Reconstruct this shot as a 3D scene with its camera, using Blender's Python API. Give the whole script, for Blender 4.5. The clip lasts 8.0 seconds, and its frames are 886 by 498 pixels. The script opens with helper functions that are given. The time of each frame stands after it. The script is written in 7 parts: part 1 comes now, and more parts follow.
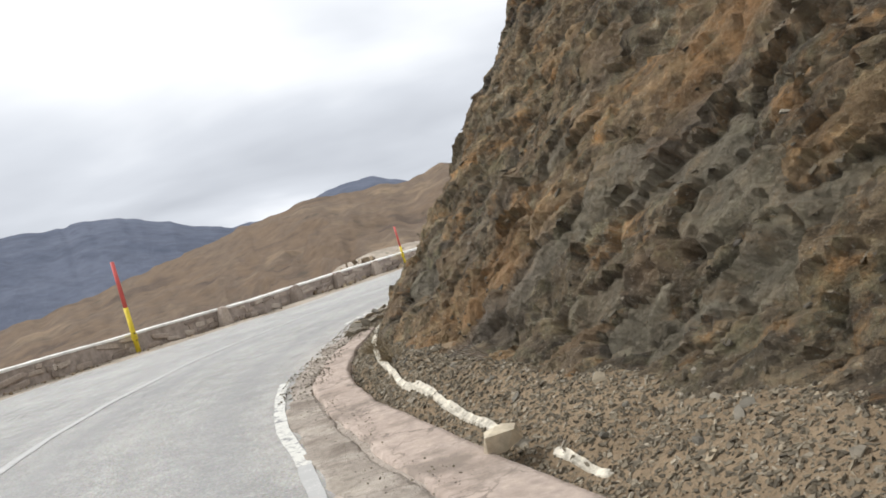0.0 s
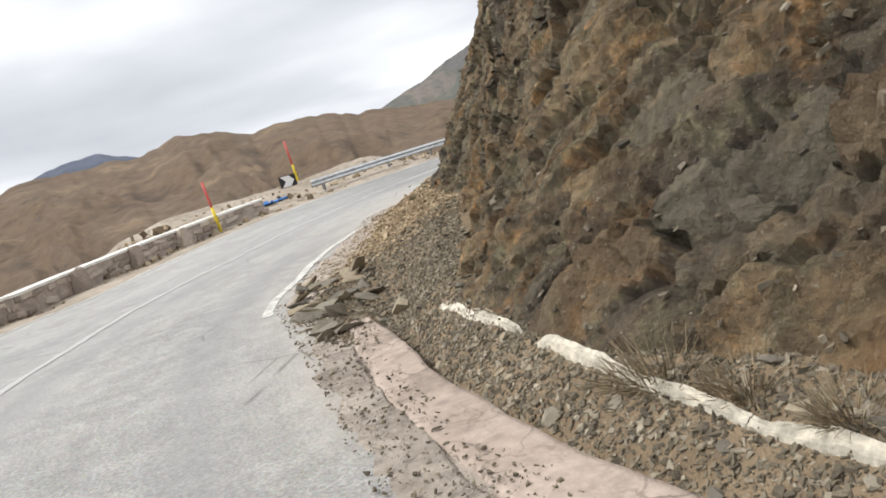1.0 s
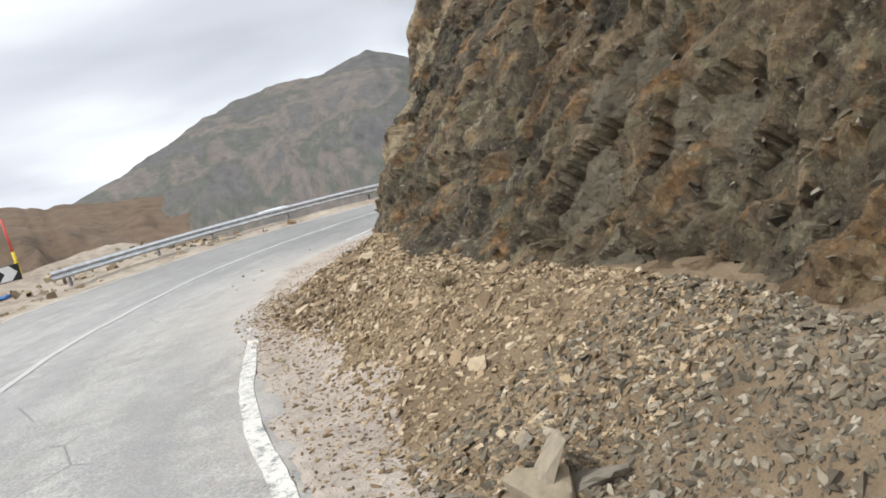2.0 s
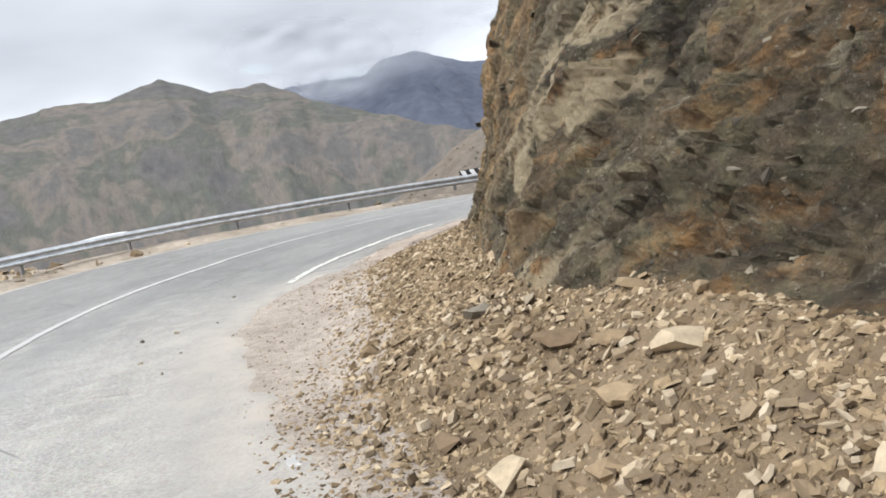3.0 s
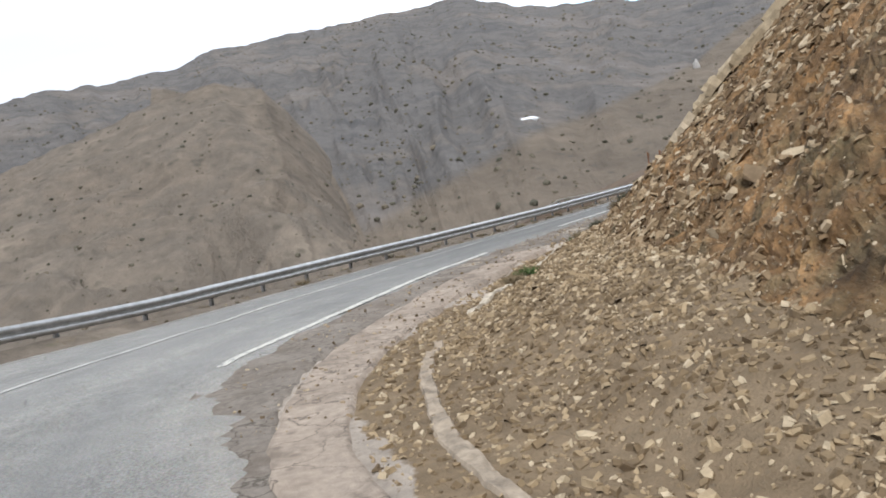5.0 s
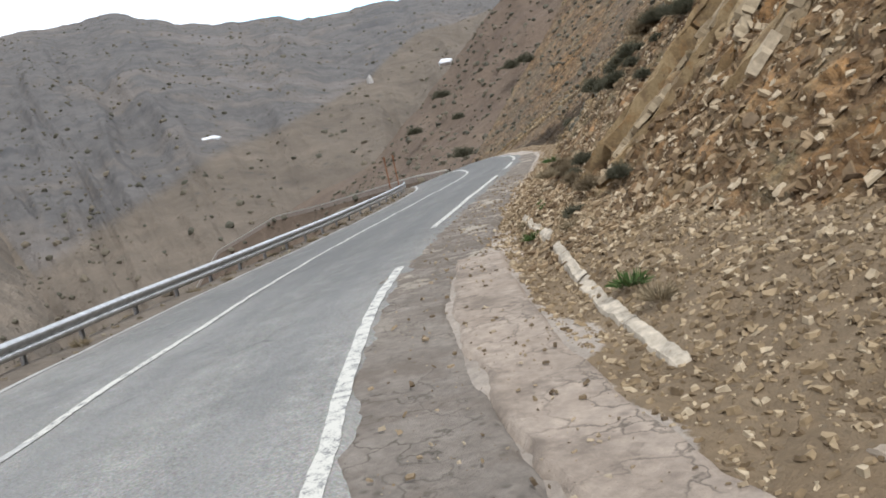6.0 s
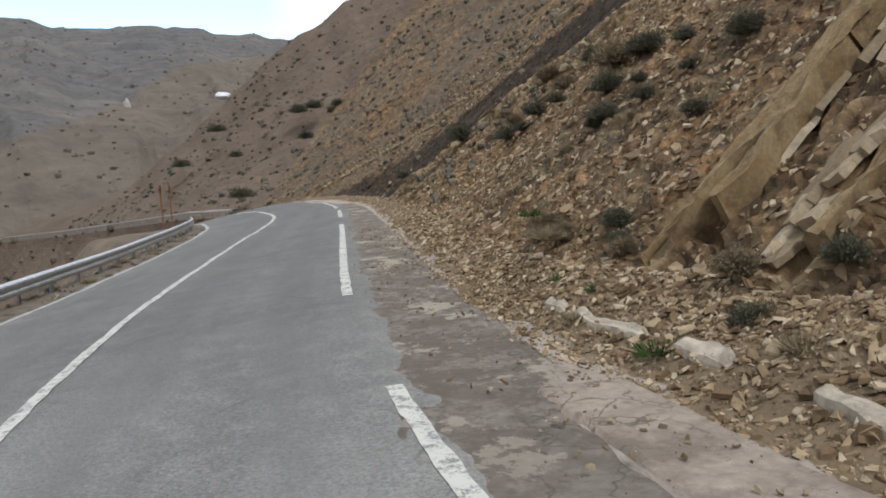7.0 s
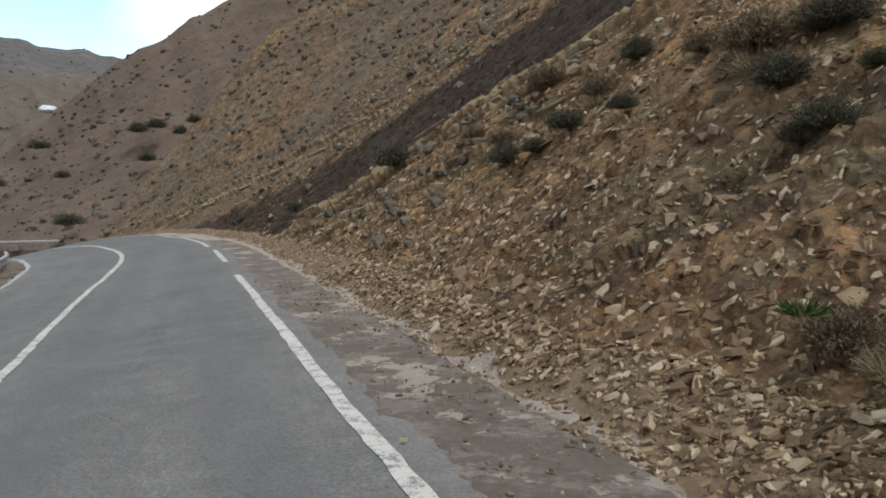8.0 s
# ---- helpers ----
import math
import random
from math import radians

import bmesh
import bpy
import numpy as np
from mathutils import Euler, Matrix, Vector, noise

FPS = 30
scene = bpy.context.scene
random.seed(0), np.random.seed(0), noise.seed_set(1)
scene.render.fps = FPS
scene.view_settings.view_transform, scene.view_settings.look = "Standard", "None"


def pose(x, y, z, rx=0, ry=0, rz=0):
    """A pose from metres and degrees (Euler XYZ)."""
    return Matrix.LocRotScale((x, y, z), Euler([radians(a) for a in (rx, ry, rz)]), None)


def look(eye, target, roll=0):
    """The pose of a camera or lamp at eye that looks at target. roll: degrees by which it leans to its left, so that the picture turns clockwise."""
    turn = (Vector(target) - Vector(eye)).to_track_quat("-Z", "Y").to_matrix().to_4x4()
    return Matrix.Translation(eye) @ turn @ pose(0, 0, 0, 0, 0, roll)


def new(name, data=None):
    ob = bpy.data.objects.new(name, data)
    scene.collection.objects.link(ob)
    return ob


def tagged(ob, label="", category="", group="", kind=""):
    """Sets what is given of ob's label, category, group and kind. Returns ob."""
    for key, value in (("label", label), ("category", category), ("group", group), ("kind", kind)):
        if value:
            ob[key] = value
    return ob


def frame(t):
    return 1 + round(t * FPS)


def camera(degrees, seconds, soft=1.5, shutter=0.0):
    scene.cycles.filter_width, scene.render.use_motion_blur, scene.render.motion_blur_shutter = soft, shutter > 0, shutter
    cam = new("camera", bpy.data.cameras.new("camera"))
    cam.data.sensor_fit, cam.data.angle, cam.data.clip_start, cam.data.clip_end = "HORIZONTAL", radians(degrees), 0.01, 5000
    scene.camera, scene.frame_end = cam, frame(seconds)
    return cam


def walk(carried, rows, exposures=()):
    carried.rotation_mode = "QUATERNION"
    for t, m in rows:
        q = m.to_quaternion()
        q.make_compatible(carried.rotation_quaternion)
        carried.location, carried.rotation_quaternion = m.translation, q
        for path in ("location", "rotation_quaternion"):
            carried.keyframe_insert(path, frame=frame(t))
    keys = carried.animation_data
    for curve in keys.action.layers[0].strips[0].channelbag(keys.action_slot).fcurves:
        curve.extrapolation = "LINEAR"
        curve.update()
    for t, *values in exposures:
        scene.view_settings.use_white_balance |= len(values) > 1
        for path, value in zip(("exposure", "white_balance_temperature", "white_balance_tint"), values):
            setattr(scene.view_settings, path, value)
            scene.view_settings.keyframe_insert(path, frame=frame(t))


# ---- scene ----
cam = camera(56.08, 8.0, soft=1.75)
PATH = [
    (0.0, pose(0.000, -0.000, 1.792, 87.98, 14.09, -0.00)),
    (0.5, pose(-1.844, 4.101, 1.760, 82.45, 17.08, -11.01)),
    (1.0, pose(-3.267, 8.478, 1.736, 81.09, 16.50, -18.26)),
    (1.2, pose(-3.680, 10.235, 1.748, 80.49, 17.55, -22.70)),
    (1.5, pose(-4.069, 12.829, 1.758, 81.51, 17.23, -29.22)),
    (2.0, pose(-3.860, 16.915, 1.762, 82.56, 14.18, -38.83)),
    (2.3, pose(-3.471, 19.237, 1.757, 81.26, 12.09, -43.23)),
    (2.5, pose(-3.192, 20.764, 1.747, 80.65, 10.43, -45.72)),
    (3.0, pose(-2.125, 24.417, 1.742, 82.69, 10.05, -53.05)),
    (3.5, pose(-0.405, 27.839, 1.741, 80.68, 11.72, -61.62)),
    (4.0, pose(1.643, 30.900, 1.760, 81.24, 12.34, -70.46)),
    (4.5, pose(4.266, 33.411, 1.758, 82.09, 13.42, -84.07)),
    (4.7, pose(5.434, 34.270, 1.716, 83.90, 11.28, -94.63)),
    (5.0, pose(7.241, 35.421, 1.699, 85.33, 9.13, -106.27)),
    (5.5, pose(10.506, 36.601, 1.724, 82.28, 9.08, -115.40)),
    (5.8, pose(12.565, 36.774, 1.752, 81.23, 10.78, -122.37)),
    (6.0, pose(13.946, 36.750, 1.781, 82.42, 12.38, -128.60)),
    (6.5, pose(17.351, 36.114, 1.759, 83.96, 6.33, -133.33)),
    (7.0, pose(20.573, 34.513, 1.692, 83.90, 3.98, -145.19)),
    (7.5, pose(23.473, 32.565, 1.719, 85.56, 2.11, -152.58)),
    (8.0, pose(26.240, 30.130, 1.728, 85.73, 1.62, -156.10)),
]
EXPOSURES = [(0.0, 0.36, 6500, 10), (1.0, 0.42, 6600, 10), (2.5, 0.42, 6380, 10), (3.0, 0.50, 6380, 10), (3.5, 0.62, 6380, 10), (4.0, 0.38, 6310, 10),
             (4.5, 0.16, 6310, 10), (6.0, 0.05, 6310, 10), (7.0, -0.30, 6310, 10), (8.0, -0.48, 6310, 10)]
walk(cam, PATH, EXPOSURES)

# ---- light ----
SUN_AZ, SUN_EL = -72.0, 50.0          # degrees, clockwise from +y
world = bpy.data.worlds.new("overcast_sky")
scene.world = world
world.use_nodes = True
wn, wl = world.node_tree.nodes, world.node_tree.links
wn.clear()


def wnode(kind, **kw):
    n = wn.new(kind)
    for k, v in kw.items():
        if k in n.inputs:
            n.inputs[k].default_value = v
    return n


w_out = wnode("ShaderNodeOutputWorld")
w_bg = wnode("ShaderNodeBackground")
w_sky = wnode("ShaderNodeTexSky")
w_sky.sky_type, w_sky.sun_disc = "NISHITA", False
w_sky.sun_elevation, w_sky.sun_rotation = radians(SUN_EL), radians(SUN_AZ)
w_sky.altitude = 1800.0
w_tc = wnode("ShaderNodeTexCoord")
w_sep = wnode("ShaderNodeSeparateXYZ")
w_z = wnode("ShaderNodeMath"); w_z.operation = "ADD"; w_z.inputs[1].default_value = 0.16
w_zz = wnode("ShaderNodeMath"); w_zz.operation = "MAXIMUM"; w_zz.inputs[1].default_value = 0.05
w_dx = wnode("ShaderNodeMath"); w_dx.operation = "DIVIDE"
w_dy = wnode("ShaderNodeMath"); w_dy.operation = "DIVIDE"
w_com = wnode("ShaderNodeCombineXYZ")
w_n1 = wnode("ShaderNodeTexNoise", Scale=0.62, Detail=5.0, Roughness=0.42, Distortion=0.25)
w_n2 = wnode("ShaderNodeTexNoise", Scale=0.5, Detail=4.0, Roughness=0.5)
w_cov = wnode("ShaderNodeValToRGB")
w_cov.color_ramp.elements[0].position, w_cov.color_ramp.elements[1].position = 0.19, 0.33
w_shade = wnode("ShaderNodeValToRGB")
e = w_shade.color_ramp.elements
e[0].position, e[0].color = 0.28, (0.42, 0.445, 0.49, 1)
e[1].position, e[1].color = 0.76, (1.10, 1.115, 1.14, 1)
k = e.new(0.47); k.color = (0.59, 0.62, 0.67, 1)
k = e.new(0.60); k.color = (0.81, 0.835, 0.87, 1)
w_skys = wnode("ShaderNodeMixRGB"); w_skys.blend_type = "MULTIPLY"
w_skys.inputs[0].default_value = 1.0
w_skys.inputs[2].default_value = (0.42, 0.40, 0.33, 1)
w_mix = wnode("ShaderNodeMixRGB")
wl.new(w_tc.outputs["Generated"], w_sep.inputs[0])
wl.new(w_sep.outputs[2], w_z.inputs[0]); wl.new(w_z.outputs[0], w_zz.inputs[0])
wl.new(w_sep.outputs[0], w_dx.inputs[0]); wl.new(w_zz.outputs[0], w_dx.inputs[1])
wl.new(w_sep.outputs[1], w_dy.inputs[0]); wl.new(w_zz.outputs[0], w_dy.inputs[1])
wl.new(w_dx.outputs[0], w_com.inputs[0]); wl.new(w_dy.outputs[0], w_com.inputs[1])
w_com.inputs[2].default_value = 5.3
wl.new(w_com.outputs[0], w_n1.inputs["Vector"]); wl.new(w_com.outputs[0], w_n2.inputs["Vector"])
# a break of blue sky towards the south-east
w_gap = wnode("ShaderNodeVectorMath"); w_gap.operation = "DOT_PRODUCT"; w_gap.inputs[1].default_value = (0.765, -0.590, 0.256)
w_open = wnode("ShaderNodeMapRange", **{"From Min": 0.968, "From Max": 0.998, "To Min": 0.0, "To Max": 0.40})
w_less = wnode("ShaderNodeMath"); w_less.operation = "SUBTRACT"
wl.new(w_tc.outputs["Generated"], w_gap.inputs[0]); wl.new(w_gap.outputs["Value"], w_open.inputs[0])
wl.new(w_n2.outputs["Fac"], w_less.inputs[0]); wl.new(w_open.outputs[0], w_less.inputs[1])
wl.new(w_n1.outputs["Fac"], w_shade.inputs[0]); wl.new(w_less.outputs[0], w_cov.inputs[0])
wl.new(w_sky.outputs[0], w_skys.inputs[1])
wl.new(w_cov.outputs[0], w_mix.inputs[0])
# the cloud thins and brightens towards the south-east
w_dot = wnode("ShaderNodeVectorMath"); w_dot.operation = "DOT_PRODUCT"; w_dot.inputs[1].default_value = (0.80, -0.60, 0.0)
w_thin = wnode("ShaderNodeMapRange", **{"From Min": 0.25, "From Max": 0.98, "To Min": 1.0, "To Max": 2.5})
w_lift = wnode("ShaderNodeMixRGB"); w_lift.blend_type = "MULTIPLY"; w_lift.inputs[0].default_value = 1.0
wl.new(w_tc.outputs["Generated"], w_dot.inputs[0]); wl.new(w_dot.outputs["Value"], w_thin.inputs[0])
wl.new(w_shade.outputs[0], w_lift.inputs[1]); wl.new(w_thin.outputs[0], w_lift.inputs[2])
wl.new(w_skys.outputs[0], w_mix.inputs[1]); wl.new(w_lift.outputs[0], w_mix.inputs[2])
wl.new(w_mix.outputs[0], w_bg.inputs[0])
w_bg.inputs[1].default_value = 1.0
wl.new(w_bg.outputs[0], w_out.inputs[0])

sun = new("sun", bpy.data.lights.new("sun", "SUN"))
sun.data.energy, sun.data.angle, sun.data.color = 2.6, radians(14), (1.0, 0.995, 0.985)
a, b = radians(SUN_AZ), radians(SUN_EL)
sun.matrix_world = look((0, 0, 60), (-math.sin(a) * math.cos(b) * 10, -math.cos(a) * math.cos(b) * 10, 60 - math.sin(b) * 10))


# ---- noise on arrays ----
def hash3(i, j, k, seed=0):
    h = (i.astype(np.int64) * 374761393 + j.astype(np.int64) * 668265263 + k.astype(np.int64) * 2147483647 + seed * 974634777) & 0xFFFFFFFF
    h = ((h ^ (h >> 13)) * 1274126177) & 0xFFFFFFFF
    h = ((h ^ (h >> 16)) * 2246822519) & 0xFFFFFFFF
    return ((h ^ (h >> 15)) & 0xFFFFFF) / float(0xFFFFFF)


def vnoise(x, y, z, seed=0):
    x, y, z = np.broadcast_arrays(np.asarray(x, float), y, z)
    i, j, k = np.floor(x), np.floor(y), np.floor(z)
    u, v, w = x - i, y - j, z - k
    u, v, w = [q * q * (3 - 2 * q) for q in (u, v, w)]
    out = 0
    for a in (0, 1):
        for b in (0, 1):
            for c in (0, 1):
                out = out + hash3(i + a, j + b, k + c, seed) * (u if a else 1 - u) * (v if b else 1 - v) * (w if c else 1 - w)
    return out * 2 - 1


def fbm(x, y, z, octaves=4, seed=0, gain=0.5):
    out, amp = 0, 1.0
    for o in range(octaves):
        out = out + amp * vnoise(x * 2 ** o, y * 2 ** o, z * 2 ** o, seed + o * 17)
        amp *= gain
    return out


def cells(x, y, z, seed=0):
    """Nearest jittered cell: its random number, the vector to its centre, and how near the border is."""
    i, j, k = np.floor(x), np.floor(y), np.floor(z)
    best = np.full(x.shape, 9.0)
    second = np.full(x.shape, 9.0)
    rid = np.zeros(x.shape)
    vx, vy, vz = np.zeros(x.shape), np.zeros(x.shape), np.zeros(x.shape)
    for a in (-1, 0, 1):
        for b in (-1, 0, 1):
            for c in (-1, 0, 1):
                ii, jj, kk = i + a, j + b, k + c
                dx = ii + 0.1 + 0.8 * hash3(ii, jj, kk, seed + 1) - x
                dy = jj + 0.1 + 0.8 * hash3(ii, jj, kk, seed + 2) - y
                dz = kk + 0.1 + 0.8 * hash3(ii, jj, kk, seed + 3) - z
                d = dx * dx + dy * dy + dz * dz
                near = d < best
                second = np.where(near, best, np.minimum(second, d))
                best = np.where(near, d, best)
                rid = np.where(near, hash3(ii, jj, kk, seed + 4), rid)
                vx, vy, vz = np.where(near, dx, vx), np.where(near, dy, vy), np.where(near, dz, vz)
    return rid, vx, vy, vz, np.sqrt(second) - np.sqrt(best)


# ---- the road's plan: the inner edge line and offsets from it ----
REF = np.array([(2, -9), (0.4, -1), (-1.45, 6.3), (-2.42, 9.7), (-2.95, 13.5), (-2.8, 18.6), (-2.1, 21.5), (-1.2, 24.0),
                (0.2, 26.5), (2.4, 30.0), (6.45, 34.0), (10.5, 35.6), (14.0, 36.05), (17.3, 35.3), (21.2, 32.6),
                (25.0, 29.3), (28.5, 25.8), (37.7, 15.6), (44.3, 8.5), (49.3, 4.2), (56, 0.5), (66, -2), (80, -2.5), (95, 1)], float)


def spline(c, n=40):
    q = np.vstack([2 * c[0] - c[1], c, 2 * c[-1] - c[-2]])
    out = []
    for i in range(1, len(q) - 2):
        p0, p1, p2, p3 = q[i - 1:i + 3]
        for u in np.linspace(0, 1, n, endpoint=False):
            out.append(0.5 * (2 * p1 + (p2 - p0) * u + (2 * p0 - 5 * p1 + 4 * p2 - p3) * u * u + (3 * p1 - p0 - 3 * p2 + p3) * u ** 3))
    return np.array(out + [c[-1]])


GXY = spline(REF)
GS = np.r_[0, np.cumsum(np.linalg.norm(np.diff(GXY, axis=0), axis=1))]
GT = np.gradient(GXY, axis=0)
for _ in range(3):                      # ease the turning of the normal
    GT[1:-1] = (GT[:-2] + GT[1:-1] + GT[2:]) / 3
GT /= np.linalg.norm(GT, axis=1)[:, None]
GN = np.c_[GT[:, 1], -GT[:, 0]]         # to the right, towards the rock
SEND = GS[-1]


def table(s, knots, values, ease=2.0):
    s = np.asarray(s, float)
    out = 0
    for d in np.linspace(-ease, ease, 9):
        out = out + np.interp(s + d, knots, values)
    return out / 9


KN = [10, 18, 25, 32, 38, 43, 48, 53, 58, 63, 68, 75, 85, 97, 112]
CENTRE = [3.33, 3.5, 3.6, 3.46, 3.5, 3.6, 3.8, 3.95, 3.3, 3.15, 2.95, 3.2, 3.14, 2.6, 2.4]
LEFT = [14.3, 12.6, 10.9, 9.2, 8.4, 9.6, 10.0, 10.0, 7.9, 5.85, 5.84, 5.9, 5.7, 5.7, 5.2]
ZLEFT = [0.36, 0.28, 0.18, 0.04, -0.04, 0.07, 0.15, 0.12, -0.19, -0.34, -0.45, -0.58, -0.66, -0.68, -0.73]
GAP = [1.0, 1.0, 1.06, 1.12, 1.14, 1.15, 1.1, 1.04, 0.94, 0.81, 0.69, 0.6, 0.6, 0.6, 0.6]
AS_K = [10, 16, 21.5, 24, 26, 29, 34, 37, 39, 42, 44, 45.6, 46.5, 47.1, 47.9, 50.0, 52, 54, 56.3, 58, 64, 72, 100]
AS_V = [0.15, 0.07, 0.14, 0.36, 0.4, 0.25, 0.3, 0.1, -0.07, -0.3, -0.46, -0.4, -0.15, 0.25, 0.5, 0.34, 0.4, 0.62, 0.3, 0.15, 0.15, 0.35, 0.4]


def left_off(s): return table(s, KN, LEFT)
def centre_off(s): return table(s, KN, CENTRE)
def left_z(s): return table(s, KN, ZLEFT)
def dirt_off(s): return np.interp(s, [10, 52, 58, 63], [0.95, 0.95, 0.5, 0.05])      # bare strip outside the outer line
def rail_off(s): return table(s, KN, LEFT) + table(s, KN, GAP)
def asphalt_right(s): return table(s, AS_K, AS_V, 0.5)


def road_z(s, off):
    """The road's height: level at the inner line, banked towards the outer line."""
    lf = left_off(s)
    return left_z(s) * np.clip(-np.asarray(off) / lf, 0, 1.3)


def place(s, off, z):
    """World points from station, offset to the right and height."""
    s, off, z = np.broadcast_arrays(np.asarray(s, float), off, z)
    z = z - 0.006 * np.clip(s - 105, 0, 60) ** 2       # the road dips away past the last bend
    x = np.interp(s, GS, GXY[:, 0]) + np.interp(s, GS, GN[:, 0]) * off
    y = np.interp(s, GS, GXY[:, 1]) + np.interp(s, GS, GN[:, 1]) * off
    return np.stack([x, y, z], axis=-1)


def heading(s):
    return math.atan2(float(np.interp(s, GS, GT[:, 1])), float(np.interp(s, GS, GT[:, 0])))


# ---- building helpers ----
def mesh_from(name, verts, faces, mats, smooth=False, attrs=None, slots=None):
    me = bpy.data.meshes.new(name)
    verts = np.asarray(verts, float).reshape(-1, 3)
    me.from_pydata(verts.tolist(), [], faces.tolist() if hasattr(faces, "tolist") else faces)
    for m in (mats if isinstance(mats, (list, tuple)) else [mats]):
        me.materials.append(m)
    if slots is not None:
        me.polygons.foreach_set("material_index", np.asarray(slots, np.int32))
    if smooth:
        me.polygons.foreach_set("use_smooth", np.ones(len(me.polygons), bool))
    for key, val in (attrs or {}).items():
        at = me.attributes.new(key, "FLOAT", "POINT")
        at.data.foreach_set("value", np.asarray(val, np.float32).ravel())
    me.update()
    return me


def grid_faces(n, m, flip=False):
    """Quads of an n by m grid of points."""
    i = np.arange(n - 1)[:, None] * m + np.arange(m - 1)[None]
    q = np.stack([i, i + 1, i + m + 1, i + m], -1).reshape(-1, 4)
    return q[:, ::-1] if flip else q


def sheet(name, pts, mat, smooth=False, attrs=None, flip=False, slots=None):
    n, m = pts.shape[:2]
    return new(name, mesh_from(name, pts, grid_faces(n, m, flip), mat, smooth, attrs, slots))


def bm_object(name, bm, mat, parent=None, label="", smooth=False):
    me = bpy.data.meshes.new(name)
    bm.to_mesh(me)
    bm.free()
    for m in (mat if isinstance(mat, (list, tuple)) else [mat]):
        me.materials.append(m)
    if smooth:
        me.polygons.foreach_set("use_smooth", np.ones(len(me.polygons), bool))
    ob = new(name, me)
    if parent is not None:
        ob.parent = parent
    if label:
        ob["label"] = label
    return ob


def part(name, bm, mat, parent, label="", smooth=False):
    return bm_object(name, bm, mat, parent, label, smooth)


def box(bm, m, sx, sy, sz, bevel=0.0):
    r = bmesh.ops.create_cube(bm, size=1.0, matrix=m @ Matrix.Diagonal((sx, sy, sz, 1)))
    if bevel:
        bmesh.ops.bevel(bm, geom=list({e for v in r["verts"] for e in v.link_edges}), offset=bevel, segments=1, affect="EDGES")
    return r["verts"]


def tube(bm, p, q, r0, r1, seg=12):
    p, q = Vector(p), Vector(q)
    m = Matrix.Translation((p + q) / 2) @ (q - p).to_track_quat("Z", "Y").to_matrix().to_4x4()
    bmesh.ops.create_cone(bm, cap_ends=True, segments=seg, radius1=r0, radius2=r1, depth=(q - p).length, matrix=m)


# ---- materials ----
def material(name, rough=0.9, spec=0.3):
    m = bpy.data.materials.new(name)
    m.use_nodes = True
    nt = m.node_tree
    b = nt.nodes["Principled BSDF"]
    b.inputs["Roughness"].default_value = rough
    b.inputs["Specular IOR Level"].default_value = spec
    return m, nt, b


class Nodes:
    """Short hand for wiring a material's nodes."""
    def __init__(self, nt):
        self.nt = nt

    def add(self, kind, ins=None, **attrs):
        n = self.nt.nodes.new(kind)
        for k, v in attrs.items():
            setattr(n, k, v)
        for k, v in (ins or {}).items():
            if isinstance(v, bpy.types.NodeSocket):
                self.nt.links.new(v, n.inputs[k])
            else:
                n.inputs[k].default_value = v
        return n

    def pos(self, scale=(1, 1, 1), rot=(0, 0, 0)):
        g = self.add("ShaderNodeNewGeometry")
        mp = self.add("ShaderNodeMapping", {"Vector": g.outputs["Position"], "Scale": scale, "Rotation": [radians(a) for a in rot]})
        return mp.outputs[0]

    def noise(self, vec, scale, detail=5.0, rough=0.6, dist=0.0):
        return self.add("ShaderNodeTexNoise", {"Vector": vec, "Scale": scale, "Detail": detail, "Roughness": rough, "Distortion": dist}).outputs["Fac"]

    def voronoi(self, vec, scale, out="Color", feature="F1", rand=1.0):
        return self.add("ShaderNodeTexVoronoi", {"Vector": vec, "Scale": scale, "Randomness": rand}, feature=feature).outputs[out]

    def ramp(self, fac, stops, interp="LINEAR"):
        n = self.add("ShaderNodeValToRGB", {"Fac": fac})
        n.color_ramp.interpolation = interp
        el = n.color_ramp.elements
        for i, (p, c) in enumerate(stops):
            e = el[i] if i < 2 else el.new(p)
            e.position = p
            e.color = (*c, 1) if len(c) == 3 else c
        return n.outputs[0]

    def mix(self, fac, a, b, mode="MIX"):
        n = self.add("ShaderNodeMixRGB", blend_type=mode)
        for k, v in ((0, fac), (1, a), (2, b)):
            if isinstance(v, bpy.types.NodeSocket):
                self.nt.links.new(v, n.inputs[k])
            else:
                n.inputs[k].default_value = v if k == 0 else (*v, 1)
        return n.outputs[0]

    def math(self, op, a, b=0.0):
        n = self.add("ShaderNodeMath", operation=op)
        for k, v in ((0, a), (1, b)):
            if isinstance(v, bpy.types.NodeSocket):
                self.nt.links.new(v, n.inputs[k])
            else:
                n.inputs[k].default_value = v
        return n.outputs[0]

    def attr(self, name):
        return self.add("ShaderNodeAttribute", attribute_name=name).outputs["Fac"]

    def random(self):
        return self.add("ShaderNodeObjectInfo").outputs["Random"]

    def island(self):
        return self.add("ShaderNodeNewGeometry").outputs["Random Per Island"]

    def bump(self, bsdf, height, strength=0.5, dist=0.02):
        n = self.add("ShaderNodeBump", {"Height": height, "Strength": strength, "Distance": dist})
        self.nt.links.new(n.outputs[0], bsdf.inputs["Normal"])

    def colour(self, bsdf, c):
        self.nt.links.new(c, bsdf.inputs["Base Color"])

    def rough(self, bsdf, c):
        self.nt.links.new(c, bsdf.inputs["Roughness"])


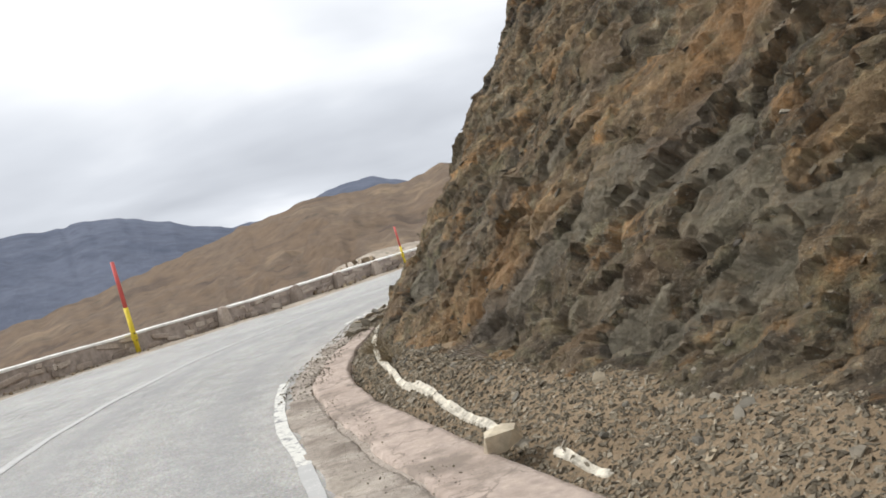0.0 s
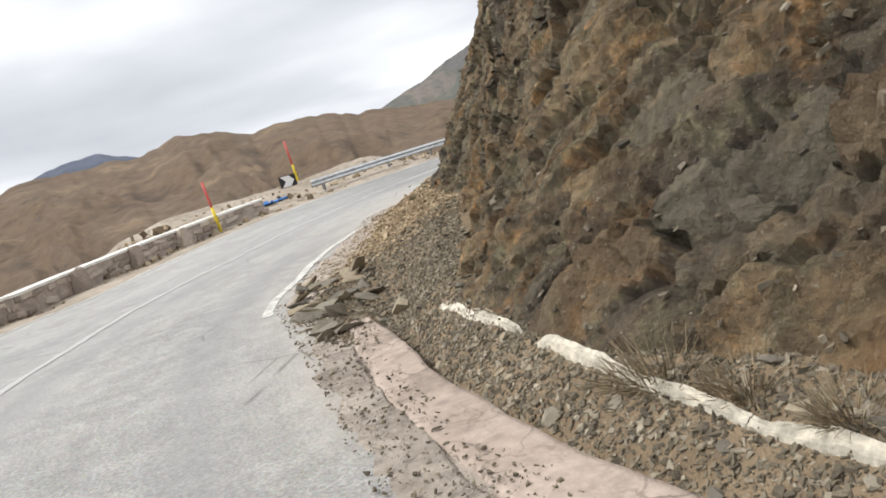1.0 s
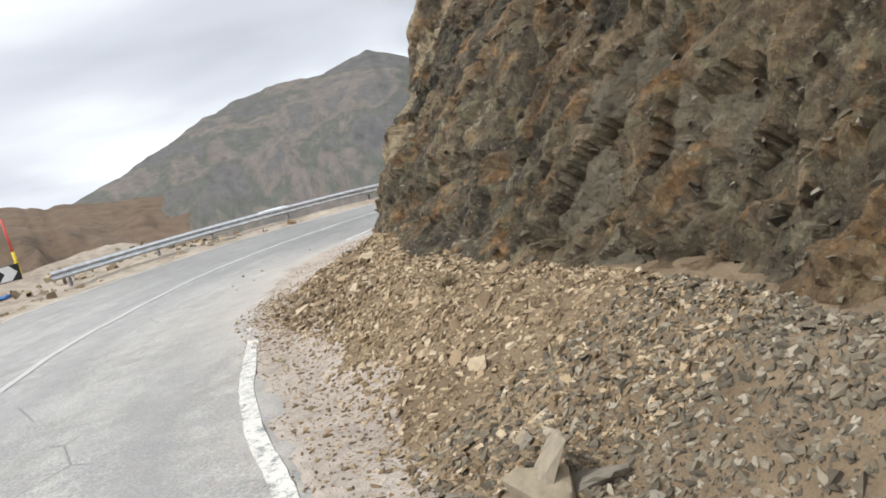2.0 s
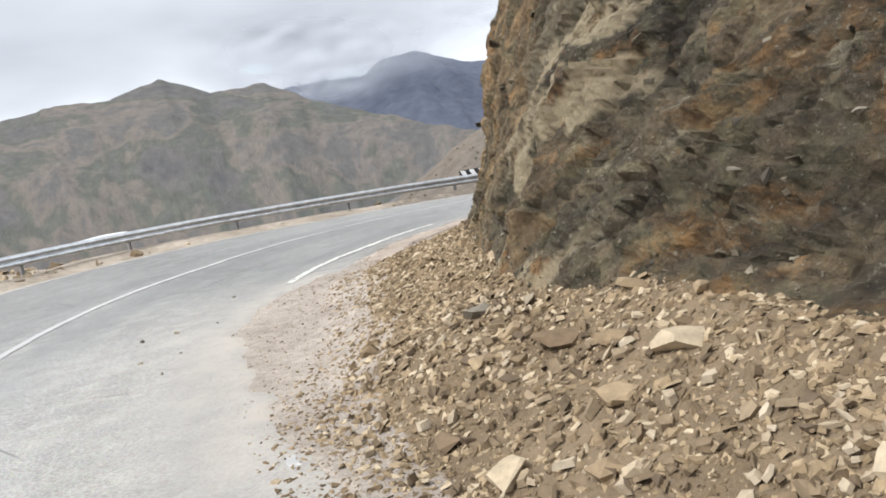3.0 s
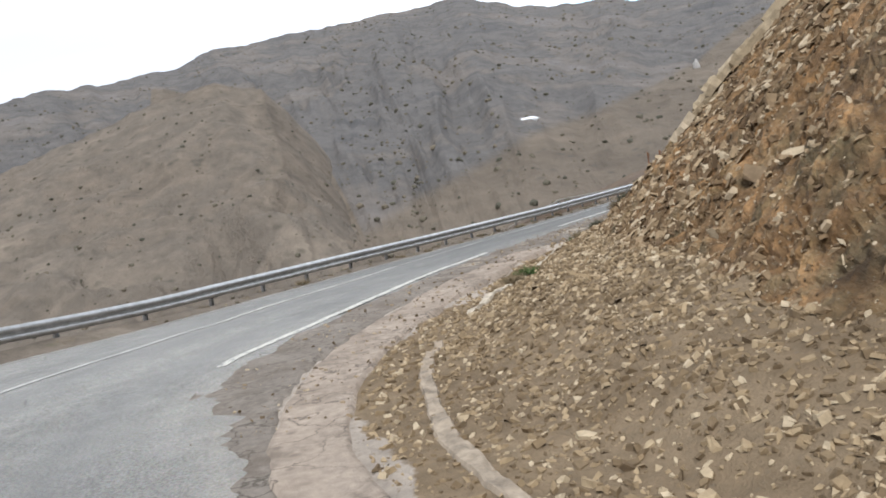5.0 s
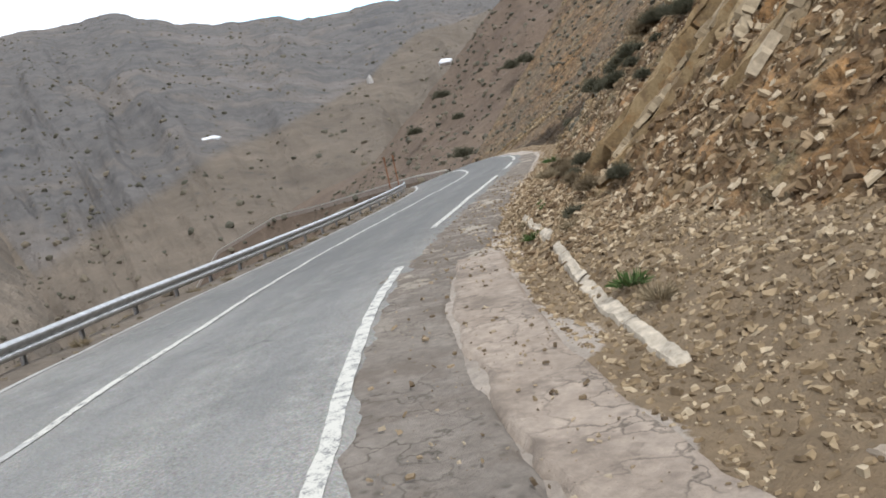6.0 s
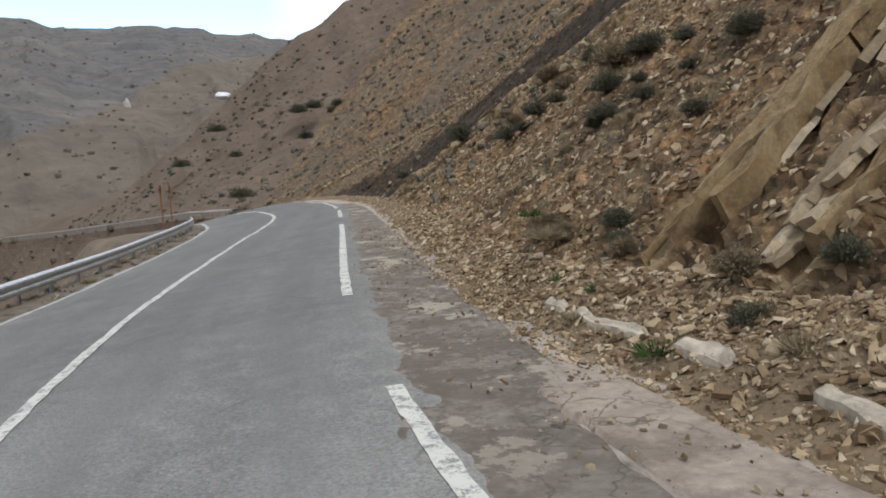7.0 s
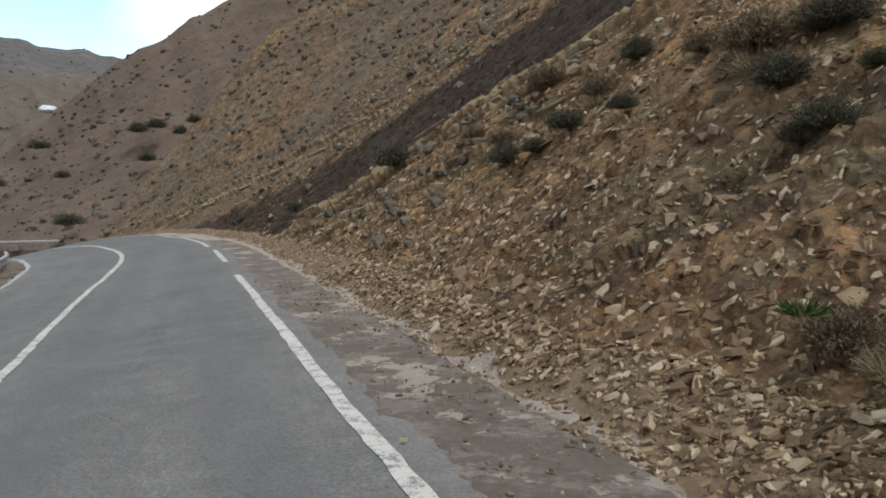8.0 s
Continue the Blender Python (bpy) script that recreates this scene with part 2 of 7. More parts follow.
def asphalt_mat():
    m, nt, b = material("asphalt", 0.85, 0.35)
    n = Nodes(nt)
    p = n.pos()
    big = n.noise(p, 0.35, 5, 0.6)
    mid = n.noise(p, 2.6, 6, 0.65)
    fine = n.noise(p, 90, 3, 0.7)
    grit = n.voronoi(p, 120, "Color")
    base = n.ramp(big, [(0.3, (0.208, 0.207, 0.200)), (0.7, (0.29, 0.286, 0.274))])
    base = n.mix(n.ramp(mid, [(0.45, (0, 0, 0)), (0.75, (1, 1, 1))]), base, (0.325, 0.318, 0.305))
    base = n.mix(0.55, base, n.mix(1.0, base, n.ramp(fine, [(0.3, (0.55, 0.55, 0.55)), (0.7, (1.35, 1.35, 1.35))]), "MULTIPLY"))
    base = n.mix(0.25, base, n.mix(1.0, base, grit, "MULTIPLY"))
    grain = n.noise(p, 32, 5, 0.8)
    base = n.mix(0.9, base, n.mix(1.0, base, n.ramp(grain, [(0.36, (0.60, 0.60, 0.60)), (0.64, (1.38, 1.38, 1.38))]), "MULTIPLY"))
    lanes = n.add("ShaderNodeCombineXYZ", {"X": n.math("MULTIPLY", n.attr("across"), 2.2), "Y": n.math("MULTIPLY", n.attr("along"), 0.22)}).outputs[0]
    streak = n.noise(lanes, 1.0, 7, 0.7)
    base = n.mix(0.35, base, n.mix(1.0, base, n.ramp(streak, [(0.34, (0.70, 0.70, 0.71)), (0.66, (1.22, 1.22, 1.21))]), "MULTIPLY"))
    lane = n.attr("wheel")
    base = n.mix(n.math("MULTIPLY", lane, 0.45), base, (0.17, 0.17, 0.172))
    base = n.mix(n.attr("fresh"), n.mix(1.0, base, (1.50, 1.49, 1.46), "MULTIPLY"), n.mix(1.0, base, (0.77, 0.77, 0.76), "MULTIPLY"))
    dust = n.attr("dust")
    dn = n.math("MULTIPLY", dust, n.ramp(n.noise(p, 1.3, 6, 0.7), [(0.3, (0.35, 0.35, 0.35)), (0.58, (1, 1, 1))]))
    base = n.mix(dn, base, (0.46, 0.415, 0.36))
    crack = n.voronoi(n.pos((0.7, 0.7, 0.7)), 0.6, "Distance", "DISTANCE_TO_EDGE")
    crk = n.math("MULTIPLY", n.ramp(crack, [(0.0, (1, 1, 1)), (0.006, (0, 0, 0))]), n.ramp(n.noise(p, 0.5, 2), [(0.56, (0, 0, 0)), (0.62, (1, 1, 1))]))
    base = n.mix(n.math("MULTIPLY", crk, 0.6), base, (0.06, 0.06, 0.06))
    n.colour(b, base)
    h = n.math("ADD", n.math("MULTIPLY", grit, 0.4), fine)
    n.bump(b, n.math("ADD", h, n.math("MULTIPLY", grain, 1.5)), 0.45, 0.008)
    return m


def paint_mat(name="white_road_paint", col=(0.63, 0.62, 0.565), wear=0.45, under=(0.22, 0.218, 0.215)):
    m, nt, b = material(name, 0.7, 0.3)
    n = Nodes(nt)
    p = n.pos()
    worn = n.noise(p, 7, 8, 0.75)
    worn2 = n.noise(p, 60, 4, 0.7)
    w = n.math("ADD", n.math("MULTIPLY", worn, 0.65), n.math("MULTIPLY", worn2, 0.35))
    mask = n.ramp(w, [(wear - 0.02, (1, 1, 1)), (wear + 0.05, (0, 0, 0))])
    c = n.mix(n.math("MULTIPLY", n.noise(p, 3, 4), 0.35), col, (0.5, 0.47, 0.42))
    n.colour(b, n.mix(mask, c, under))
    n.bump(b, worn2, 0.3, 0.003)
    return m


def rock_mat(name, tones, bands, rust=0.7, mott=1.6, bump=0.9, fine=((7.0, 0.8), (9.0, 1.6), (6.0, 1.4)), pale_col=(0.27, 0.245, 0.185), chunky=1.8, relief=0.13, streak=1.0, patch=1.0, grain=0.7, slab_col=(0.34, 0.295, 0.22)):
    """Bedded rock. 'bed' counts metres across the bedding and 'run' along it, so that colour and relief streak with the beds."""
    m, nt, b = material(name, 0.88, 0.25)
    n = Nodes(nt)
    p = n.pos()
    wob = n.noise(p, 0.8, 5, 0.6)
    bed = n.math("ADD", n.attr("bed"), n.math("MULTIPLY", wob, 0.45))
    run = n.attr("run")
    depth = n.attr("deep")

    def along(across, length):
        return n.add("ShaderNodeCombineXYZ", {"X": n.math("MULTIPLY", bed, across), "Y": n.math("MULTIPLY", run, length), "Z": n.math("MULTIPLY", depth, length)}).outputs[0]

    base = n.ramp(n.noise(along(bands, bands * 0.12), 1.0, 4, 0.6), tones)
    base = n.mix(n.attr("tawny"), base, n.mix(1.0, base, (2.0, 1.80, 1.52), "MULTIPLY"))
    thin = n.noise(along(*fine[0]), 1.0, 8, 0.75)
    base = n.mix(0.75, base, n.mix(1.0, base, n.ramp(thin, [(0.30, (0.38, 0.38, 0.40)), (0.50, (1.0, 1.0, 1.0)), (0.70, (1.75, 1.70, 1.6))]), "MULTIPLY"))
    rusty = n.noise(along(1.2 * patch, 0.22 * patch * patch), 1.0, 7, 0.72)
    base = n.mix(n.ramp(rusty, [(0.53, (0, 0, 0)), (0.66, (rust, rust, rust))]), base, (0.31, 0.165, 0.06))
    pale = n.noise(along(1.7 * patch, 0.8 * patch), 1.3, 7, 0.75)
    base = n.mix(n.ramp(pale, [(0.58, (0, 0, 0)), (0.68, (0.7, 0.7, 0.7))]), base, pale_col)
    olive = n.noise(p, mott * patch, 7, 0.7, 0.5)
    base = n.mix(n.ramp(olive, [(0.48, (0, 0, 0)), (0.66, (0.6, 0.6, 0.6))]), base, (0.15, 0.142, 0.088))
    blotch = n.noise(p, mott * 4, 7, 0.75)
    base = n.mix(0.7, base, n.mix(1.0, base, n.ramp(blotch, [(0.32, (0.42, 0.41, 0.40)), (0.5, (1, 1, 1)), (0.68, (1.7, 1.62, 1.5))]), "MULTIPLY"))
    flake = n.voronoi(along(*fine[2]), 1.6, "Color")
    base = n.mix(0.5, base, n.mix(1.0, base, n.ramp(flake, [(0.1, (0.5, 0.5, 0.5)), (0.9, (1.55, 1.5, 1.42))]), "MULTIPLY"))
    fleck = n.noise(p, 26, 4, 0.7)
    base = n.mix(n.ramp(fleck, [(0.60, (0, 0, 0)), (0.70, (0.6, 0.6, 0.6))]), base, (0.33, 0.31, 0.25))
    facet = n.attr("facet")
    base = n.mix(0.8, base, n.mix(1.0, base, n.ramp(facet, [(0.0, (0.42, 0.41, 0.40)), (0.5, (1.0, 1.0, 1.0)), (1.0, (1.85, 1.78, 1.66))]), "MULTIPLY"))
    base = n.mix(n.ramp(n.attr("block"), [(0.0, (0.42, 0.42, 0.42)), (0.10, (0, 0, 0)), (0.84, (0.15, 0.15, 0.15)), (0.92, (0.35, 0.35, 0.35))], "CONSTANT"), base, n.ramp(n.attr("block"), [(0.3, (0.25, 0.22, 0.16)), (0.8, (0.22, 0.135, 0.066))], "CONSTANT"))
    seam = n.math("MULTIPLY", n.attr("seam"), n.ramp(n.noise(along(2.2, 1.2), 1.0, 7, 0.75), [(0.34, (0, 0, 0)), (0.52, (1, 1, 1))]))
    base = n.mix(n.math("MULTIPLY", seam, n.ramp(n.noise(p, 2.2, 7, 0.75), [(0.36, (0.15, 0.15, 0.15)), (0.60, (0.85, 0.85, 0.85))])), base, n.mix(n.noise(p, 5, 5, 0.7), (0.34, 0.175, 0.062), (0.22, 0.14, 0.078)))
    base = n.mix(n.math("MULTIPLY", n.attr("grey"), 0.7), base, n.mix(n.noise(p, 3, 6, 0.7), (0.095, 0.082, 0.066), (0.20, 0.165, 0.128)))
    tone = n.ramp(n.noise(p, 2.4, 8, 0.75), [(0.3, (0.6, 0.58, 0.56)), (0.5, (1.0, 1.0, 1.0)), (0.7, (1.3, 1.3, 1.32))])
    base = n.mix(n.attr("slab"), base, n.mix(1.0, slab_col, tone, "MULTIPLY"))
    # dark: painted shade under slabs and between ribs, plus the dark bed's own colour
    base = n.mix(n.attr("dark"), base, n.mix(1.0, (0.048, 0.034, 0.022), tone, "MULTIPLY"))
    n.colour(b, base)
    h = n.math("ADD", n.math("MULTIPLY", n.noise(along(*fine[1]), 1.0, 6, 0.65), streak), n.math("MULTIPLY", n.noise(p, 11, 7, 0.7), grain))
    h = n.math("ADD", h, n.math("MULTIPLY", flake, 0.18))
    chunk = n.add("ShaderNodeTexVoronoi", {"Vector": along(2.6, 1.1), "Scale": 1.0, "Detail": 2.0, "Roughness": 0.6}).outputs["Distance"]
    h = n.math("ADD", h, n.math("MULTIPLY", chunk, chunky))
    n.bump(b, h, bump, relief)
    return m


def stone_mat(name, tones, by="object", bump=0.4):
    m, nt, b = material(name, 0.9, 0.25)
    n = Nodes(nt)
    p = n.pos()
    r = n.random() if by == "object" else n.island()
    base = n.ramp(r, tones)
    g = n.noise(p, 14, 6, 0.7)
    base = n.mix(0.6, base, n.mix(1.0, base, n.ramp(g, [(0.3, (0.6, 0.6, 0.6)), (0.7, (1.35, 1.32, 1.28))]), "MULTIPLY"))
    n.colour(b, base)
    n.bump(b, n.noise(p, 40, 6, 0.7), bump, 0.02)
    return m


def ground_mat(name, tones, speck, speck_scale, speck_amount, scale=0.5, bump=0.6, dist=0.05, cracks=0.0, other=None, crumble=False, hill_side=False):
    m, nt, b = material(name, 0.95, 0.15)
    n = Nodes(nt)
    p = n.add("ShaderNodeCombineXYZ", {"X": n.attr("arc"), "Y": n.attr("up")}).outputs[0] if hill_side else n.pos()
    big = n.noise(p, scale, 7, 0.65, 0.3)
    base = n.ramp(big, tones)
    med = n.noise(p, scale * 7, 6, 0.7)
    if other:
        edge = n.math("ADD", n.attr("shale"), n.math("MULTIPLY", n.math("SUBTRACT", n.noise(p, 3.5, 7, 0.75), 0.5), 1.1))
        base = n.mix(n.ramp(edge, [(0.42, (0, 0, 0)), (0.58, (1, 1, 1))]), base, n.ramp(big, other))
    base = n.mix(0.5, base, n.mix(1.0, base, n.ramp(med, [(0.3, (0.6, 0.6, 0.6)), (0.7, (1.4, 1.37, 1.33))]), "MULTIPLY"))
    if speck_amount:
        v = n.voronoi(p, speck_scale, "Distance")
        pick = n.math("MULTIPLY", n.ramp(v, [(0.12, (1, 1, 1)), (0.34, (0, 0, 0))]), n.ramp(n.noise(p, speck_scale * 0.3, 3), [(0.46, (0, 0, 0)), (0.6, (1, 1, 1))]))
        base = n.mix(n.math("MULTIPLY", pick, speck_amount), base, speck)
    if cracks:
        wv = n.add("ShaderNodeVectorMath", {0: p, 1: n.add("ShaderNodeTexNoise", {"Vector": p, "Scale": 2.5, "Detail": 5.0}).outputs["Color"]}, operation="ADD").outputs[0]
        ed = n.voronoi(wv, 1.5, "Distance", "DISTANCE_TO_EDGE")
        ck = n.math("MULTIPLY", n.ramp(ed, [(0.0, (1, 1, 1)), (0.035, (0, 0, 0))]), n.ramp(n.noise(p, 0.9, 3), [(0.40, (0, 0, 0)), (0.55, (1, 1, 1))]))
        base = n.mix(n.math("MULTIPLY", ck, cracks), base, (0.10, 0.085, 0.07))
        st = n.ramp(n.noise(p, 1.1, 7, 0.7), [(0.50, (0, 0, 0)), (0.62, (0.75, 0.75, 0.75))])
        base = n.mix(st, base, (0.20, 0.165, 0.135))
    if crumble:
        grit = n.noise(p, 1.5, 9, 0.78)
        base = n.mix(n.math("MULTIPLY", n.attr("scab"), n.ramp(grit, [(0.47, (0, 0, 0)), (0.52, (0.85, 0.85, 0.85))])), base, n.mix(med, (0.13, 0.108, 0.085), (0.24, 0.20, 0.165)))
        scab = n.noise(n.pos((1, 1, 1), (0, 0, 40)), 0.85, 9, 0.72)
        base = n.mix(n.math("MULTIPLY", n.attr("scab"), n.ramp(scab, [(0.565, (0, 0, 0)), (0.585, (0.9, 0.9, 0.9))])), base, n.mix(med, (0.38, 0.33, 0.265), (0.54, 0.48, 0.40)))
    n.colour(b, base)
    n.bump(b, n.math("ADD", med, n.noise(p, scale * 30, 5, 0.7)), bump, dist)
    return m


def plain_mat(name, col, rough=0.6, metal=0.0, var=0.15, scale=6.0, bump=0.1, spec=0.4):
    m, nt, b = material(name, rough, spec)
    b.inputs["Metallic"].default_value = metal
    n = Nodes(nt)
    p = n.pos()
    g = n.noise(p, scale, 7, 0.65)
    lo = tuple(c * (1 - 2 * var) for c in col)
    hi = tuple(min(1, c * (1 + 1.2 * var)) for c in col)
    n.colour(b, n.ramp(g, [(0.3, lo), (0.7, hi)]))
    n.bump(b, n.noise(p, scale * 8, 5, 0.7), bump, 0.01)
    return m


ASPHALT = asphalt_mat()
PAINT = paint_mat()
PAINT_FAINT = paint_mat("faded_road_paint", (0.57, 0.565, 0.54), 0.50, (0.40, 0.395, 0.38))
PAINT_GHOST = paint_mat("worn_road_paint", (0.50, 0.495, 0.48), 0.53, (0.41, 0.405, 0.39))
DARK_ROCK = rock_mat("dark_shale_rock", [(0.28, (0.036, 0.031, 0.025)), (0.74, (0.070, 0.062, 0.047)), (0.40, (0.056, 0.048, 0.038)), (0.50, (0.090, 0.075, 0.054)), (0.60, (0.100, 0.077, 0.051))], 0.9, 0.60, 1.6, 1.0, ((9.0, 1.6), (11.0, 3.5), (9.0, 4.5)), (0.30, 0.275, 0.205), chunky=1.1, relief=0.085, streak=0.4, patch=2.2, grain=1.2, slab_col=(0.42, 0.345, 0.225))
SLOPE_ROCK = rock_mat("bedded_hillside_dirt", [(0.30, (0.128, 0.086, 0.052)), (0.74, (0.175, 0.122, 0.074)), (0.42, (0.172, 0.108, 0.058)), (0.54, (0.205, 0.128, 0.064)), (0.64, (0.205, 0.142, 0.084))], 0.3, 0.5, 1.0, 0.7, ((2.4, 2.0), (4.0, 4.0), (2.6, 2.4)), (0.30, 0.24, 0.16), 0.3, slab_col=(0.35, 0.262, 0.15))
DIRT = ground_mat("roadside_dirt", [(0.3, (0.35, 0.30, 0.255)), (0.7, (0.53, 0.465, 0.40))], (0.20, 0.165, 0.125), 14, 0.5, 0.9, 0.8, 0.05, 0.0, [(0.3, (0.178, 0.130, 0.082)), (0.7, (0.30, 0.228, 0.150))])
VERGE = ground_mat("stony_verge", [(0.3, (0.24, 0.20, 0.155)), (0.7, (0.42, 0.365, 0.30))], (0.12, 0.11, 0.07), 2.2, 0.8, 0.6, 0.6, 0.05, 0.0, [(0.3, (0.13, 0.11, 0.09)), (0.7, (0.23, 0.195, 0.16))])
CONCRETE = ground_mat("pink_gutter_concrete", [(0.3, (0.335, 0.270, 0.226)), (0.7, (0.47, 0.388, 0.332))], (0.22, 0.18, 0.16), 5.0, 0.6, 1.4, 0.4, 0.02, 0.7)
APRON_CONC = ground_mat("pale_rough_concrete", [(0.3, (0.33, 0.285, 0.24)), (0.7, (0.49, 0.435, 0.375))], (0.20, 0.17, 0.145), 7.0, 0.7, 1.6, 0.7, 0.03, 0.6, None, True)
SLAB_CONC = ground_mat("cracked_grey_concrete", [(0.3, (0.218, 0.190, 0.164)), (0.7, (0.342, 0.302, 0.263))], (0.14, 0.12, 0.10), 9.0, 0.8, 1.6, 0.9, 0.03, 0.8, None, True)
BROWN_CONC = ground_mat("brown_gutter_concrete", [(0.3, (0.315, 0.258, 0.210)), (0.7, (0.48, 0.402, 0.335))], (0.19, 0.155, 0.13), 6.0, 0.7, 1.4, 0.7, 0.03, 0.8)
PALE_KERB = plain_mat("dirty_pale_kerb", (0.50, 0.435, 0.345), 0.95, 0, 0.25, 6, 0.6)
DUSTY_KERB = plain_mat("dusty_brown_kerb", (0.36, 0.295, 0.225), 0.95, 0, 0.25, 6, 0.6)
WHITEWASH = plain_mat("whitewashed_stone", (0.58, 0.53, 0.43), 0.9, 0, 0.30, 9, 0.8)
HILL_TAN = ground_mat("dry_tan_hillside", [(0.34, (0.13, 0.097, 0.074)), (0.66, (0.265, 0.195, 0.13)), (0.46, (0.198, 0.142, 0.097)), (0.54, (0.168, 0.126, 0.094))], (0.09, 0.08, 0.06), 0.06, 0.6, 0.012, 0.8, 6.0)
# the first, greyed tones have distance haze painted in
HILL_NEAR = ground_mat("hazy_scrub_hillside", [(0.34, (0.128, 0.126, 0.128)), (0.66, (0.210, 0.198, 0.192)), (0.44, (0.174, 0.164, 0.158)), (0.50, (0.145, 0.140, 0.138)), (0.57, (0.196, 0.176, 0.160))], (0.11, 0.105, 0.092), 0.22, 0.7, 0.016, 0.8, 2.5, 0.0, [(0.3, (0.150, 0.126, 0.102)), (0.7, (0.225, 0.188, 0.150))])
HILL_RIDGE = ground_mat("dry_tan_ridge", [(0.34, (0.158, 0.134, 0.110)), (0.66, (0.270, 0.228, 0.184)), (0.45, (0.222, 0.186, 0.150)), (0.53, (0.185, 0.160, 0.134))], (0.11, 0.10, 0.08), 0.25, 0.7, 0.03, 0.8, 1.5)
SPUR_DIRT = ground_mat("reddish_brown_spur", [(0.3, (0.135, 0.10, 0.078)), (0.7, (0.20, 0.152, 0.114))], (0.08, 0.075, 0.06), 0.9, 0.8, 0.06, 0.6, 0.6)
# greyed, dark tones: haze and cloud shade are put into the colour
HILL_GREEN = ground_mat("hazy_scrub_mountain", [(0.34, (0.089, 0.088, 0.089)), (0.68, (0.117, 0.111, 0.106)), (0.42, (0.116, 0.109, 0.105)), (0.47, (0.089, 0.095, 0.081)), (0.54, (0.156, 0.134, 0.118)), (0.60, (0.108, 0.104, 0.100))], (0.07, 0.07, 0.06), 0.06, 0.5, 0.009, 0.5, 5.0, hill_side=True)
# the blue of distance haze is painted into this rock colour
HILL_BLUE = ground_mat("haze_blue_mountain", [(0.3, (0.07, 0.082, 0.115)), (0.7, (0.115, 0.128, 0.168))], (0.055, 0.06, 0.078), 0.012, 0.25, 0.004, 0.6, 14.0)
GALV = plain_mat("galvanised_steel", (0.50, 0.51, 0.52), 0.38, 0.9, 0.15, 5, 0.1)
BANK_DIRT = ground_mat("bank_dirt", [(0.3, (0.13, 0.105, 0.08)), (0.7, (0.225, 0.18, 0.135))], (0.09, 0.085, 0.065), 0.8, 0.7, 0.08, 0.7, 0.4)
CHIPS_BROWN = stone_mat("brown_chips", [(0.0, (0.135, 0.096, 0.058)), (0.4, (0.245, 0.180, 0.108)), (0.75, (0.37, 0.282, 0.175)), (1.0, (0.52, 0.43, 0.305))], "island")
CLIFF_FLAKE = stone_mat("cliff_flakes", [(0.0, (0.06, 0.052, 0.042)), (0.5, (0.115, 0.098, 0.07)), (0.85, (0.17, 0.14, 0.10)), (1.0, (0.26, 0.23, 0.18))], "island")
STONE_GREY = stone_mat("shale_stone", [(0.0, (0.12, 0.11, 0.09)), (0.4, (0.19, 0.17, 0.135)), (0.7, (0.25, 0.22, 0.17)), (0.9, (0.30, 0.25, 0.175))])
STONE_CHIPS = stone_mat("shale_chips", [(0.0, (0.090, 0.076, 0.056)), (0.4, (0.150, 0.127, 0.092)), (0.75, (0.21, 0.177, 0.126)), (1.0, (0.34, 0.30, 0.23))], "island")
STONE_OCHRE = stone_mat("ochre_stone", [(0.0, (0.18, 0.128, 0.080)), (0.4, (0.28, 0.205, 0.125)), (0.7, (0.38, 0.29, 0.185)), (0.95, (0.48, 0.395, 0.28))])
CHIPS_RUST = stone_mat("rusty_chips", [(0.0, (0.115, 0.076, 0.044)), (0.35, (0.205, 0.140, 0.080)), (0.7, (0.36, 0.270, 0.168)), (1.0, (0.54, 0.45, 0.325))], "island")
CHIPS_OCHRE = stone_mat("ochre_chips", [(0.0, (0.12, 0.088, 0.058)), (0.35, (0.215, 0.16, 0.10)), (0.7, (0.335, 0.26, 0.172)), (1.0, (0.50, 0.42, 0.31))], "island")
SLAB_BOULDER = plain_mat("tan_boulder_stone", (0.40, 0.325, 0.215), 0.92, 0, 0.22, 5, 0.6)
WALL_STONE = stone_mat("parapet_stone", [(0.0, (0.25, 0.208, 0.176)), (0.5, (0.37, 0.308, 0.258)), (1.0, (0.49, 0.426, 0.362))])
MORTAR = plain_mat("parapet_mortar", (0.36, 0.302, 0.26), 0.95, 0, 0.2, 4, 0.4)
CAP_WHITE = plain_mat("whitewashed_coping", (0.74, 0.72, 0.67), 0.85, 0, 0.1, 3, 0.2)
POLE_RED = plain_mat("faded_red_paint", (0.58, 0.10, 0.085), 0.6, 0, 0.1, 3, 0.05)
POLE_YELLOW = plain_mat("yellow_paint", (0.66, 0.50, 0.03), 0.6, 0, 0.12, 4, 0.05)
BLACK = plain_mat("black_paint", (0.02, 0.02, 0.022), 0.6, 0, 0.2, 5, 0.05)
SIGN_WHITE = plain_mat("sign_white", (0.72, 0.72, 0.72), 0.5, 0, 0.05, 3, 0.02)
BLUE_TARP = plain_mat("blue_plastic_sheet", (0.05, 0.19, 0.50), 0.45, 0, 0.2, 8, 0.3)
SNOW = plain_mat("old_snow", (0.82, 0.84, 0.88), 0.7, 0, 0.06, 2, 0.2)
SHRUB = stone_mat("grey_green_shrub", [(0.0, (0.060, 0.062, 0.042)), (0.5, (0.10, 0.10, 0.068)), (1.0, (0.17, 0.16, 0.11))], "island", 0.1)
DRY_SHRUB = stone_mat("dry_brown_shrub", [(0.0, (0.13, 0.10, 0.062)), (0.5, (0.20, 0.155, 0.098)), (1.0, (0.29, 0.235, 0.155))], "island", 0.1)
DRY_GRASS = stone_mat("dry_straw_grass", [(0.0, (0.17, 0.135, 0.085)), (0.6, (0.26, 0.21, 0.135)), (1.0, (0.36, 0.30, 0.20))], "island", 0.05)
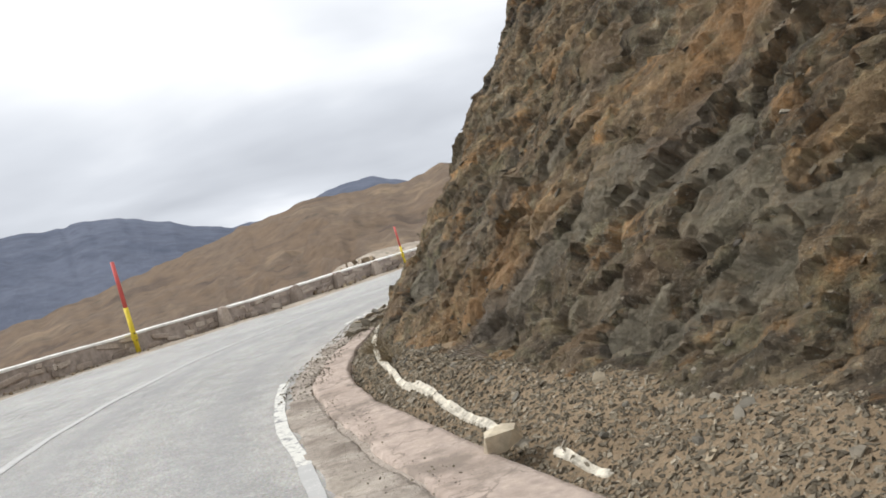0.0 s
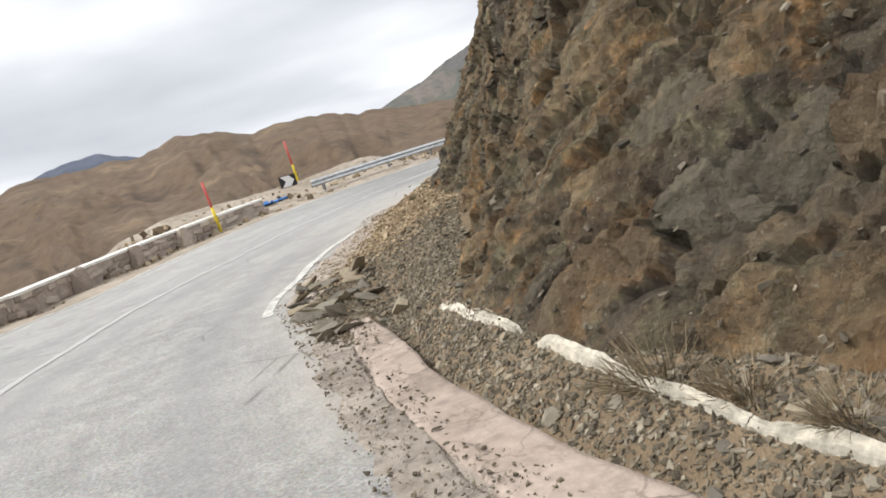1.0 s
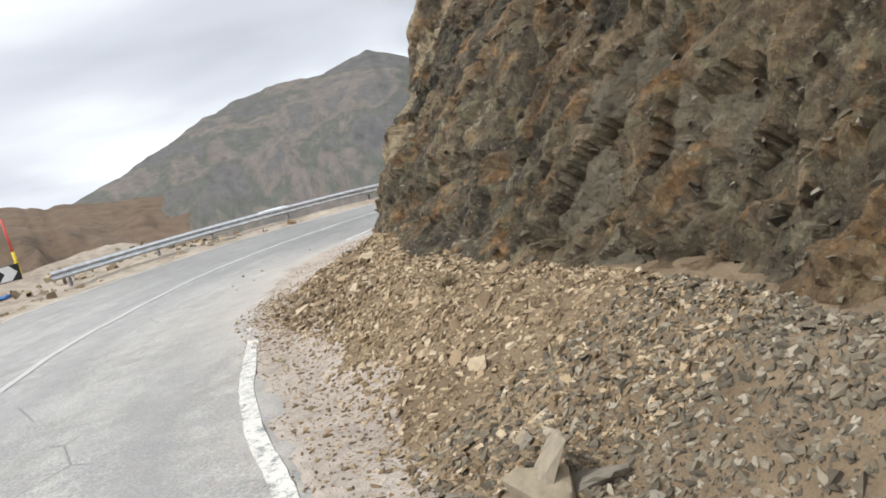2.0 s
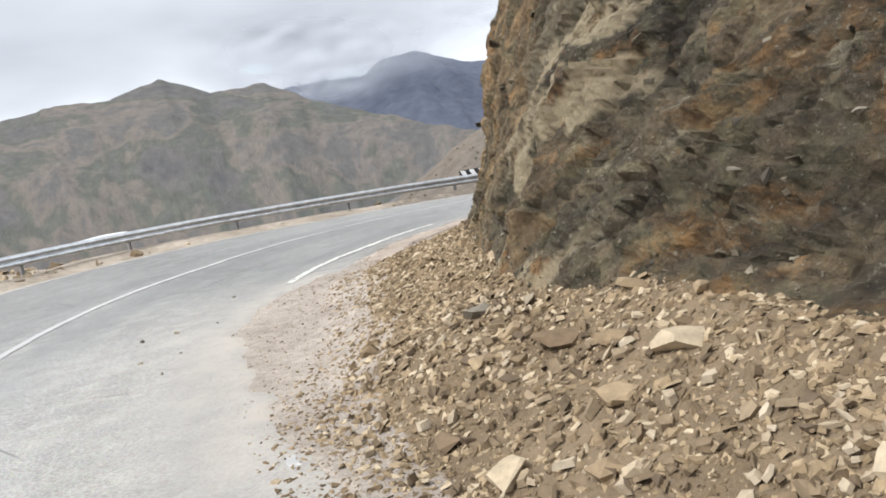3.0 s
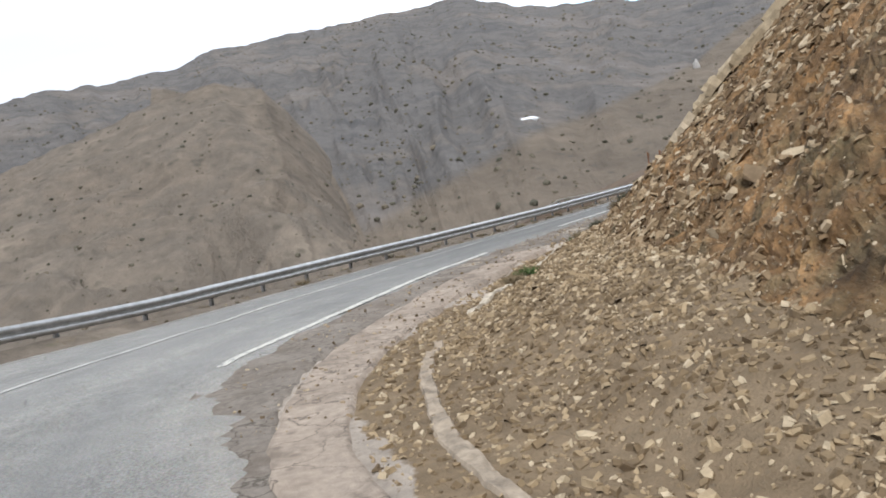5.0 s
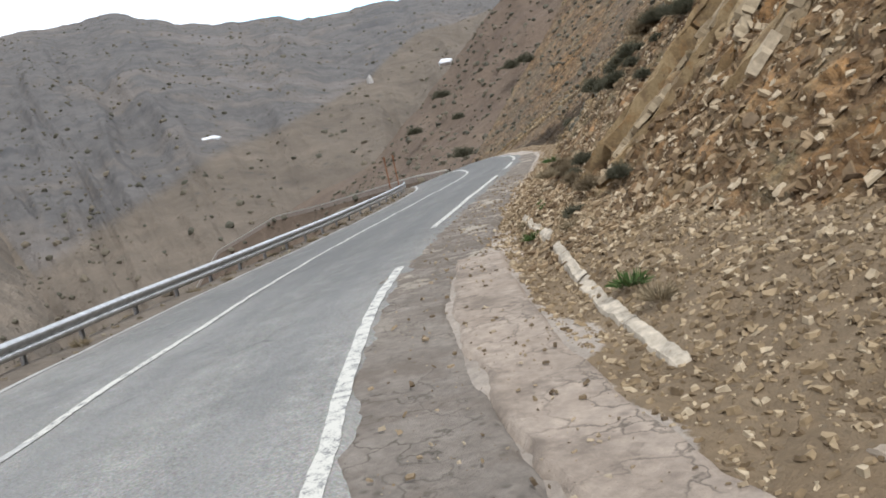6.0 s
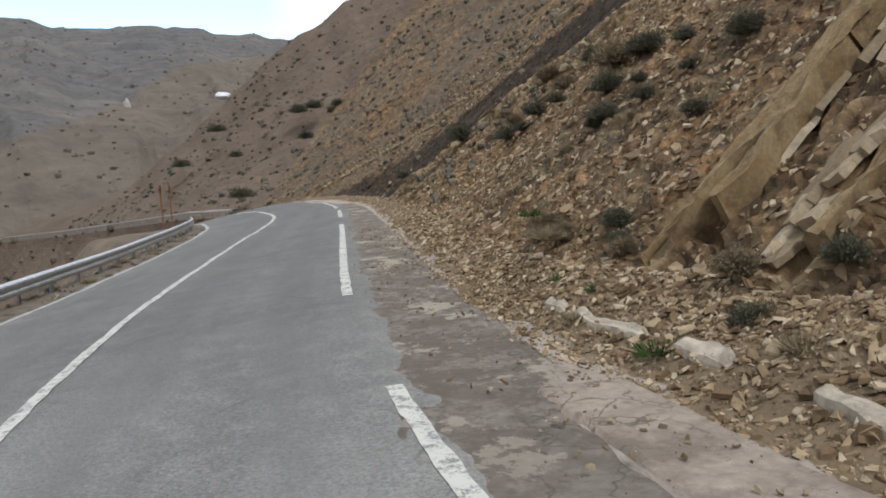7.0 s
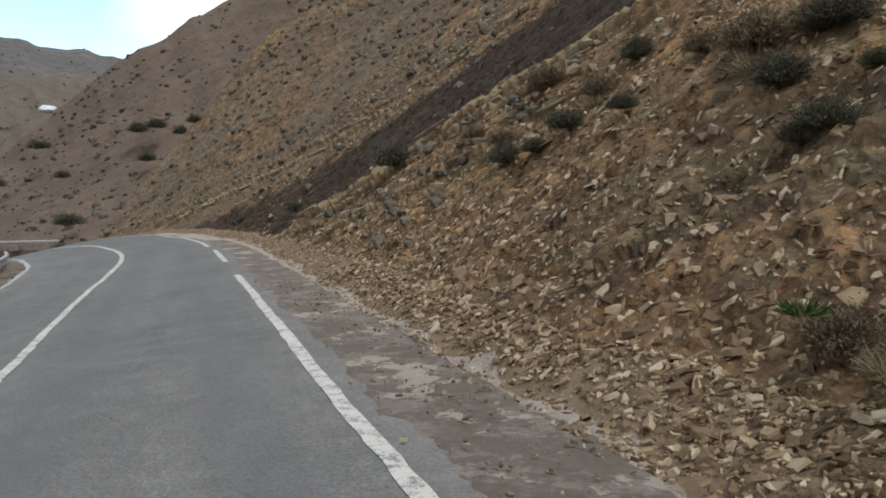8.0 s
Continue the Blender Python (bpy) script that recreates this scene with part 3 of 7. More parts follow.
GREEN_TUFT = stone_mat("green_weed", [(0.0, (0.04, 0.075, 0.02)), (1.0, (0.10, 0.15, 0.05))], "island", 0.05)
RUSTY = plain_mat("rusty_brown_post", (0.22, 0.10, 0.05), 0.8, 0, 0.2, 6, 0.2)
TWIG = plain_mat("dead_grey_twigs", (0.30, 0.25, 0.20), 0.9, 0, 0.2, 9, 0.1)


# ---- large structure ----
TOE_K = [0, 10, 15, 17, 18.4, 20.5, 22.5, 24, 25.5, 28.4, 31, 34, 36, 38, 40, 42.5, 45.5, 48, 50, 54, 58, 62, 66, 70, 75, 80, 100, 130]
TOE_V = [4.2, 3.2, 2.3, 1.85, 1.6, 1.58, 1.28, 1.35, 1.6, 2.2, 2.4, 2.0, 1.65, 1.8, 1.85, 2.3, 2.45, 2.6, 3.3, 4.5, 4.4, 3.7, 2.9, 2.4, 2.0, 1.9, 2.0, 2.0]
TOEZ_K, TOEZ_V = [0, 22, 28, 33, 38, 46, 50, 56, 62, 70, 100], [0.18, 0.18, 0.32, 0.52, 0.6, 0.45, 0.42, 0.58, 0.45, 0.25, 0.12]
LEAN_K, LEAN_V = [0, 18, 22, 26, 30, 34, 38, 42, 46, 49, 54, 60, 130], [0.67, 0.70, 0.95, 0.66, 0.46, 0.66, 0.55, 0.20, 0.38, 0.92, 1.0, 1.08, 1.08]
GUT_K = [10, 13.6, 15, 16.4, 18.3, 21, 24, 27, 47, 48.4, 50, 52, 54.4, 56, 58, 60, 63, 65, 68, 72, 84, 92, 110]
GUT_R = [1.9, 1.58, 1.36, 1.22, 1.12, 0.98, 1.05, 1.1, 1.5, 1.2, 0.98, 1.2, 1.54, 1.84, 1.97, 1.95, 1.82, 1.75, 1.6, 1.35, 1.3, 1.6, 1.6]
KERB_K = [12, 14.4, 16.8, 18.8, 20, 21.2, 23.6, 25, 47, 48, 49.3, 50.3, 51.5, 53.2, 54.1, 57, 60, 63, 66, 69, 72]
KERB_V = [2.2, 1.78, 1.50, 1.44, 1.46, 1.42, 1.45, 1.48, 1.8, 1.68, 1.54, 1.48, 1.68, 1.97, 2.15, 2.5, 2.45, 2.42, 2.37, 2.1, 1.8]


def toe_off(s): return table(s, TOE_K, TOE_V, 0.7)
def toe_z(s): return table(s, TOEZ_K, TOEZ_V, 1.5)
def lean(s): return table(s, LEAN_K, LEAN_V, 2.0)
def gutter_right(s): return table(s, GUT_K, GUT_R, 0.4)
def kerb_off(s): return table(s, KERB_K, KERB_V, 0.3)


def right_z(s, off):
    """Height of the strip between the asphalt and the foot of the rock."""
    a, t = asphalt_right(s), toe_off(s)
    u = np.clip((off - a) / np.maximum(t - a, 0.1), 0, 1.12)
    heap = np.interp(s, [26, 31, 47, 50], [0, 1, 1, 0])
    late = np.interp(s, [46, 51, 58, 66], [0.72, 0.42, 0.45, 0.72])
    rise = heap * np.clip((u - 0.28) / 0.72, 0, 2) ** 1.1 + (1 - heap) * np.clip((u - late) / (1 - late), 0, 2.5)
    ditch = (1 - heap) * np.where(s < 72, 1, 0) * 0.09 * np.exp(-((u - 0.62) / 0.13) ** 2)
    bumps = (0.05 * fbm(s * 0.9, off * 0.9, 0 * s, 3, 5) + 0.018 * fbm(s * 5, off * 5, 0 * s, 2, 9)) * np.clip(u * 1.5, 0, 1)
    return -0.022 + 0.010 * heap + toe_z(s) * rise - ditch + bumps


# asphalt
s_ = np.arange(0, SEND, 0.1)[:, None]
jag = np.interp(s_, [46, 49, 56, 58], [0.10, 0.17, 0.17, 0.08]) * fbm(s_ * 1.2, 0 * s_, 0 * s_, 5, 3, 0.68)
u_ = np.linspace(0, 1, 96)[None]
r_edge, l_edge = np.maximum(asphalt_right(s_) + jag, np.interp(s_, [44, 46.6, 70, 72], [-0.6, 0.13, 0.11, -0.3])), -(left_off(s_) - dirt_off(s_) + 0.24 + 0.10 * fbm(s_ * 0.8, 0 * s_, 0 * s_ + 4, 4, 8))
off_ = r_edge + (l_edge - r_edge) * u_
z_ = road_z(s_, off_) + 0.012 * fbm(s_ * 0.5, off_ * 0.7, 0 * off_, 3, 2)
z_ = np.where(u_ == 0, z_ - 0.035, np.where(u_ == 1, z_ - 0.06, z_))
off_ = np.where(u_ == 0, r_edge + 0.07, np.where(u_ < 0.012, r_edge - 0.06, off_))
c_ = centre_off(s_)
wheel = np.exp(-((off_ + 0.75) / 0.35) ** 2) + np.exp(-((off_ + c_ - 0.75) / 0.4) ** 2) + 0.7 * np.exp(-((off_ + c_ + 0.8) / 0.4) ** 2)
sand = np.interp(s_, [10, 22, 25, 28.5, 35, 38, 43, 47, 49, 55, 58], [0.25, 0.3, 0.9, 0.5, 0.5, 0.95, 1.0, 0.8, 0.25, 0.35, 0.15])
dust = np.clip(sand * np.exp(-np.clip(r_edge - off_, 0, 9) / np.interp(s_, [30, 36, 39, 46, 52], [0.3, 0.55, 0.95, 0.8, 0.3])), 0, 1) + 0.8 * np.exp(-np.clip(off_ - l_edge, 0, 9) / 0.25)
tagged(sheet("road", place(s_, off_, z_), ASPHALT, True, {"wheel": np.broadcast_to(wheel, off_.shape), "dust": np.broadcast_to(dust, off_.shape), "across": off_, "along": s_ + 0 * off_, "fresh": np.interp(s_, [42, 49, 53, 58, 65, 71], [0, 0.75, 0.72, 0.40, 0.60, 1]) + 0 * off_}, flip=True),
       "worn grey asphalt road bending round a rock spur", "road", kind="structure")


def marking(name, s0, s1, off_fn, width, mat, label, z_up=0.006, fray=0.012):
    s = np.arange(s0, s1 + 0.01, 0.1)
    u = np.array([0, 0.5, 1.0])[None]
    w = width * (1 + 0 * s)[:, None]
    o = off_fn(s)[:, None] + (u - 0.5) * w + fray * fbm(s[:, None] * 3, u * 7, 0 * s[:, None] + s0, 3, 6)
    z = road_z(s[:, None], o) + z_up + 0.012 * fbm(s[:, None] * 0.5, o * 0.7, 0 * o, 3, 2)
    ob = sheet(name, place(s[:, None], o, z), mat, True)
    return tagged(ob, label, "road marking", kind="structure")


def edge_off(s): return np.interp(s, [30, 31.2, 33, 35, 36.5, 46.6, 49, 51, 52.7, 56, 58, 59.5], [0, 0.1, 0.12, 0.1, 0, -0.25, -0.28, -0.18, 0.05, -0.1, -0.12, 0.04])


for s0, s1 in ((16.6, 21.8), (28.6, 36.6), (46.7, 52.7), (57.6, 67.1), (71.8, 85.9), (89.5, 94), (96, 118)):
    marking("edge_line", s0, s1, edge_off, 0.14, PAINT, "worn white painted edge line on the inner lane", 0.007)
for s0, s1 in ((6, 16.6),):
    marking("edge_line", s0, s1, edge_off, 0.13, PAINT_GHOST, "almost worn away edge line on the inner lane", 0.007)
for s0, s1, o0 in ((37.3, 37.6, -0.10), (38.6, 38.8, -0.18)):
    marking("edge_line", s0, s1, lambda s: 0 * s + o0, 0.10, PAINT_FAINT, "last flake of worn white edge paint", 0.003, 0.06)
marking("centre_line", 4, 47, lambda s: -centre_off(s), 0.15, PAINT_GHOST, "ghost of a worn white centre line on grey asphalt", 0.007)
marking("centre_line", 47, 62, lambda s: -centre_off(s), 0.13, PAINT_FAINT, "faded white centre line on grey asphalt", 0.008)
marking("centre_line", 62, SEND - 2, lambda s: -centre_off(s), 0.14, PAINT, "white painted centre line on grey asphalt", 0.009)
marking("outer_line", 4, SEND - 2, lambda s: dirt_off(s) - left_off(s), 0.13, PAINT_FAINT, "faded white edge line on the outer lane", 0.009)

def apron_out(s): return np.interp(s, [49.5, 51, 52, 54, 58, 63, 66, 67.5, 74, 80, 90, 100], [0.5, 0.55, 0.68, 0.9, 1.28, 1.0, 1.05, 1.55, 1.55, 1.45, 1.3, 1.2])


# strip of dirt and shale between asphalt and rock
s_ = np.arange(0, SEND, 0.1)[:, None]
u_ = np.linspace(0, 1, 56)[None]
off_ = (asphalt_right(s_) - 0.35) + (toe_off(s_) + 1.2 - asphalt_right(s_) + 0.35) * u_
z_ = right_z(s_, off_)
z_ = np.where(off_ < asphalt_right(s_) - 0.08, np.minimum(z_, -0.05), z_)
z_ = np.where((s_ > 49.6) & (s_ < 99.9) & (off_ < apron_out(s_) - 0.08), np.minimum(z_, -0.08), z_)
mid, omid = s_, off_
heap_edge = np.interp(mid, [24, 26, 30, 32, 34.2, 35.4, 36.6, 37.9, 39.2, 40.2, 41.2, 43, 46, 49, 52, 60, 72, 100], [1.1, 0.65, 0.75, 1.05, 1.2, 0.95, 0.58, 0.34, 0.4, 0.75, 1.15, 1.3, 1.35, 1.3, 1.3, 2.1, 1.5, 1.5]) + 0.15 * fbm(mid * 1.1, 0 * mid, 0 * mid, 3, 12)
shale = (omid - np.where(mid < 26, gutter_right(mid), heap_edge)) / 0.25 + 0.5
tagged(sheet("shoulder", place(s_, off_, z_), DIRT, True, {"shale": np.clip(shale, 0, 1)}, flip=False),
       "pale dirt shoulder strewn with shale chippings", "shoulder", kind="structure")


def strip(name, s0, s1, a_fn, b_fn, z_up, mat, label, seed, edge=0.05, scab=lambda s: 0.3 + 0 * s):
    """A slab of concrete along the road, with a broken outline."""
    s = np.arange(s0, s1, 0.08)[:, None]
    u = np.linspace(0, 1, 14)[None]
    a = a_fn(s) + edge * fbm(s * 1.5, 0 * s, 0 * s, 4, seed)
    b = b_fn(s) + edge * 0.5 * fbm(s * 1.3, 0 * s + 5, 0 * s, 4, seed)
    o = a + (b - a) * u
    z = z_up + 0.010 * fbm(s * 1.6, o * 1.6, 0 * o, 4, seed)
    z = np.where((u == 0) | (u == 1), z - 0.10, z)
    return tagged(sheet(name, place(s, o, z), mat, True, {"scab": scab(s) + 0 * o}), label, "gutter", kind="structure")


strip("gutter_1", 11, 26.6, lambda s: gutter_right(s) - np.interp(s, [11, 22, 26.6], [0.75, 0.55, 0.35]), gutter_right, 0.018, CONCRETE, "pinkish concrete roadside gutter with a worn edge", 31)
strip("gutter_2", 46.5, 66.5, lambda s: gutter_right(s) - np.interp(s, [46, 50, 56, 62, 73], [0.55, 0.6, 0.72, 0.85, 0.6]), gutter_right, 0.018, BROWN_CONC, "pinkish brown concrete roadside gutter half filled with dirt", 37)
strip("apron_1", 11, 25.5, lambda s: asphalt_right(s) - 0.05, lambda s: gutter_right(s) - np.interp(s, [11, 22, 26.6], [0.72, 0.52, 0.30]), 0.006, APRON_CONC, "crumbling pale concrete apron beside the asphalt", 41, 0.10)
strip("apron_2", 49.5, 100, lambda s: asphalt_right(s) - 0.30, apron_out, -0.016, SLAB_CONC, "cracked grey concrete apron beside the asphalt", 43, 0.12, lambda s: np.interp(s, [61, 67], [0.0, 1.0]))


# rock face and hillside
ROCKS = {}


def rock_sheet(name, s0, s1, ds, rows, top, grow, mat, label, block, seed, outcrop=False, smooth=False):
    s = np.arange(s0, s1, ds)[:, None]
    v = np.linspace(-0.02, 1, rows)[None]
    h = np.sign(v) * np.abs(v) ** grow * top(s)
    off = toe_off(s) + lean(s) * h
    z = toe_z(s) + h - 0.12
    p = place(s, off, z)
    if outcrop:
        bed = h + 0.40 * s + 0.5 * fbm(s * 0.12, h * 0.12, 0 * h, 3, seed)
        run, x, y = s - 0.5 * h, s - 0.4 * h, bed * 1.35
        sizes = ((1.6, 1.6, 0.17, 0), (0.62, 0.62, 0.16, 7), (0.25, 0.25, 0.09, 13))
    else:
        # beds dipping away along the road; blocks are long with the beds and thin across them
        turn = 0.54 + 0.10 * fbm(s * 0.10, h * 0.10, 0 * h, 2, seed + 33)
        bed = h * np.cos(turn) + (s - 18) * np.sin(0.54) + 8.2 + 0.35 * fbm(s * 0.15, h * 0.15, 0 * h, 3, seed)
        run = (s - 18) * np.cos(0.54) - h * np.sin(turn)
        x, y = run, bed
        sizes = ((2.6, 0.95, 0.22, 0), (0.95, 0.42, 0.22, 7), (0.34, 0.19, 0.13, 13))
    w = off + 0 * s
    # blocks split along the bedding, at three sizes
    d = 0
    rids = []
    calm = 1 if outcrop else np.interp(s, [38.5, 41.5], [1.0, 0.5])
    for long, thin, amp, q in sizes:
        amp = amp * calm
        wx, wy = 0.22 * vnoise(x * 1.3 / long, y * 1.3 / thin, w, seed + q + 70), 0.22 * vnoise(x * 1.3 / long, y * 1.3 / thin, w, seed + q + 90)
        r, vx, vy, vz, edge = cells(x / long + wx, y / thin + wy, w / long * 0.7, seed + q)
        r2, r3 = hash3(np.floor(r * 9999), 0 * r, 0 * r, 3), hash3(np.floor(r * 9999), 0 * r, 0 * r, 5)
        if outcrop:
            d = d + amp * block * ((r - 0.5) * 1.1 + (r2 - 0.5) * vx * 1.9 + (r3 - 0.45) * vy * 1.9)
            d = d - amp * block * 0.8 * np.exp(-edge / 0.09)
        else:
            d = d + amp * block * ((r - 0.5) * 0.9 + (r2 - 0.5) * vx * 1.5 + (r3 - 0.62) * vy * 1.7)
            d = d - amp * block * (0.25 if q == 0 else 0.45) * np.exp(-edge / 0.05)
        rids.append(r)
    if outcrop:
        ledge = vnoise(bed * 0.9 + 0 * s, 0 * bed, s * 0.06, seed + 40)
        d = d + 0.13 * block * np.round(ledge * 3) / 3 + 0.10 * block * fbm(x * 1.6, y * 1.6, w, 4, seed + 80, 0.65)
        d = d + 0.50 * block * fbm(s * 0.17, h * 0.17, 0 * h, 3, seed + 50) + 0.035 * fbm(s * 6, h * 6, w * 6, 3, seed + 60, 0.6)
        d = d - 0.45 * block
    else:
        # a few deep clefts that run up along the beds, then the grain of the shale
        cleft = vnoise(bed * 0.75, run * 0.13, 0 * bed, seed + 41)
        d = d - 0.26 * block * np.clip((cleft - 0.36) / 0.34, 0, 1)
        d = d + 0.40 * block * fbm(s * 0.17, h * 0.17, 0 * h, 3, seed + 50) + 0.10 * block * fbm(run * 1.1, bed * 2.6, w, 4, seed + 80, 0.6)
        d = d + 0.016 * fbm(run * 4, bed * 9, w * 4, 3, seed + 60, 0.6) - 0.24
    slab, dark = 0 * d, 0 * d
    if not outcrop:
        # an upright recess, and cream-coloured quartz high on the nose of the cliff
        d = d - 0.30 * np.exp(-((s - 33.55 - 0.35 * h) / 0.16) ** 2) * np.clip((h - 0.95) / 0.15, 0, 1) * np.clip((3.2 - h) / 0.8, 0, 1)
        vein = fbm(run * 1.4, bed * 3.4, 0 * bed, 4, seed + 120, 0.6) + 0.45 * np.exp(-((s - 40.0) / 1.0) ** 2) * np.clip((h - 0.9) / 1.0, 0, 1) - 0.40
        slab = 0.8 * np.clip(vein / 0.08, 0, 1) * np.exp(-((s - 40.0) / 1.5) ** 4)
    if outcrop:
        wob = 0.35 * fbm(s * 0.5, h * 0.5, 0 * h, 4, 300) + 0.10 * fbm(s * 3, h * 3, 0 * h, 3, 310)
        rough = cells(s / 0.45, h / 0.8, 0 * h + 2, 320)[0]
        small = cells(s / 0.16, h / 0.30, 0 * h + 5, 325)[0]
        ragged = 0.5 + 0.5 * np.clip(3 * fbm(s * 0.25, h * 0.25, 0 * h, 3, 330) + 1.2, 0, 1)
        # steep pale slabs, flush on the far side, broken off above a near-side hollow with painted shade
        for sc, wide, hmax, up in ((69.05, 0.38, 9.0, 0.10), (66.85, 0.22, 7.0, 0.10)):
            q = s - sc - 0.10 * h + 0.35 * wob
            qn = q + 0.22 * (rough - 0.5) + 0.12 * (small - 0.5)
            ends = np.clip((hmax - h) / 1.5, 0, 1) * np.clip((h + 0.1) / 0.25, 0, 1)
            m = np.clip((wide - np.abs(qn)) / 0.06, 0, 1) * ends * (small < 0.90)
            lift = up * np.clip((wide - q) / (2 * wide), 0, 1) ** 0.8 - 0.26 + 0.05 * np.round(rough * 2) + 0.03 * small + 0.06 * hash3(np.floor(qn / 0.17 + rough), np.floor(h / 1.1 + rough), 0 * h, 9)
            d = d * (1 - m) + m * (lift - 0.10)
            slab = np.maximum(slab, m)
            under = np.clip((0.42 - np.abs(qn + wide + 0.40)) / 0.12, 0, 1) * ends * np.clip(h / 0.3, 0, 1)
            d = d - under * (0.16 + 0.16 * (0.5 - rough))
            # shade below the broken edge, put into the colour
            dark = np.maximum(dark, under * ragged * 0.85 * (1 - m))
        # thin beds standing on edge on the near side of the slab
        q = s - 70.6 - 0.10 * h + 0.5 * wob
        bedno = q / 0.62 + 0.25 * fbm(s * 0.4, h * 0.2, 0 * h, 2, 345)
        saw = bedno - np.floor(bedno)
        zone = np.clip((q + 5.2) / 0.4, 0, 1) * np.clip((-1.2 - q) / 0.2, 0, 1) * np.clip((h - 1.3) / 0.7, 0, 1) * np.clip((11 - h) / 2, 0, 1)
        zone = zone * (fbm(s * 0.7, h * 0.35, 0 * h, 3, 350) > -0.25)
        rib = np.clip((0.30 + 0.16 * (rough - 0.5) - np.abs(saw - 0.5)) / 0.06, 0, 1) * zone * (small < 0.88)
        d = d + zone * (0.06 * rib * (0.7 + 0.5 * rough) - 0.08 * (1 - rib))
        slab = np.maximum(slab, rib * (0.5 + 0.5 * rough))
        # gaps between the ribs are painted darker, as shade
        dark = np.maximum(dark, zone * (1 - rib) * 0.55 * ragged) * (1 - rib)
        # long dark bed and thin pale ribs crossing the far slope
        band = h + 0.36 * s + 0.4 * wob
        far = np.clip((s - 76) / 2, 0, 1)
        m = np.clip((2.0 + 0.6 * (rough - 0.5) - np.abs(band - 37.1)) / 0.3, 0, 1) * far
        dark = np.maximum(dark, m * (0.75 + 0.25 * ragged))
        d = d - m * (0.06 + 0.12 * (rough - 0.5))
        for bc, wide in ((34.75, 0.16), (34.1, 0.09), (40.3, 0.12), (41.0, 0.08), (32.6, 0.10)):
            m = np.clip((wide - np.abs(band - bc)) / 0.05, 0, 1) * far * (fbm(s * 0.5, h * 0.5, 0 * h, 2, 340) > -0.35)
            d = d + m * (0.10 + 0.08 * small)
            slab, dark = np.maximum(slab, m * 0.9), dark * (1 - m)
    d = d * np.clip(h / 0.5, 0.25, 1)
    d = d - (np.interp(s, [47.5, 49], [0.6, 0]) if outcrop else np.interp(s, [47.5, 51], [0, 1.3]))
    early = np.clip((27 - s) / 3, 0, 1)
    broken = 0.6 + 0.8 * fbm(s * 0.6, h * 0.6, 0 * h, 3, 360)
    seam = np.clip((1.25 * np.exp(-((bed - 9.3) / 0.46) ** 2) + 0.7 * np.exp(-((bed - 7.7) / 0.22) ** 2)) * early * broken, 0, 1)
    grey = np.clip((np.exp(-((bed - 8.6) / 0.25) ** 2) + np.exp(-((bed - 10.4) / 0.4) ** 2)) * early * broken, 0, 1)
    if outcrop:
        grey = 0.8 * np.clip((s - 84) / 14, 0, 1) * np.clip(0.7 + 0.5 * fbm(s * 0.2, h * 0.2, 0 * h, 3, 370), 0, 1)
    n_out = np.stack([np.interp(s, GS, GN[:, 0]) + 0 * h, np.interp(s, GS, GN[:, 1]) + 0 * h, 0 * h], -1)
    nrm = n_out * -1.0
    nrm[..., 2] = lean(s) + 0 * h
    nrm /= np.linalg.norm(nrm, axis=-1)[..., None]
    p = p + nrm * d[..., None]
    ROCKS[name] = (s, h, p, np.maximum(dark, slab))
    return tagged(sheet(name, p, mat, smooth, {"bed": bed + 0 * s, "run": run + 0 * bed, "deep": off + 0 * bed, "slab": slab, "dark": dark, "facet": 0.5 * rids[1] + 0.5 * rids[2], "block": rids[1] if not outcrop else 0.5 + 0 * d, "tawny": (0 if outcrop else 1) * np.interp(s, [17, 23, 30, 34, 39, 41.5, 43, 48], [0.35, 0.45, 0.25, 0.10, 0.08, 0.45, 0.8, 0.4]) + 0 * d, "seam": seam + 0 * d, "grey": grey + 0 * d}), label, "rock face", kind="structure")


rock_sheet("rock_face", 4, 51, 0.05, 240, lambda s: np.interp(s, [0, 40, 51], [12, 12, 10]), 1.25, DARK_ROCK,
           "dark bedded shale cliff with rusty orange seams", 0.62, 100, False, False)
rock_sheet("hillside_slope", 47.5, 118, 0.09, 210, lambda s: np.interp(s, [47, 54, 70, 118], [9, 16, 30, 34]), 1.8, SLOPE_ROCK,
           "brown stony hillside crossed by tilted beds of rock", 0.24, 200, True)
# back of the spur, closing it above the face
s_ = np.linspace(2, 51, 50)[:, None]
u_ = np.linspace(0, 1, 6)[None]
h_ = np.interp(s_, [0, 40, 51], [12, 12, 10])
tagged(sheet("spur_top", place(s_, toe_off(s_) + lean(s_) * h_ - 0.4 + 4.5 * u_, toe_z(s_) + h_ - 0.5 + 0.8 * u_ - 0.1), DARK_ROCK, False, {"bed": h_ + 0.62 * s_ + 2 * u_, "run": s_ + 0 * u_, "deep": s_ * 0 + 3 * u_}),
       "rounded top of the dark rock spur", "rock face", kind="structure")

# body of the spur behind the faces
hx, hy = np.meshgrid(np.arange(-2, 118, 1.0), np.arange(-70, 38, 1.0), indexing="ij")
hq = np.stack([hx.ravel(), hy.ravel()], -1)
ks = np.arange(0, len(GS), 8)
near_d, near_i = np.full(len(hq), 1e9), np.zeros(len(hq), int)
for i in ks:
    dd = ((hq - GXY[i]) ** 2).sum(1)
    near_i, near_d = np.where(dd < near_d, i, near_i), np.minimum(dd, near_d)
hs, ho = GS[near_i], ((hq - GXY[near_i]) * GN[near_i]).sum(1)
rise = (np.where(ho > 0, np.sqrt(near_d), ho) - toe_off(hs) - 1.0) / lean(hs)
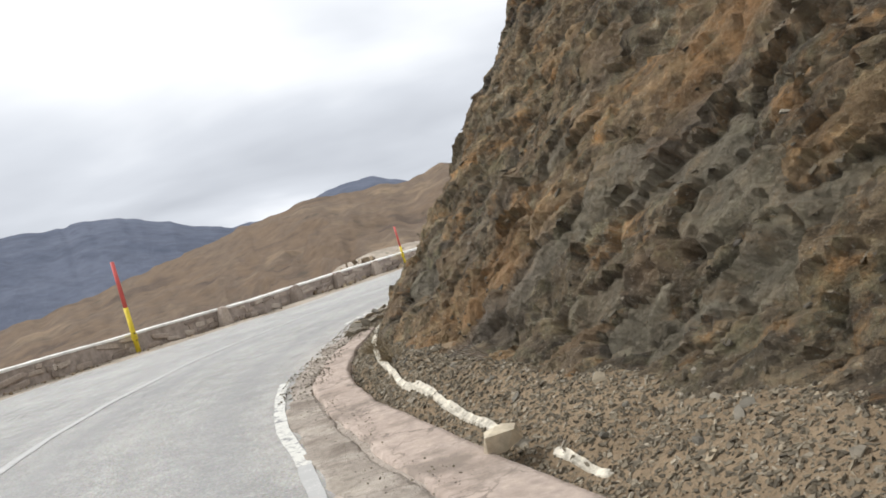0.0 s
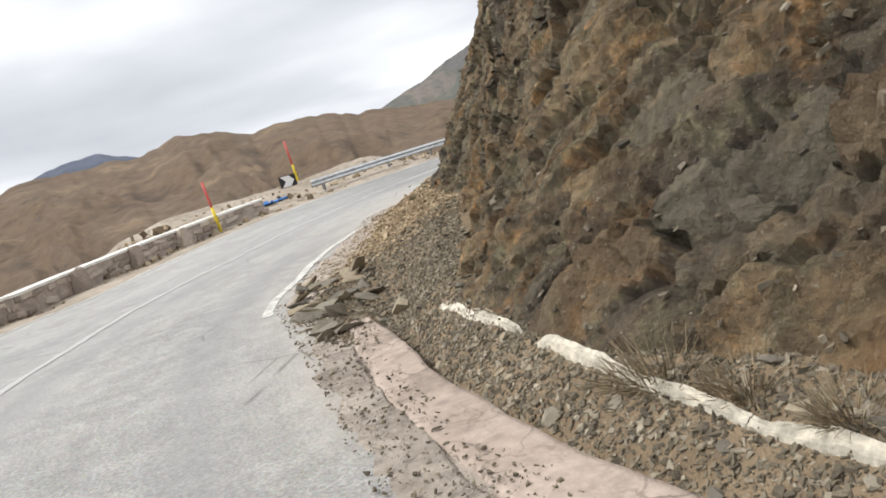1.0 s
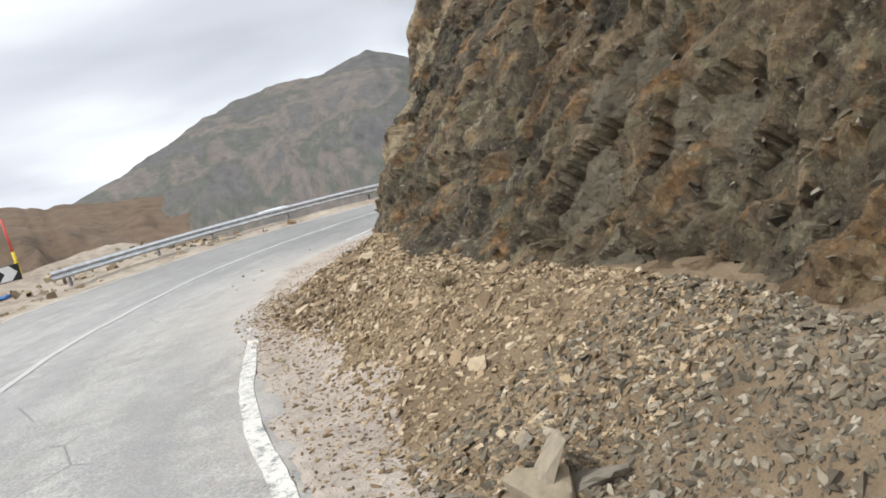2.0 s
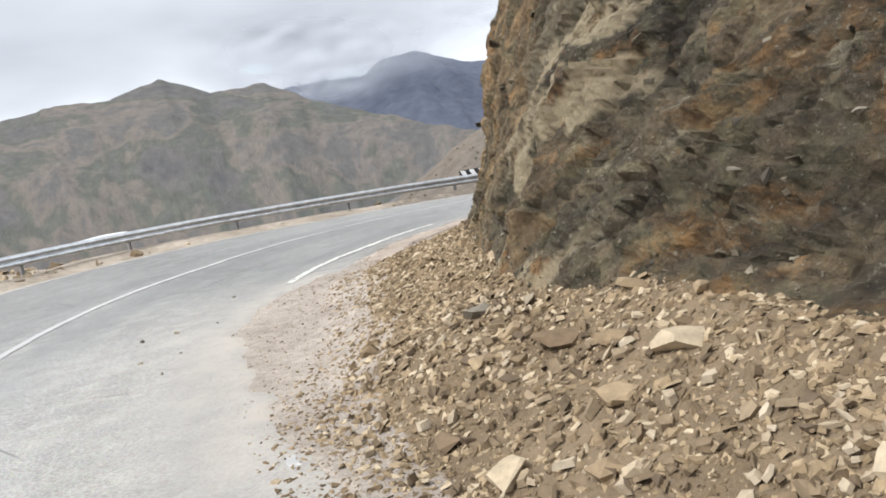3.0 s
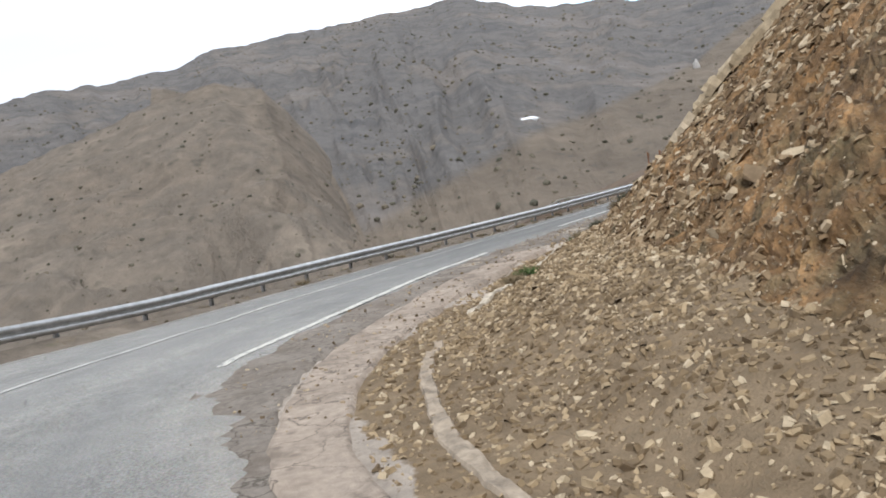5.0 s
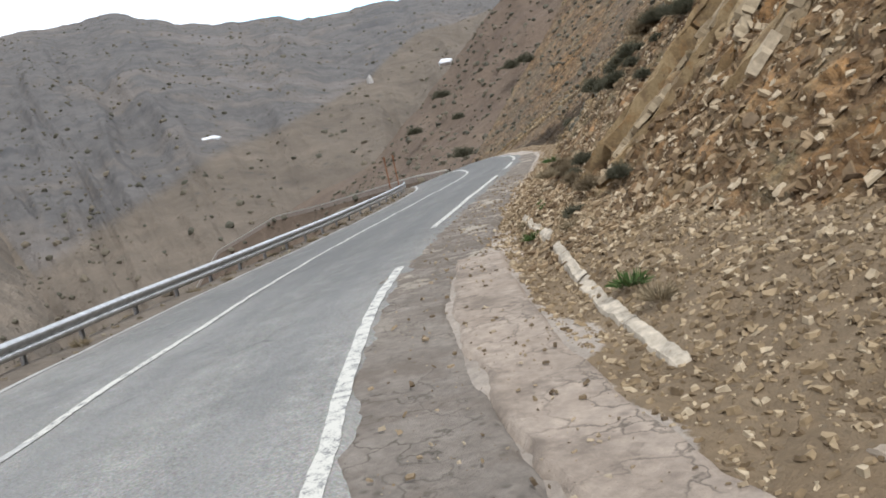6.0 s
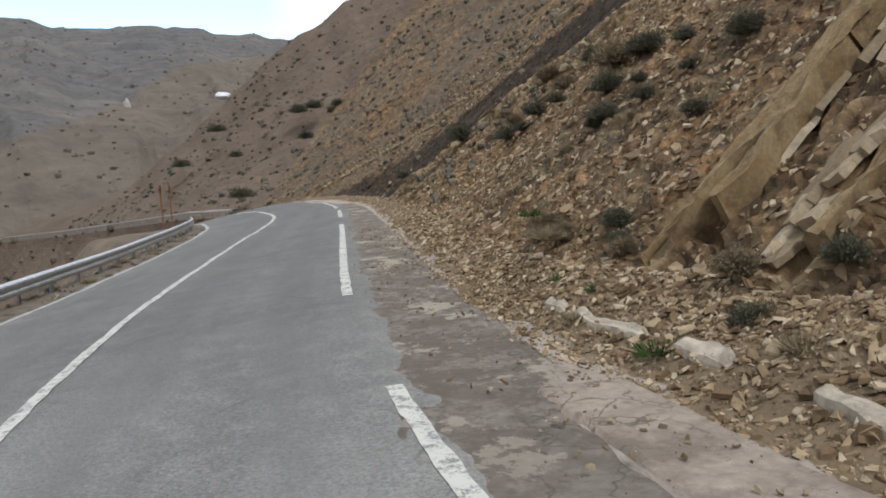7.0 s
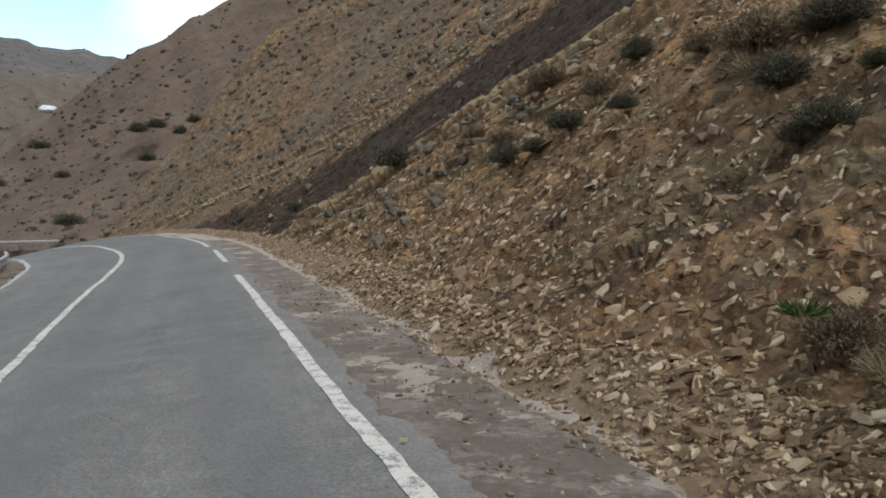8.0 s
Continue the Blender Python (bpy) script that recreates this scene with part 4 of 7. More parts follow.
hz = np.where(hs < 51, np.minimum(rise, 11.3), np.minimum(rise, 28)) + toe_z(hs) - 0.9
hz = np.where((ho < 1.5) | (hs > 92) | (hs < 3) | (hq[:, 0] > 66), -40.0, hz).reshape(hx.shape)
tagged(sheet("spur_body", np.stack([hx, hy, hz], -1), BANK_DIRT, True, flip=True), "rocky body of the spur inside the bend", "hill", kind="structure")

# outer verge
s_ = np.arange(0, SEND, 0.25)[:, None]
u_ = np.linspace(0, 1, 34)[None]
wide = np.interp(s_, [0, 38, 44, 52, 58, 64], [2.2, 2.4, 6.5, 6.5, 3.0, 2.0])
off_ = -(left_off(s_) - dirt_off(s_)) - (table(s_, KN, GAP) + dirt_off(s_) + wide) * u_
d_ = -off_ - rail_off(s_)
mound = np.interp(s_, [40, 45, 51, 56], [0, 1, 1, 0])
z_ = road_z(s_, np.maximum(off_, -left_off(s_))) - 0.03 + np.interp(s_, [44, 48, 62, 66], [0, 0.17, 0.17, 0.05]) * np.exp(-(d_ / 0.5) ** 2) + mound * 0.75 * np.clip(d_ / 5.0, 0, 1) - (1 - mound) * np.clip(d_ - 0.3, 0, 9) * 0.35 + (0.04 + 0.2 * mound * np.clip(d_ / 3, 0, 1)) * fbm(s_ * 0.8, off_ * 0.8, 0 * off_, 4, 21) * np.clip(u_ * 6, 0, 1)
z_ = np.where(u_ == 1, z_ - 4.0, z_)
tagged(sheet("verge", place(s_, off_, z_), VERGE, True, {"shale": np.interp(s_, [54, 61], [0, 1]) + 0 * off_}, flip=True), "stony outer verge with dry tufts", "verge", kind="structure")

# valley ground reaching the horizon
OX, OY = 10.0, 25.0
az = np.radians(np.arange(0, 361, 1.0))[:, None]
rr = np.r_[np.linspace(2, 60, 59), np.geomspace(62, 4600, 70)][None]
gx, gy = OX + np.sin(az) * rr, OY + np.cos(az) * rr
ed = place(np.arange(0, SEND, 1.0), -rail_off(np.arange(0, SEND, 1.0)) - 1.5, 0)[:, :2]
en = np.c_[np.interp(np.arange(0, SEND, 1.0), GS, GN[:, 0]), np.interp(np.arange(0, SEND, 1.0), GS, GN[:, 1])]
q = np.stack([gx.ravel(), gy.ravel()], -1)
best, side = np.full(len(q), 1e9), np.zeros(len(q))
for e0, n0 in zip(ed, en):
    dv = q - e0
    dd = (dv ** 2).sum(1)
    k = dd < best
    best, side = np.where(k, dd, best), np.where(k, dv @ n0, side)
outd = np.where(side < 0, np.sqrt(best), 0).reshape(gx.shape) + np.clip(gx - 66, 0, None) * 0.5
gz = -1.6 - np.minimum(np.clip(outd - 1.0, 0, None) * 0.95, 85) + 3.0 * fbm(gx * 0.02, gy * 0.02, 0 * gx, 4, 77) * np.clip(outd / 40, 0, 1)
tagged(sheet("ground", np.stack([gx, gy, gz], -1), BANK_DIRT, True), "dry brown valley ground far below the road", "ground", kind="structure")


HILLS = {}


def hill(name, label, az_k, z_k, r_k, r_foot, z_foot, mat, gully, power=1.0, step=0.25, rows=70, seed=1, back=0.25, fold=0.12, flow=1.0, warm=lambda a, z: 0 * z):
    """A ridge seen from the road: its crest line by bearing, its face running down to a foot nearer by."""
    a = np.arange(az_k[0], az_k[-1] + 0.01, step)[:, None]
    v = np.linspace(0, 1, rows)[None]
    r_crest = np.interp(a, az_k, r_k) if isinstance(r_k, list) else r_k + 0 * a
    crest = np.interp(a, az_k, z_k) + 0.004 * r_crest * fbm(a * 0.9, 0 * a, 0 * a, 4, seed) * 0.5
    ar = np.radians(a)
    arc = a * 0.0174 * r_crest
    arc = arc + gully * 0.55 * fbm(arc / gully * 0.9, v * 4.0 * flow, 0 * v + 7, 3, seed + 5)
    g = fbm(arc / gully + 0.9 * v, v * 3.0 * flow, 0 * v, 5, seed + 3)
    rid = np.abs(fbm(arc / gully * 0.8 + 1.6 * v, v * 3.5 * flow, 0 * v + 3, 4, seed + 9))
    r = r_foot + (r_crest - r_foot) * v + (r_crest - r_foot) * 0.015 * g * np.sin(np.pi * v)
    height = crest - z_foot
    lumps = fbm(arc / gully * 2.3, v * 9.0 * flow, 0 * v + 1, 4, seed + 21, 0.6)
    z = z_foot + height * v ** power + height * fold * (0.5 * g - 0.8 * rid + 0.3 + 0.28 * lumps) * np.sin(np.pi * np.clip(v, 0, 1)) ** 0.8
    x, y = OX + np.sin(ar) * r, OY + np.cos(ar) * r
    xb, yb = OX + np.sin(ar) * r_crest * (1 + back), OY + np.cos(ar) * r_crest * (1 + back)
    p = np.concatenate([np.stack([x, y, z], -1), np.stack([xb, yb, crest - height * 0.4], -1)], 1)
    HILLS[name] = p[:, :-1]
    v = np.concatenate([v, 0 * v[:, :1] + 1.2], 1)
    grid = {"arc": np.radians(a) * r_crest + 0 * v, "up": 1.6 * height * v, "shale": warm(a, p[..., 2])}
    return tagged(sheet(name, p, mat, True, grid, flip=True), label, "hill", kind="structure")


def els(pairs, r):
    return [a for a, e in pairs], [1.75 + r * math.tan(radians(e)) for a, e in pairs]


A, Z = els([(-80, 4), (-50, 5.2), (-27.5, 5.6), (-24.4, 5.3), (-23.3, 5.5), (-20, 5), (-16.8, 3.7), (-14.4, 2.9), (-10, 3.0), (-8, 3.6), (-6.3, 4.1), (-4.3, 4.1), (-2.3, 3.3), (0, 2.4), (6, 1.5)], 2600)
hill("far_mountain", "dark haze-blue mountain far across the valley", A, Z, 2600, 1300, -85, HILL_BLUE, 300, 0.8, 0.2, 50, 11, 0.25, 0.07)
A, Z = els([(-90, -1), (-45, -1.2), (-28.9, 0.1), (-25.6, 0.5), (-22, 1.3), (-18.3, 2.1), (-14.4, 2.8), (-10.4, 3.45), (-8, 3.6), (-6.1, 3.5), (-2.5, 3.25), (0.2, 3.9), (2.0, 3.6), (5.1, 2.7), (7.9, 2.9), (11.6, 2.2), (15, 1.6), (22, 0.8), (30, -0.5)], 900)
hill("tan_hill", "dry tan hill with folded gullies", A, Z, 900, 170, -80, HILL_TAN, 90, 1.0, 0.2, 80, 23)
A, Z = els([(6, 0), (12, 1.3), (14.4, 2.0), (17.5, 2.9), (20.7, 4.2), (22.1, 4.8), (25.5, 5.9), (28.5, 6.4), (31.8, 6.25), (33.8, 6.9), (35, 7.2), (36.4, 6.5), (38, 5.85), (39.4, 5.9), (41.5, 5.9), (43.4, 4.9), (44.5, 4.3), (48, 3), (54, 0.8), (60, -1)], 1300)
hill("brown_mountain", "brown and green mountain with a double peak", A, Z, 1300, 260, -85, HILL_GREEN, 170, 1.0, 0.2, 80, 31, 0.25, 0.06, 0.35)
A, Z = els([(36, 4), (40, 5), (43.7, 5.3), (45.6, 5.5), (48.1, 5.2), (49.8, 6.3), (52.2, 6.3), (55.5, 5.1), (58.6, 4.6), (62, 3.9), (65, 3.3), (72, 3), (80, 2)], 3000)
hill("far_mountain", "haze-blue mountain under low cloud", A, Z, 3000, 1500, -85, HILL_BLUE, 350, 0.8, 0.2, 50, 41)
A = [46, 50, 53.5, 56.3, 58.6, 61.3, 64.3, 65.2, 67.4, 69.4, 72.7, 74.6, 78.6, 81.0, 85.1, 89, 91, 98, 106, 107.9, 109.4, 112.2, 115.2, 118.4, 120.8, 125.8, 130.2, 134.3, 142, 175]
R = [415] * 11 + [425, 450, 480, 530, 590, 620, 710] + [800] * 12
E = [-4.4, -2.2, -0.5, 1.3, 2.35, 2.0, 2.8, 3.5, 4.9, 5.8, 7.6, 8.3, 8.9, 9.3, 9.5, 9.9, 10.7, 11.3, 11.7, 12.05, 11.8, 10.8, 10.25, 10.1, 9.55, 9.75, 9.2, 8.6, 8, 7]
# grey above the warm zone is painted haze; its border is fitted to the view
hill("scrub_hill", "long steep brown valley side dotted with small shrubs", A, [1.75 + r * math.tan(radians(e)) for r, e in zip(R, E)], R, 75, -48, HILL_NEAR, 90, 0.95, 0.15, 110, 53, 0.25, 0.04, 0.8, lambda a, z: np.clip((np.interp(a, [83, 87, 94, 97.5, 101, 107, 112, 116, 120, 123, 127, 135], [-90, 75, 60, -8, -3, 5, 14, 18, 27, 38, 66, 90]) - z) / 14 + 0.5, 0, 1))
A = [46, 49, 54.3, 58.5, 62, 66, 71, 76.5, 80, 83, 86.3, 90, 93, 96, 99, 102]
Z = [-20, -10, 4.4, 12, 10.5, 12, 15.7, 24, 29.5, 34, 40, 43, 40, 22, -6, -40]
hill("tan_ridge", "dry tan ridge dotted with shrubs in front of the valley side", A, Z, 270, 80, -44, HILL_RIDGE, 45, 0.95, 0.2, 90, 83, 0.1, 0.09)
A = [112, 116.3, 118, 120, 121.5, 123.3, 125.2, 127.5, 130, 133, 134.2, 137, 140, 150, 165, 190]
Z = [-14, -4.5, -2.5, 0.8, 5.0, 8.8, 13.2, 18.6, 25.0, 29.8, 32.5, 37, 42, 56, 70, 80]
hill("end_spur", "scrubby brown spur where the road bends away", A, Z, 165, 72, -4, SPUR_DIRT, 24, 1.0, 0.3, 80, 71)


# low cloud clinging to the far mountain
def cloud_mat():
    m, nt, b = material("low_cloud", 1.0, 0.0)
    n = Nodes(nt)
    b.inputs["Base Color"].default_value = (0.54, 0.56, 0.60, 1)
    p = n.pos((1, 1, 1.6))
    thick = n.add("ShaderNodeMath", {0: n.ramp(n.noise(p, 0.0022, 3, 0.4, 0.2), [(0.22, (0, 0, 0)), (0.75, (1, 1, 1))]), 1: n.attr("thick")}, operation="MULTIPLY").outputs[0]
    nt.links.new(thick, b.inputs["Alpha"])
    return m


def low_cloud(az0, az1, el0, el1, r, strength, seed, label):
    """A bank of mist as a rounded veil, thinning to nothing at its borders."""
    a = np.linspace(az0, az1, 50)[:, None]
    e = np.linspace(el0, el1, 26)[None]
    u, v = np.linspace(-1, 1, 50)[:, None], np.linspace(-1, 1, 26)[None]
    rr_ = r + 6 * fbm(a * 0.6, e * 0.9, 0 * a * e, 3, seed)
    fade = np.clip(1.15 * (1 - u ** 2) * (1 - v ** 2), 0, 1) ** 1.3 * strength
    q = np.stack([OX + np.sin(np.radians(a)) * rr_, OY + np.cos(np.radians(a)) * rr_, 1.75 + rr_ * np.tan(np.radians(e)) + 0 * a], -1)
    ob = sheet("low_cloud", q, LOW_CLOUD, True, {"thick": fade})
    ob.visible_shadow = False
    return tagged(ob, label, "cloud", kind="structure")


LOW_CLOUD = cloud_mat()
low_cloud(36, 54, 4.0, 10.5, 2300, 1.0, 801, "pale low cloud clinging to the far peak")
low_cloud(42, 50.5, 3.6, 7.4, 2420, 1.0, 811, "wisps of mist in the gap beside the far peak")
low_cloud(44, 70, 4.6, 9.5, 2480, 0.7, 821, "thin veil of cloud over the far ridge")


# the road's far leg past the last bend: a bank with a low pale wall on it
leg = np.array([(64.5, -3.4, -1.0), (70.2, -4.0, -1.13), (77.5, -4.8, -1.65), (88.5, -5.6, -2.43), (101.0, -6.3, -3.1), (118, -5.5, -6.5), (140, 0, -22)])
k_ = np.linspace(0, 6, 150)
run_ = np.stack([np.interp(k_, range(7), leg[:, c]) for c in range(3)], -1)
v_ = np.linspace(0, 1, 40)[None]
back = np.array([-0.80, 0.55])
px, py = run_[:, :1] + back[0] * 22 * v_ * np.interp(k_, [0, 3], [0.35, 1.0])[:, None], run_[:, 1:2] + back[1] * 22 * v_ * np.interp(k_, [0, 3], [0.35, 1.0])[:, None]
pz = run_[:, 2:] - 0.1 - 13 * v_ ** 0.85 + 0.7 * fbm(px * 0.25, py * 0.25, 0 * px, 4, 61) * np.sin(np.pi * np.clip(v_ * 1.2, 0, 1))
BANK = np.stack([px, py, pz], -1)
tagged(sheet("far_bank", BANK, SPUR_DIRT, True), "tan scrubby bank under the road's far leg", "bank", kind="structure")
prof = [(0.0, -0.5), (0.02, 0.29), (0.04, 0.38), (-0.30, 0.38), (-0.32, -0.5)]
p = np.stack([run_ + np.array([0, d, z]) for d, z in prof], 1)
tagged(sheet("far_wall", p, [MORTAR, CAP_WHITE], False, slots=np.tile([0, 1, 1, 0], len(run_) - 1)), "low stone wall with a pale coping beyond the bend", "parapet", kind="structure")


# ---- things ----
rng = np.random.default_rng(7)


def stone_mesh(name, mat, flat, seed, n=13):
    """An angular piece of rock: the hull of scattered points, flattened along the bedding."""
    r = np.random.default_rng(seed)
    bm = bmesh.new()
    for _ in range(n):
        v = r.normal(size=3)
        v /= np.abs(v).max() ** 0.55 * np.linalg.norm(v) ** 0.45
        bm.verts.new((v[0] * 0.5, v[1] * r.uniform(0.26, 0.42), v[2] * 0.5 * flat))
    res = bmesh.ops.convex_hull(bm, input=bm.verts)
    bmesh.ops.delete(bm, geom=[g for g in res["geom_interior"] if isinstance(g, bmesh.types.BMVert)], context="VERTS")
    me = bpy.data.meshes.new(name)
    bm.to_mesh(me)
    bm.free()
    me.materials.append(mat)
    return me


GREY_MESHES = [stone_mesh("stone", STONE_GREY, f, 20 + i) for i, f in enumerate((0.22, 0.28, 0.35, 0.3, 0.5, 0.25, 0.65, 0.4))]
OCHRE_MESHES = [stone_mesh("stone", STONE_OCHRE, f, 50 + i) for i, f in enumerate((0.25, 0.3, 0.4, 0.55, 0.7, 0.35, 0.3, 0.45))]


def basis(normal, spin):
    n = Vector(normal).normalized()
    t = n.orthogonal().normalized()
    t = Matrix.Rotation(spin, 3, n) @ t
    m = Matrix((t, n.cross(t), n)).transposed()
    return m.to_4x4()


def heap(name, label, spots, meshes):
    """A heap of stones that can be picked apart: spots of (point, normal, size)."""
    top = tagged(new(name), label, "rubble")
    top.location = Vector(np.mean([s[0] for s in spots], axis=0))
    for p, nrm, size in spots:
        ob = new("stone", meshes[int(rng.integers(len(meshes)))])
        tilt = Vector(nrm) + Vector(rng.normal(size=3) * 0.28)
        m = basis(tilt, rng.uniform(0, 6.28)) @ Matrix.Diagonal((size, size * rng.uniform(0.75, 1.2), size * 0.75, 1))
        ob.parent = top
        ob.matrix_basis = Matrix.Translation(Vector(p) - top.location + Vector(nrm).normalized() * size * 0.06) @ m
    return top


def chips(name, label, pts, nrms, sizes, mat, flat=0.3, tilt=0.35):
    """Thousands of small flat chips as one piece of stuff."""
    n = len(pts)
    ang = np.linspace(0, 2 * np.pi, 6)[:-1][None] + rng.uniform(-0.5, 0.5, (n, 5)) + rng.uniform(0, 6.28, (n, 1))
    rad = rng.uniform(0.26, 0.62, (n, 5))
    stretch = rng.uniform(0.28, 0.85, (n, 1))
    nr = nrms + rng.normal(size=(n, 3)) * tilt
    nr /= np.linalg.norm(nr, axis=1)[:, None]
    ref = np.where(np.abs(nr[:, 2:3]) < 0.9, [[0, 0, 1.0]], [[1.0, 0, 0]])
    t = np.cross(nr, ref)
    t /= np.linalg.norm(t, axis=1)[:, None]
    spin = rng.uniform(0, 6.28, (n, 1))
    b0 = np.cross(nr, t)
    t, b = t * np.cos(spin) + b0 * np.sin(spin), b0 * np.cos(spin) - t * np.sin(spin)
    th = flat * rng.uniform(0.5, 1.4, (n, 1))
    ring = lambda k, lift: (pts[:, None] + sizes[:, None, None] * (t[:, None] * (np.cos(ang) * rad * k)[..., None] + b[:, None] * (np.sin(ang) * rad * stretch * k)[..., None] + nr[:, None] * (lift)[..., None]))
    low = ring(1.0, -0.3 * th + 0 * ang)
    top = ring(0.86, 0.7 * th + rng.uniform(-0.10, 0.10, (n, 5)))
    v = np.concatenate([low, top], 1)
    i = np.arange(n)[:, None] * 10
    faces = [f for q in ([5, 6, 7, 8, 9],) for f in (i + np.array(q)[None]).tolist()]
    for k in range(5):
        faces += (i + np.array([k, (k + 1) % 5, 5 + (k + 1) % 5, 5 + k])[None]).tolist()
    ob = new(name, mesh_from(name, v, faces, mat))
    return tagged(ob, label, "rubble", kind="stuff")


def strip_points(n, s0, s1, lo, hi, bias=1.0):
    """Points on the strip between asphalt and rock."""
    s = rng.uniform(s0, s1, n)
    u = rng.uniform(0, 1, n) ** bias
    o = lo(s) + (hi(s) - lo(s)) * u
    z = right_z(s, o)
    e = 0.08
    zs, zo = right_z(s + e, o), right_z(s, o + e)
    p = place(s, o, z)
    a, b = place(s + e, o, zs) - p, place(s, o + e, zo) - p
    nr = np.cross(b, a)
    nr *= np.sign(nr[:, 2:3])
    return p, nr / np.linalg.norm(nr, axis=1)[:, None]


def face_points(name, n, s0, s1, h0, h1, bias=1.6):
    """Points on the built rock surface, with its normals."""
    s, h, p, bare = ROCKS[name]
    rows = np.nonzero((s[:, 0] >= s0) & (s[:, 0] <= s1))[0]
    i = rng.choice(rows[1:-1], n)
    want = h0 + (h1 - h0) * rng.uniform(0, 1, n) ** bias
    j = np.array([np.searchsorted(h[k], w) for k, w in zip(i, want)])
    j = np.clip(j, 1, p.shape[1] - 2)
    keep = rng.uniform(0, 1, n) > bare[i, j] * 0.97
    i, j = i[keep], j[keep]
    n = len(i)
    a, b = p[i + 1, j] - p[i - 1, j], p[i, j + 1] - p[i, j - 1]
    nr = np.cross(b, a)
    nr *= np.sign((nr[:, 2:3] + 1e-9))
    nr /= np.linalg.norm(nr, axis=1)[:, None]
    q = p[i, j] + rng.uniform(-0.5, 0.5, (n, 1)) * (p[i + 1, j] - p[i, j]) + rng.uniform(-0.5, 0.5, (n, 1)) * (p[i, j + 1] - p[i, j])
    return q, nr


heap_lo = lambda s: np.interp(s, [24, 26, 30, 32, 34.2, 35.4, 36.6, 37.9, 39.2, 40.2, 41.2, 43, 46, 49, 52, 60, 72, 100], [1.1, 0.5, 0.6, 0.95, 1.05, 0.8, 0.44, 0.16, 0.15, 0.5, 0.92, 1.08, 1.17, 1.2, 1.3, 2.1, 1.5, 1.5])
toe_hi = lambda s: toe_off(s) + 0.5
past_gutter = lambda s: gutter_right(s) + 0.02


def sized(n, lo, hi, k=2.5):
    return lo + (hi - lo) * rng.uniform(0, 1, n) ** k


# shale in the ditch and under the first face
p, q = strip_points(32000, 11, 27, past_gutter, toe_hi)
chips("shale_chippings", "dark shale chippings filling the roadside ditch", p, q, sized(len(p), 0.02, 0.085, 2.8), STONE_CHIPS, 0.22)
p, q = strip_points(200, 11, 26, past_gutter, toe_hi)
heap("shale_heap", "loose grey shale pieces lying in the ditch", list(zip(p, q, sized(len(p), 0.07, 0.17))), GREY_MESHES)
p, q = strip_points(2600, 20, 29, lambda s: asphalt_right(s) - 0.15, past_gutter, 1.0)
chips("stray_chippings", "stray shale chips on the concrete gutter", p + np.array([[0, 0, 0.045]]), q, sized(len(p), 0.012, 0.05, 3.0), STONE_CHIPS)
p, q = strip_points(1200, 11, 21, lambda s: asphalt_right(s) + 0.1, past_gutter, 0.7)
chips("stray_chippings", "scattered grit on the concrete gutter", p + np.array([[0, 0, 0.045]]), q, sized(len(p), 0.010, 0.035, 3.0), STONE_CHIPS)
p, q = strip_points(1800, 54, 84, lambda s: 0.15 + 0 * s, past_gutter, 0.6)
chips("stray_chippings", "scattered stones on the concrete apron", p + np.array([[0, 0, 0.045]]), q, sized(len(p), 0.012, 0.08, 3.5), CHIPS_OCHRE)
# slates slid onto the shoulder
p, q = strip_points(80, 26.2, 30.4, lambda s: 0.30 + 0 * s, lambda s: 1.4 + 0 * s)
heap("slate_heap", "large flat grey slates slid onto the shoulder", list(zip(p, q, sized(len(p), 0.12, 0.55, 1.8))), GREY_MESHES[:4])
p, q = strip_points(12000, 25.5, 31.0, heap_lo, toe_hi, 0.8)
chips("shale_chippings", "grey-brown shale chippings below the rock", p, q, sized(len(p), 0.022, 0.11, 2.8), STONE_CHIPS, 0.2)
p, q = strip_points(46000, 29.5, 50, heap_lo, toe_hi, 0.8)
chips("rockfall_chippings", "ochre and brown broken rock below the cliff", p, q, sized(len(p), 0.022, 0.12, 3.2), CHIPS_BROWN, 0.14, 0.42)
p, q = strip_points(420, 35, 40, lambda s: heap_lo(s) + 0.05, lambda s: toe_off(s) - 0.1, 0.9)
chips("rockfall_flakes", "larger flat tan flakes among the fallen rock", p + 0.02 * q, q, sized(len(p), 0.07, 0.16, 2.0), CHIPS_OCHRE, 0.24, 0.38)
p, q = strip_points(5200, 31, 50, lambda s: asphalt_right(s) - 0.3, heap_lo, 0.7)
chips("stray_chippings", "small stray stones on the dirt shoulder", p, q, sized(len(p), 0.010, 0.045), CHIPS_OCHRE)
p, q = strip_points(3200, 30, 47, lambda s: heap_lo(s) + 0.05, lambda s: heap_lo(s) - 0.55, 2.2)
chips("stray_chippings", "ochre chips rolled out of the heap onto the dirt", p, q, sized(len(p), 0.02, 0.09, 2.4), CHIPS_BROWN, 0.2, 0.3)
p, q = strip_points(290, 31, 49.5, lambda s: heap_lo(s) + 0.1, toe_hi, 0.7)
heap("rockfall", "tumbled ochre and brown rocks fallen from the cliff", list(zip(p, q, sized(len(p), 0.08, 0.22, 2.6))), OCHRE_MESHES)
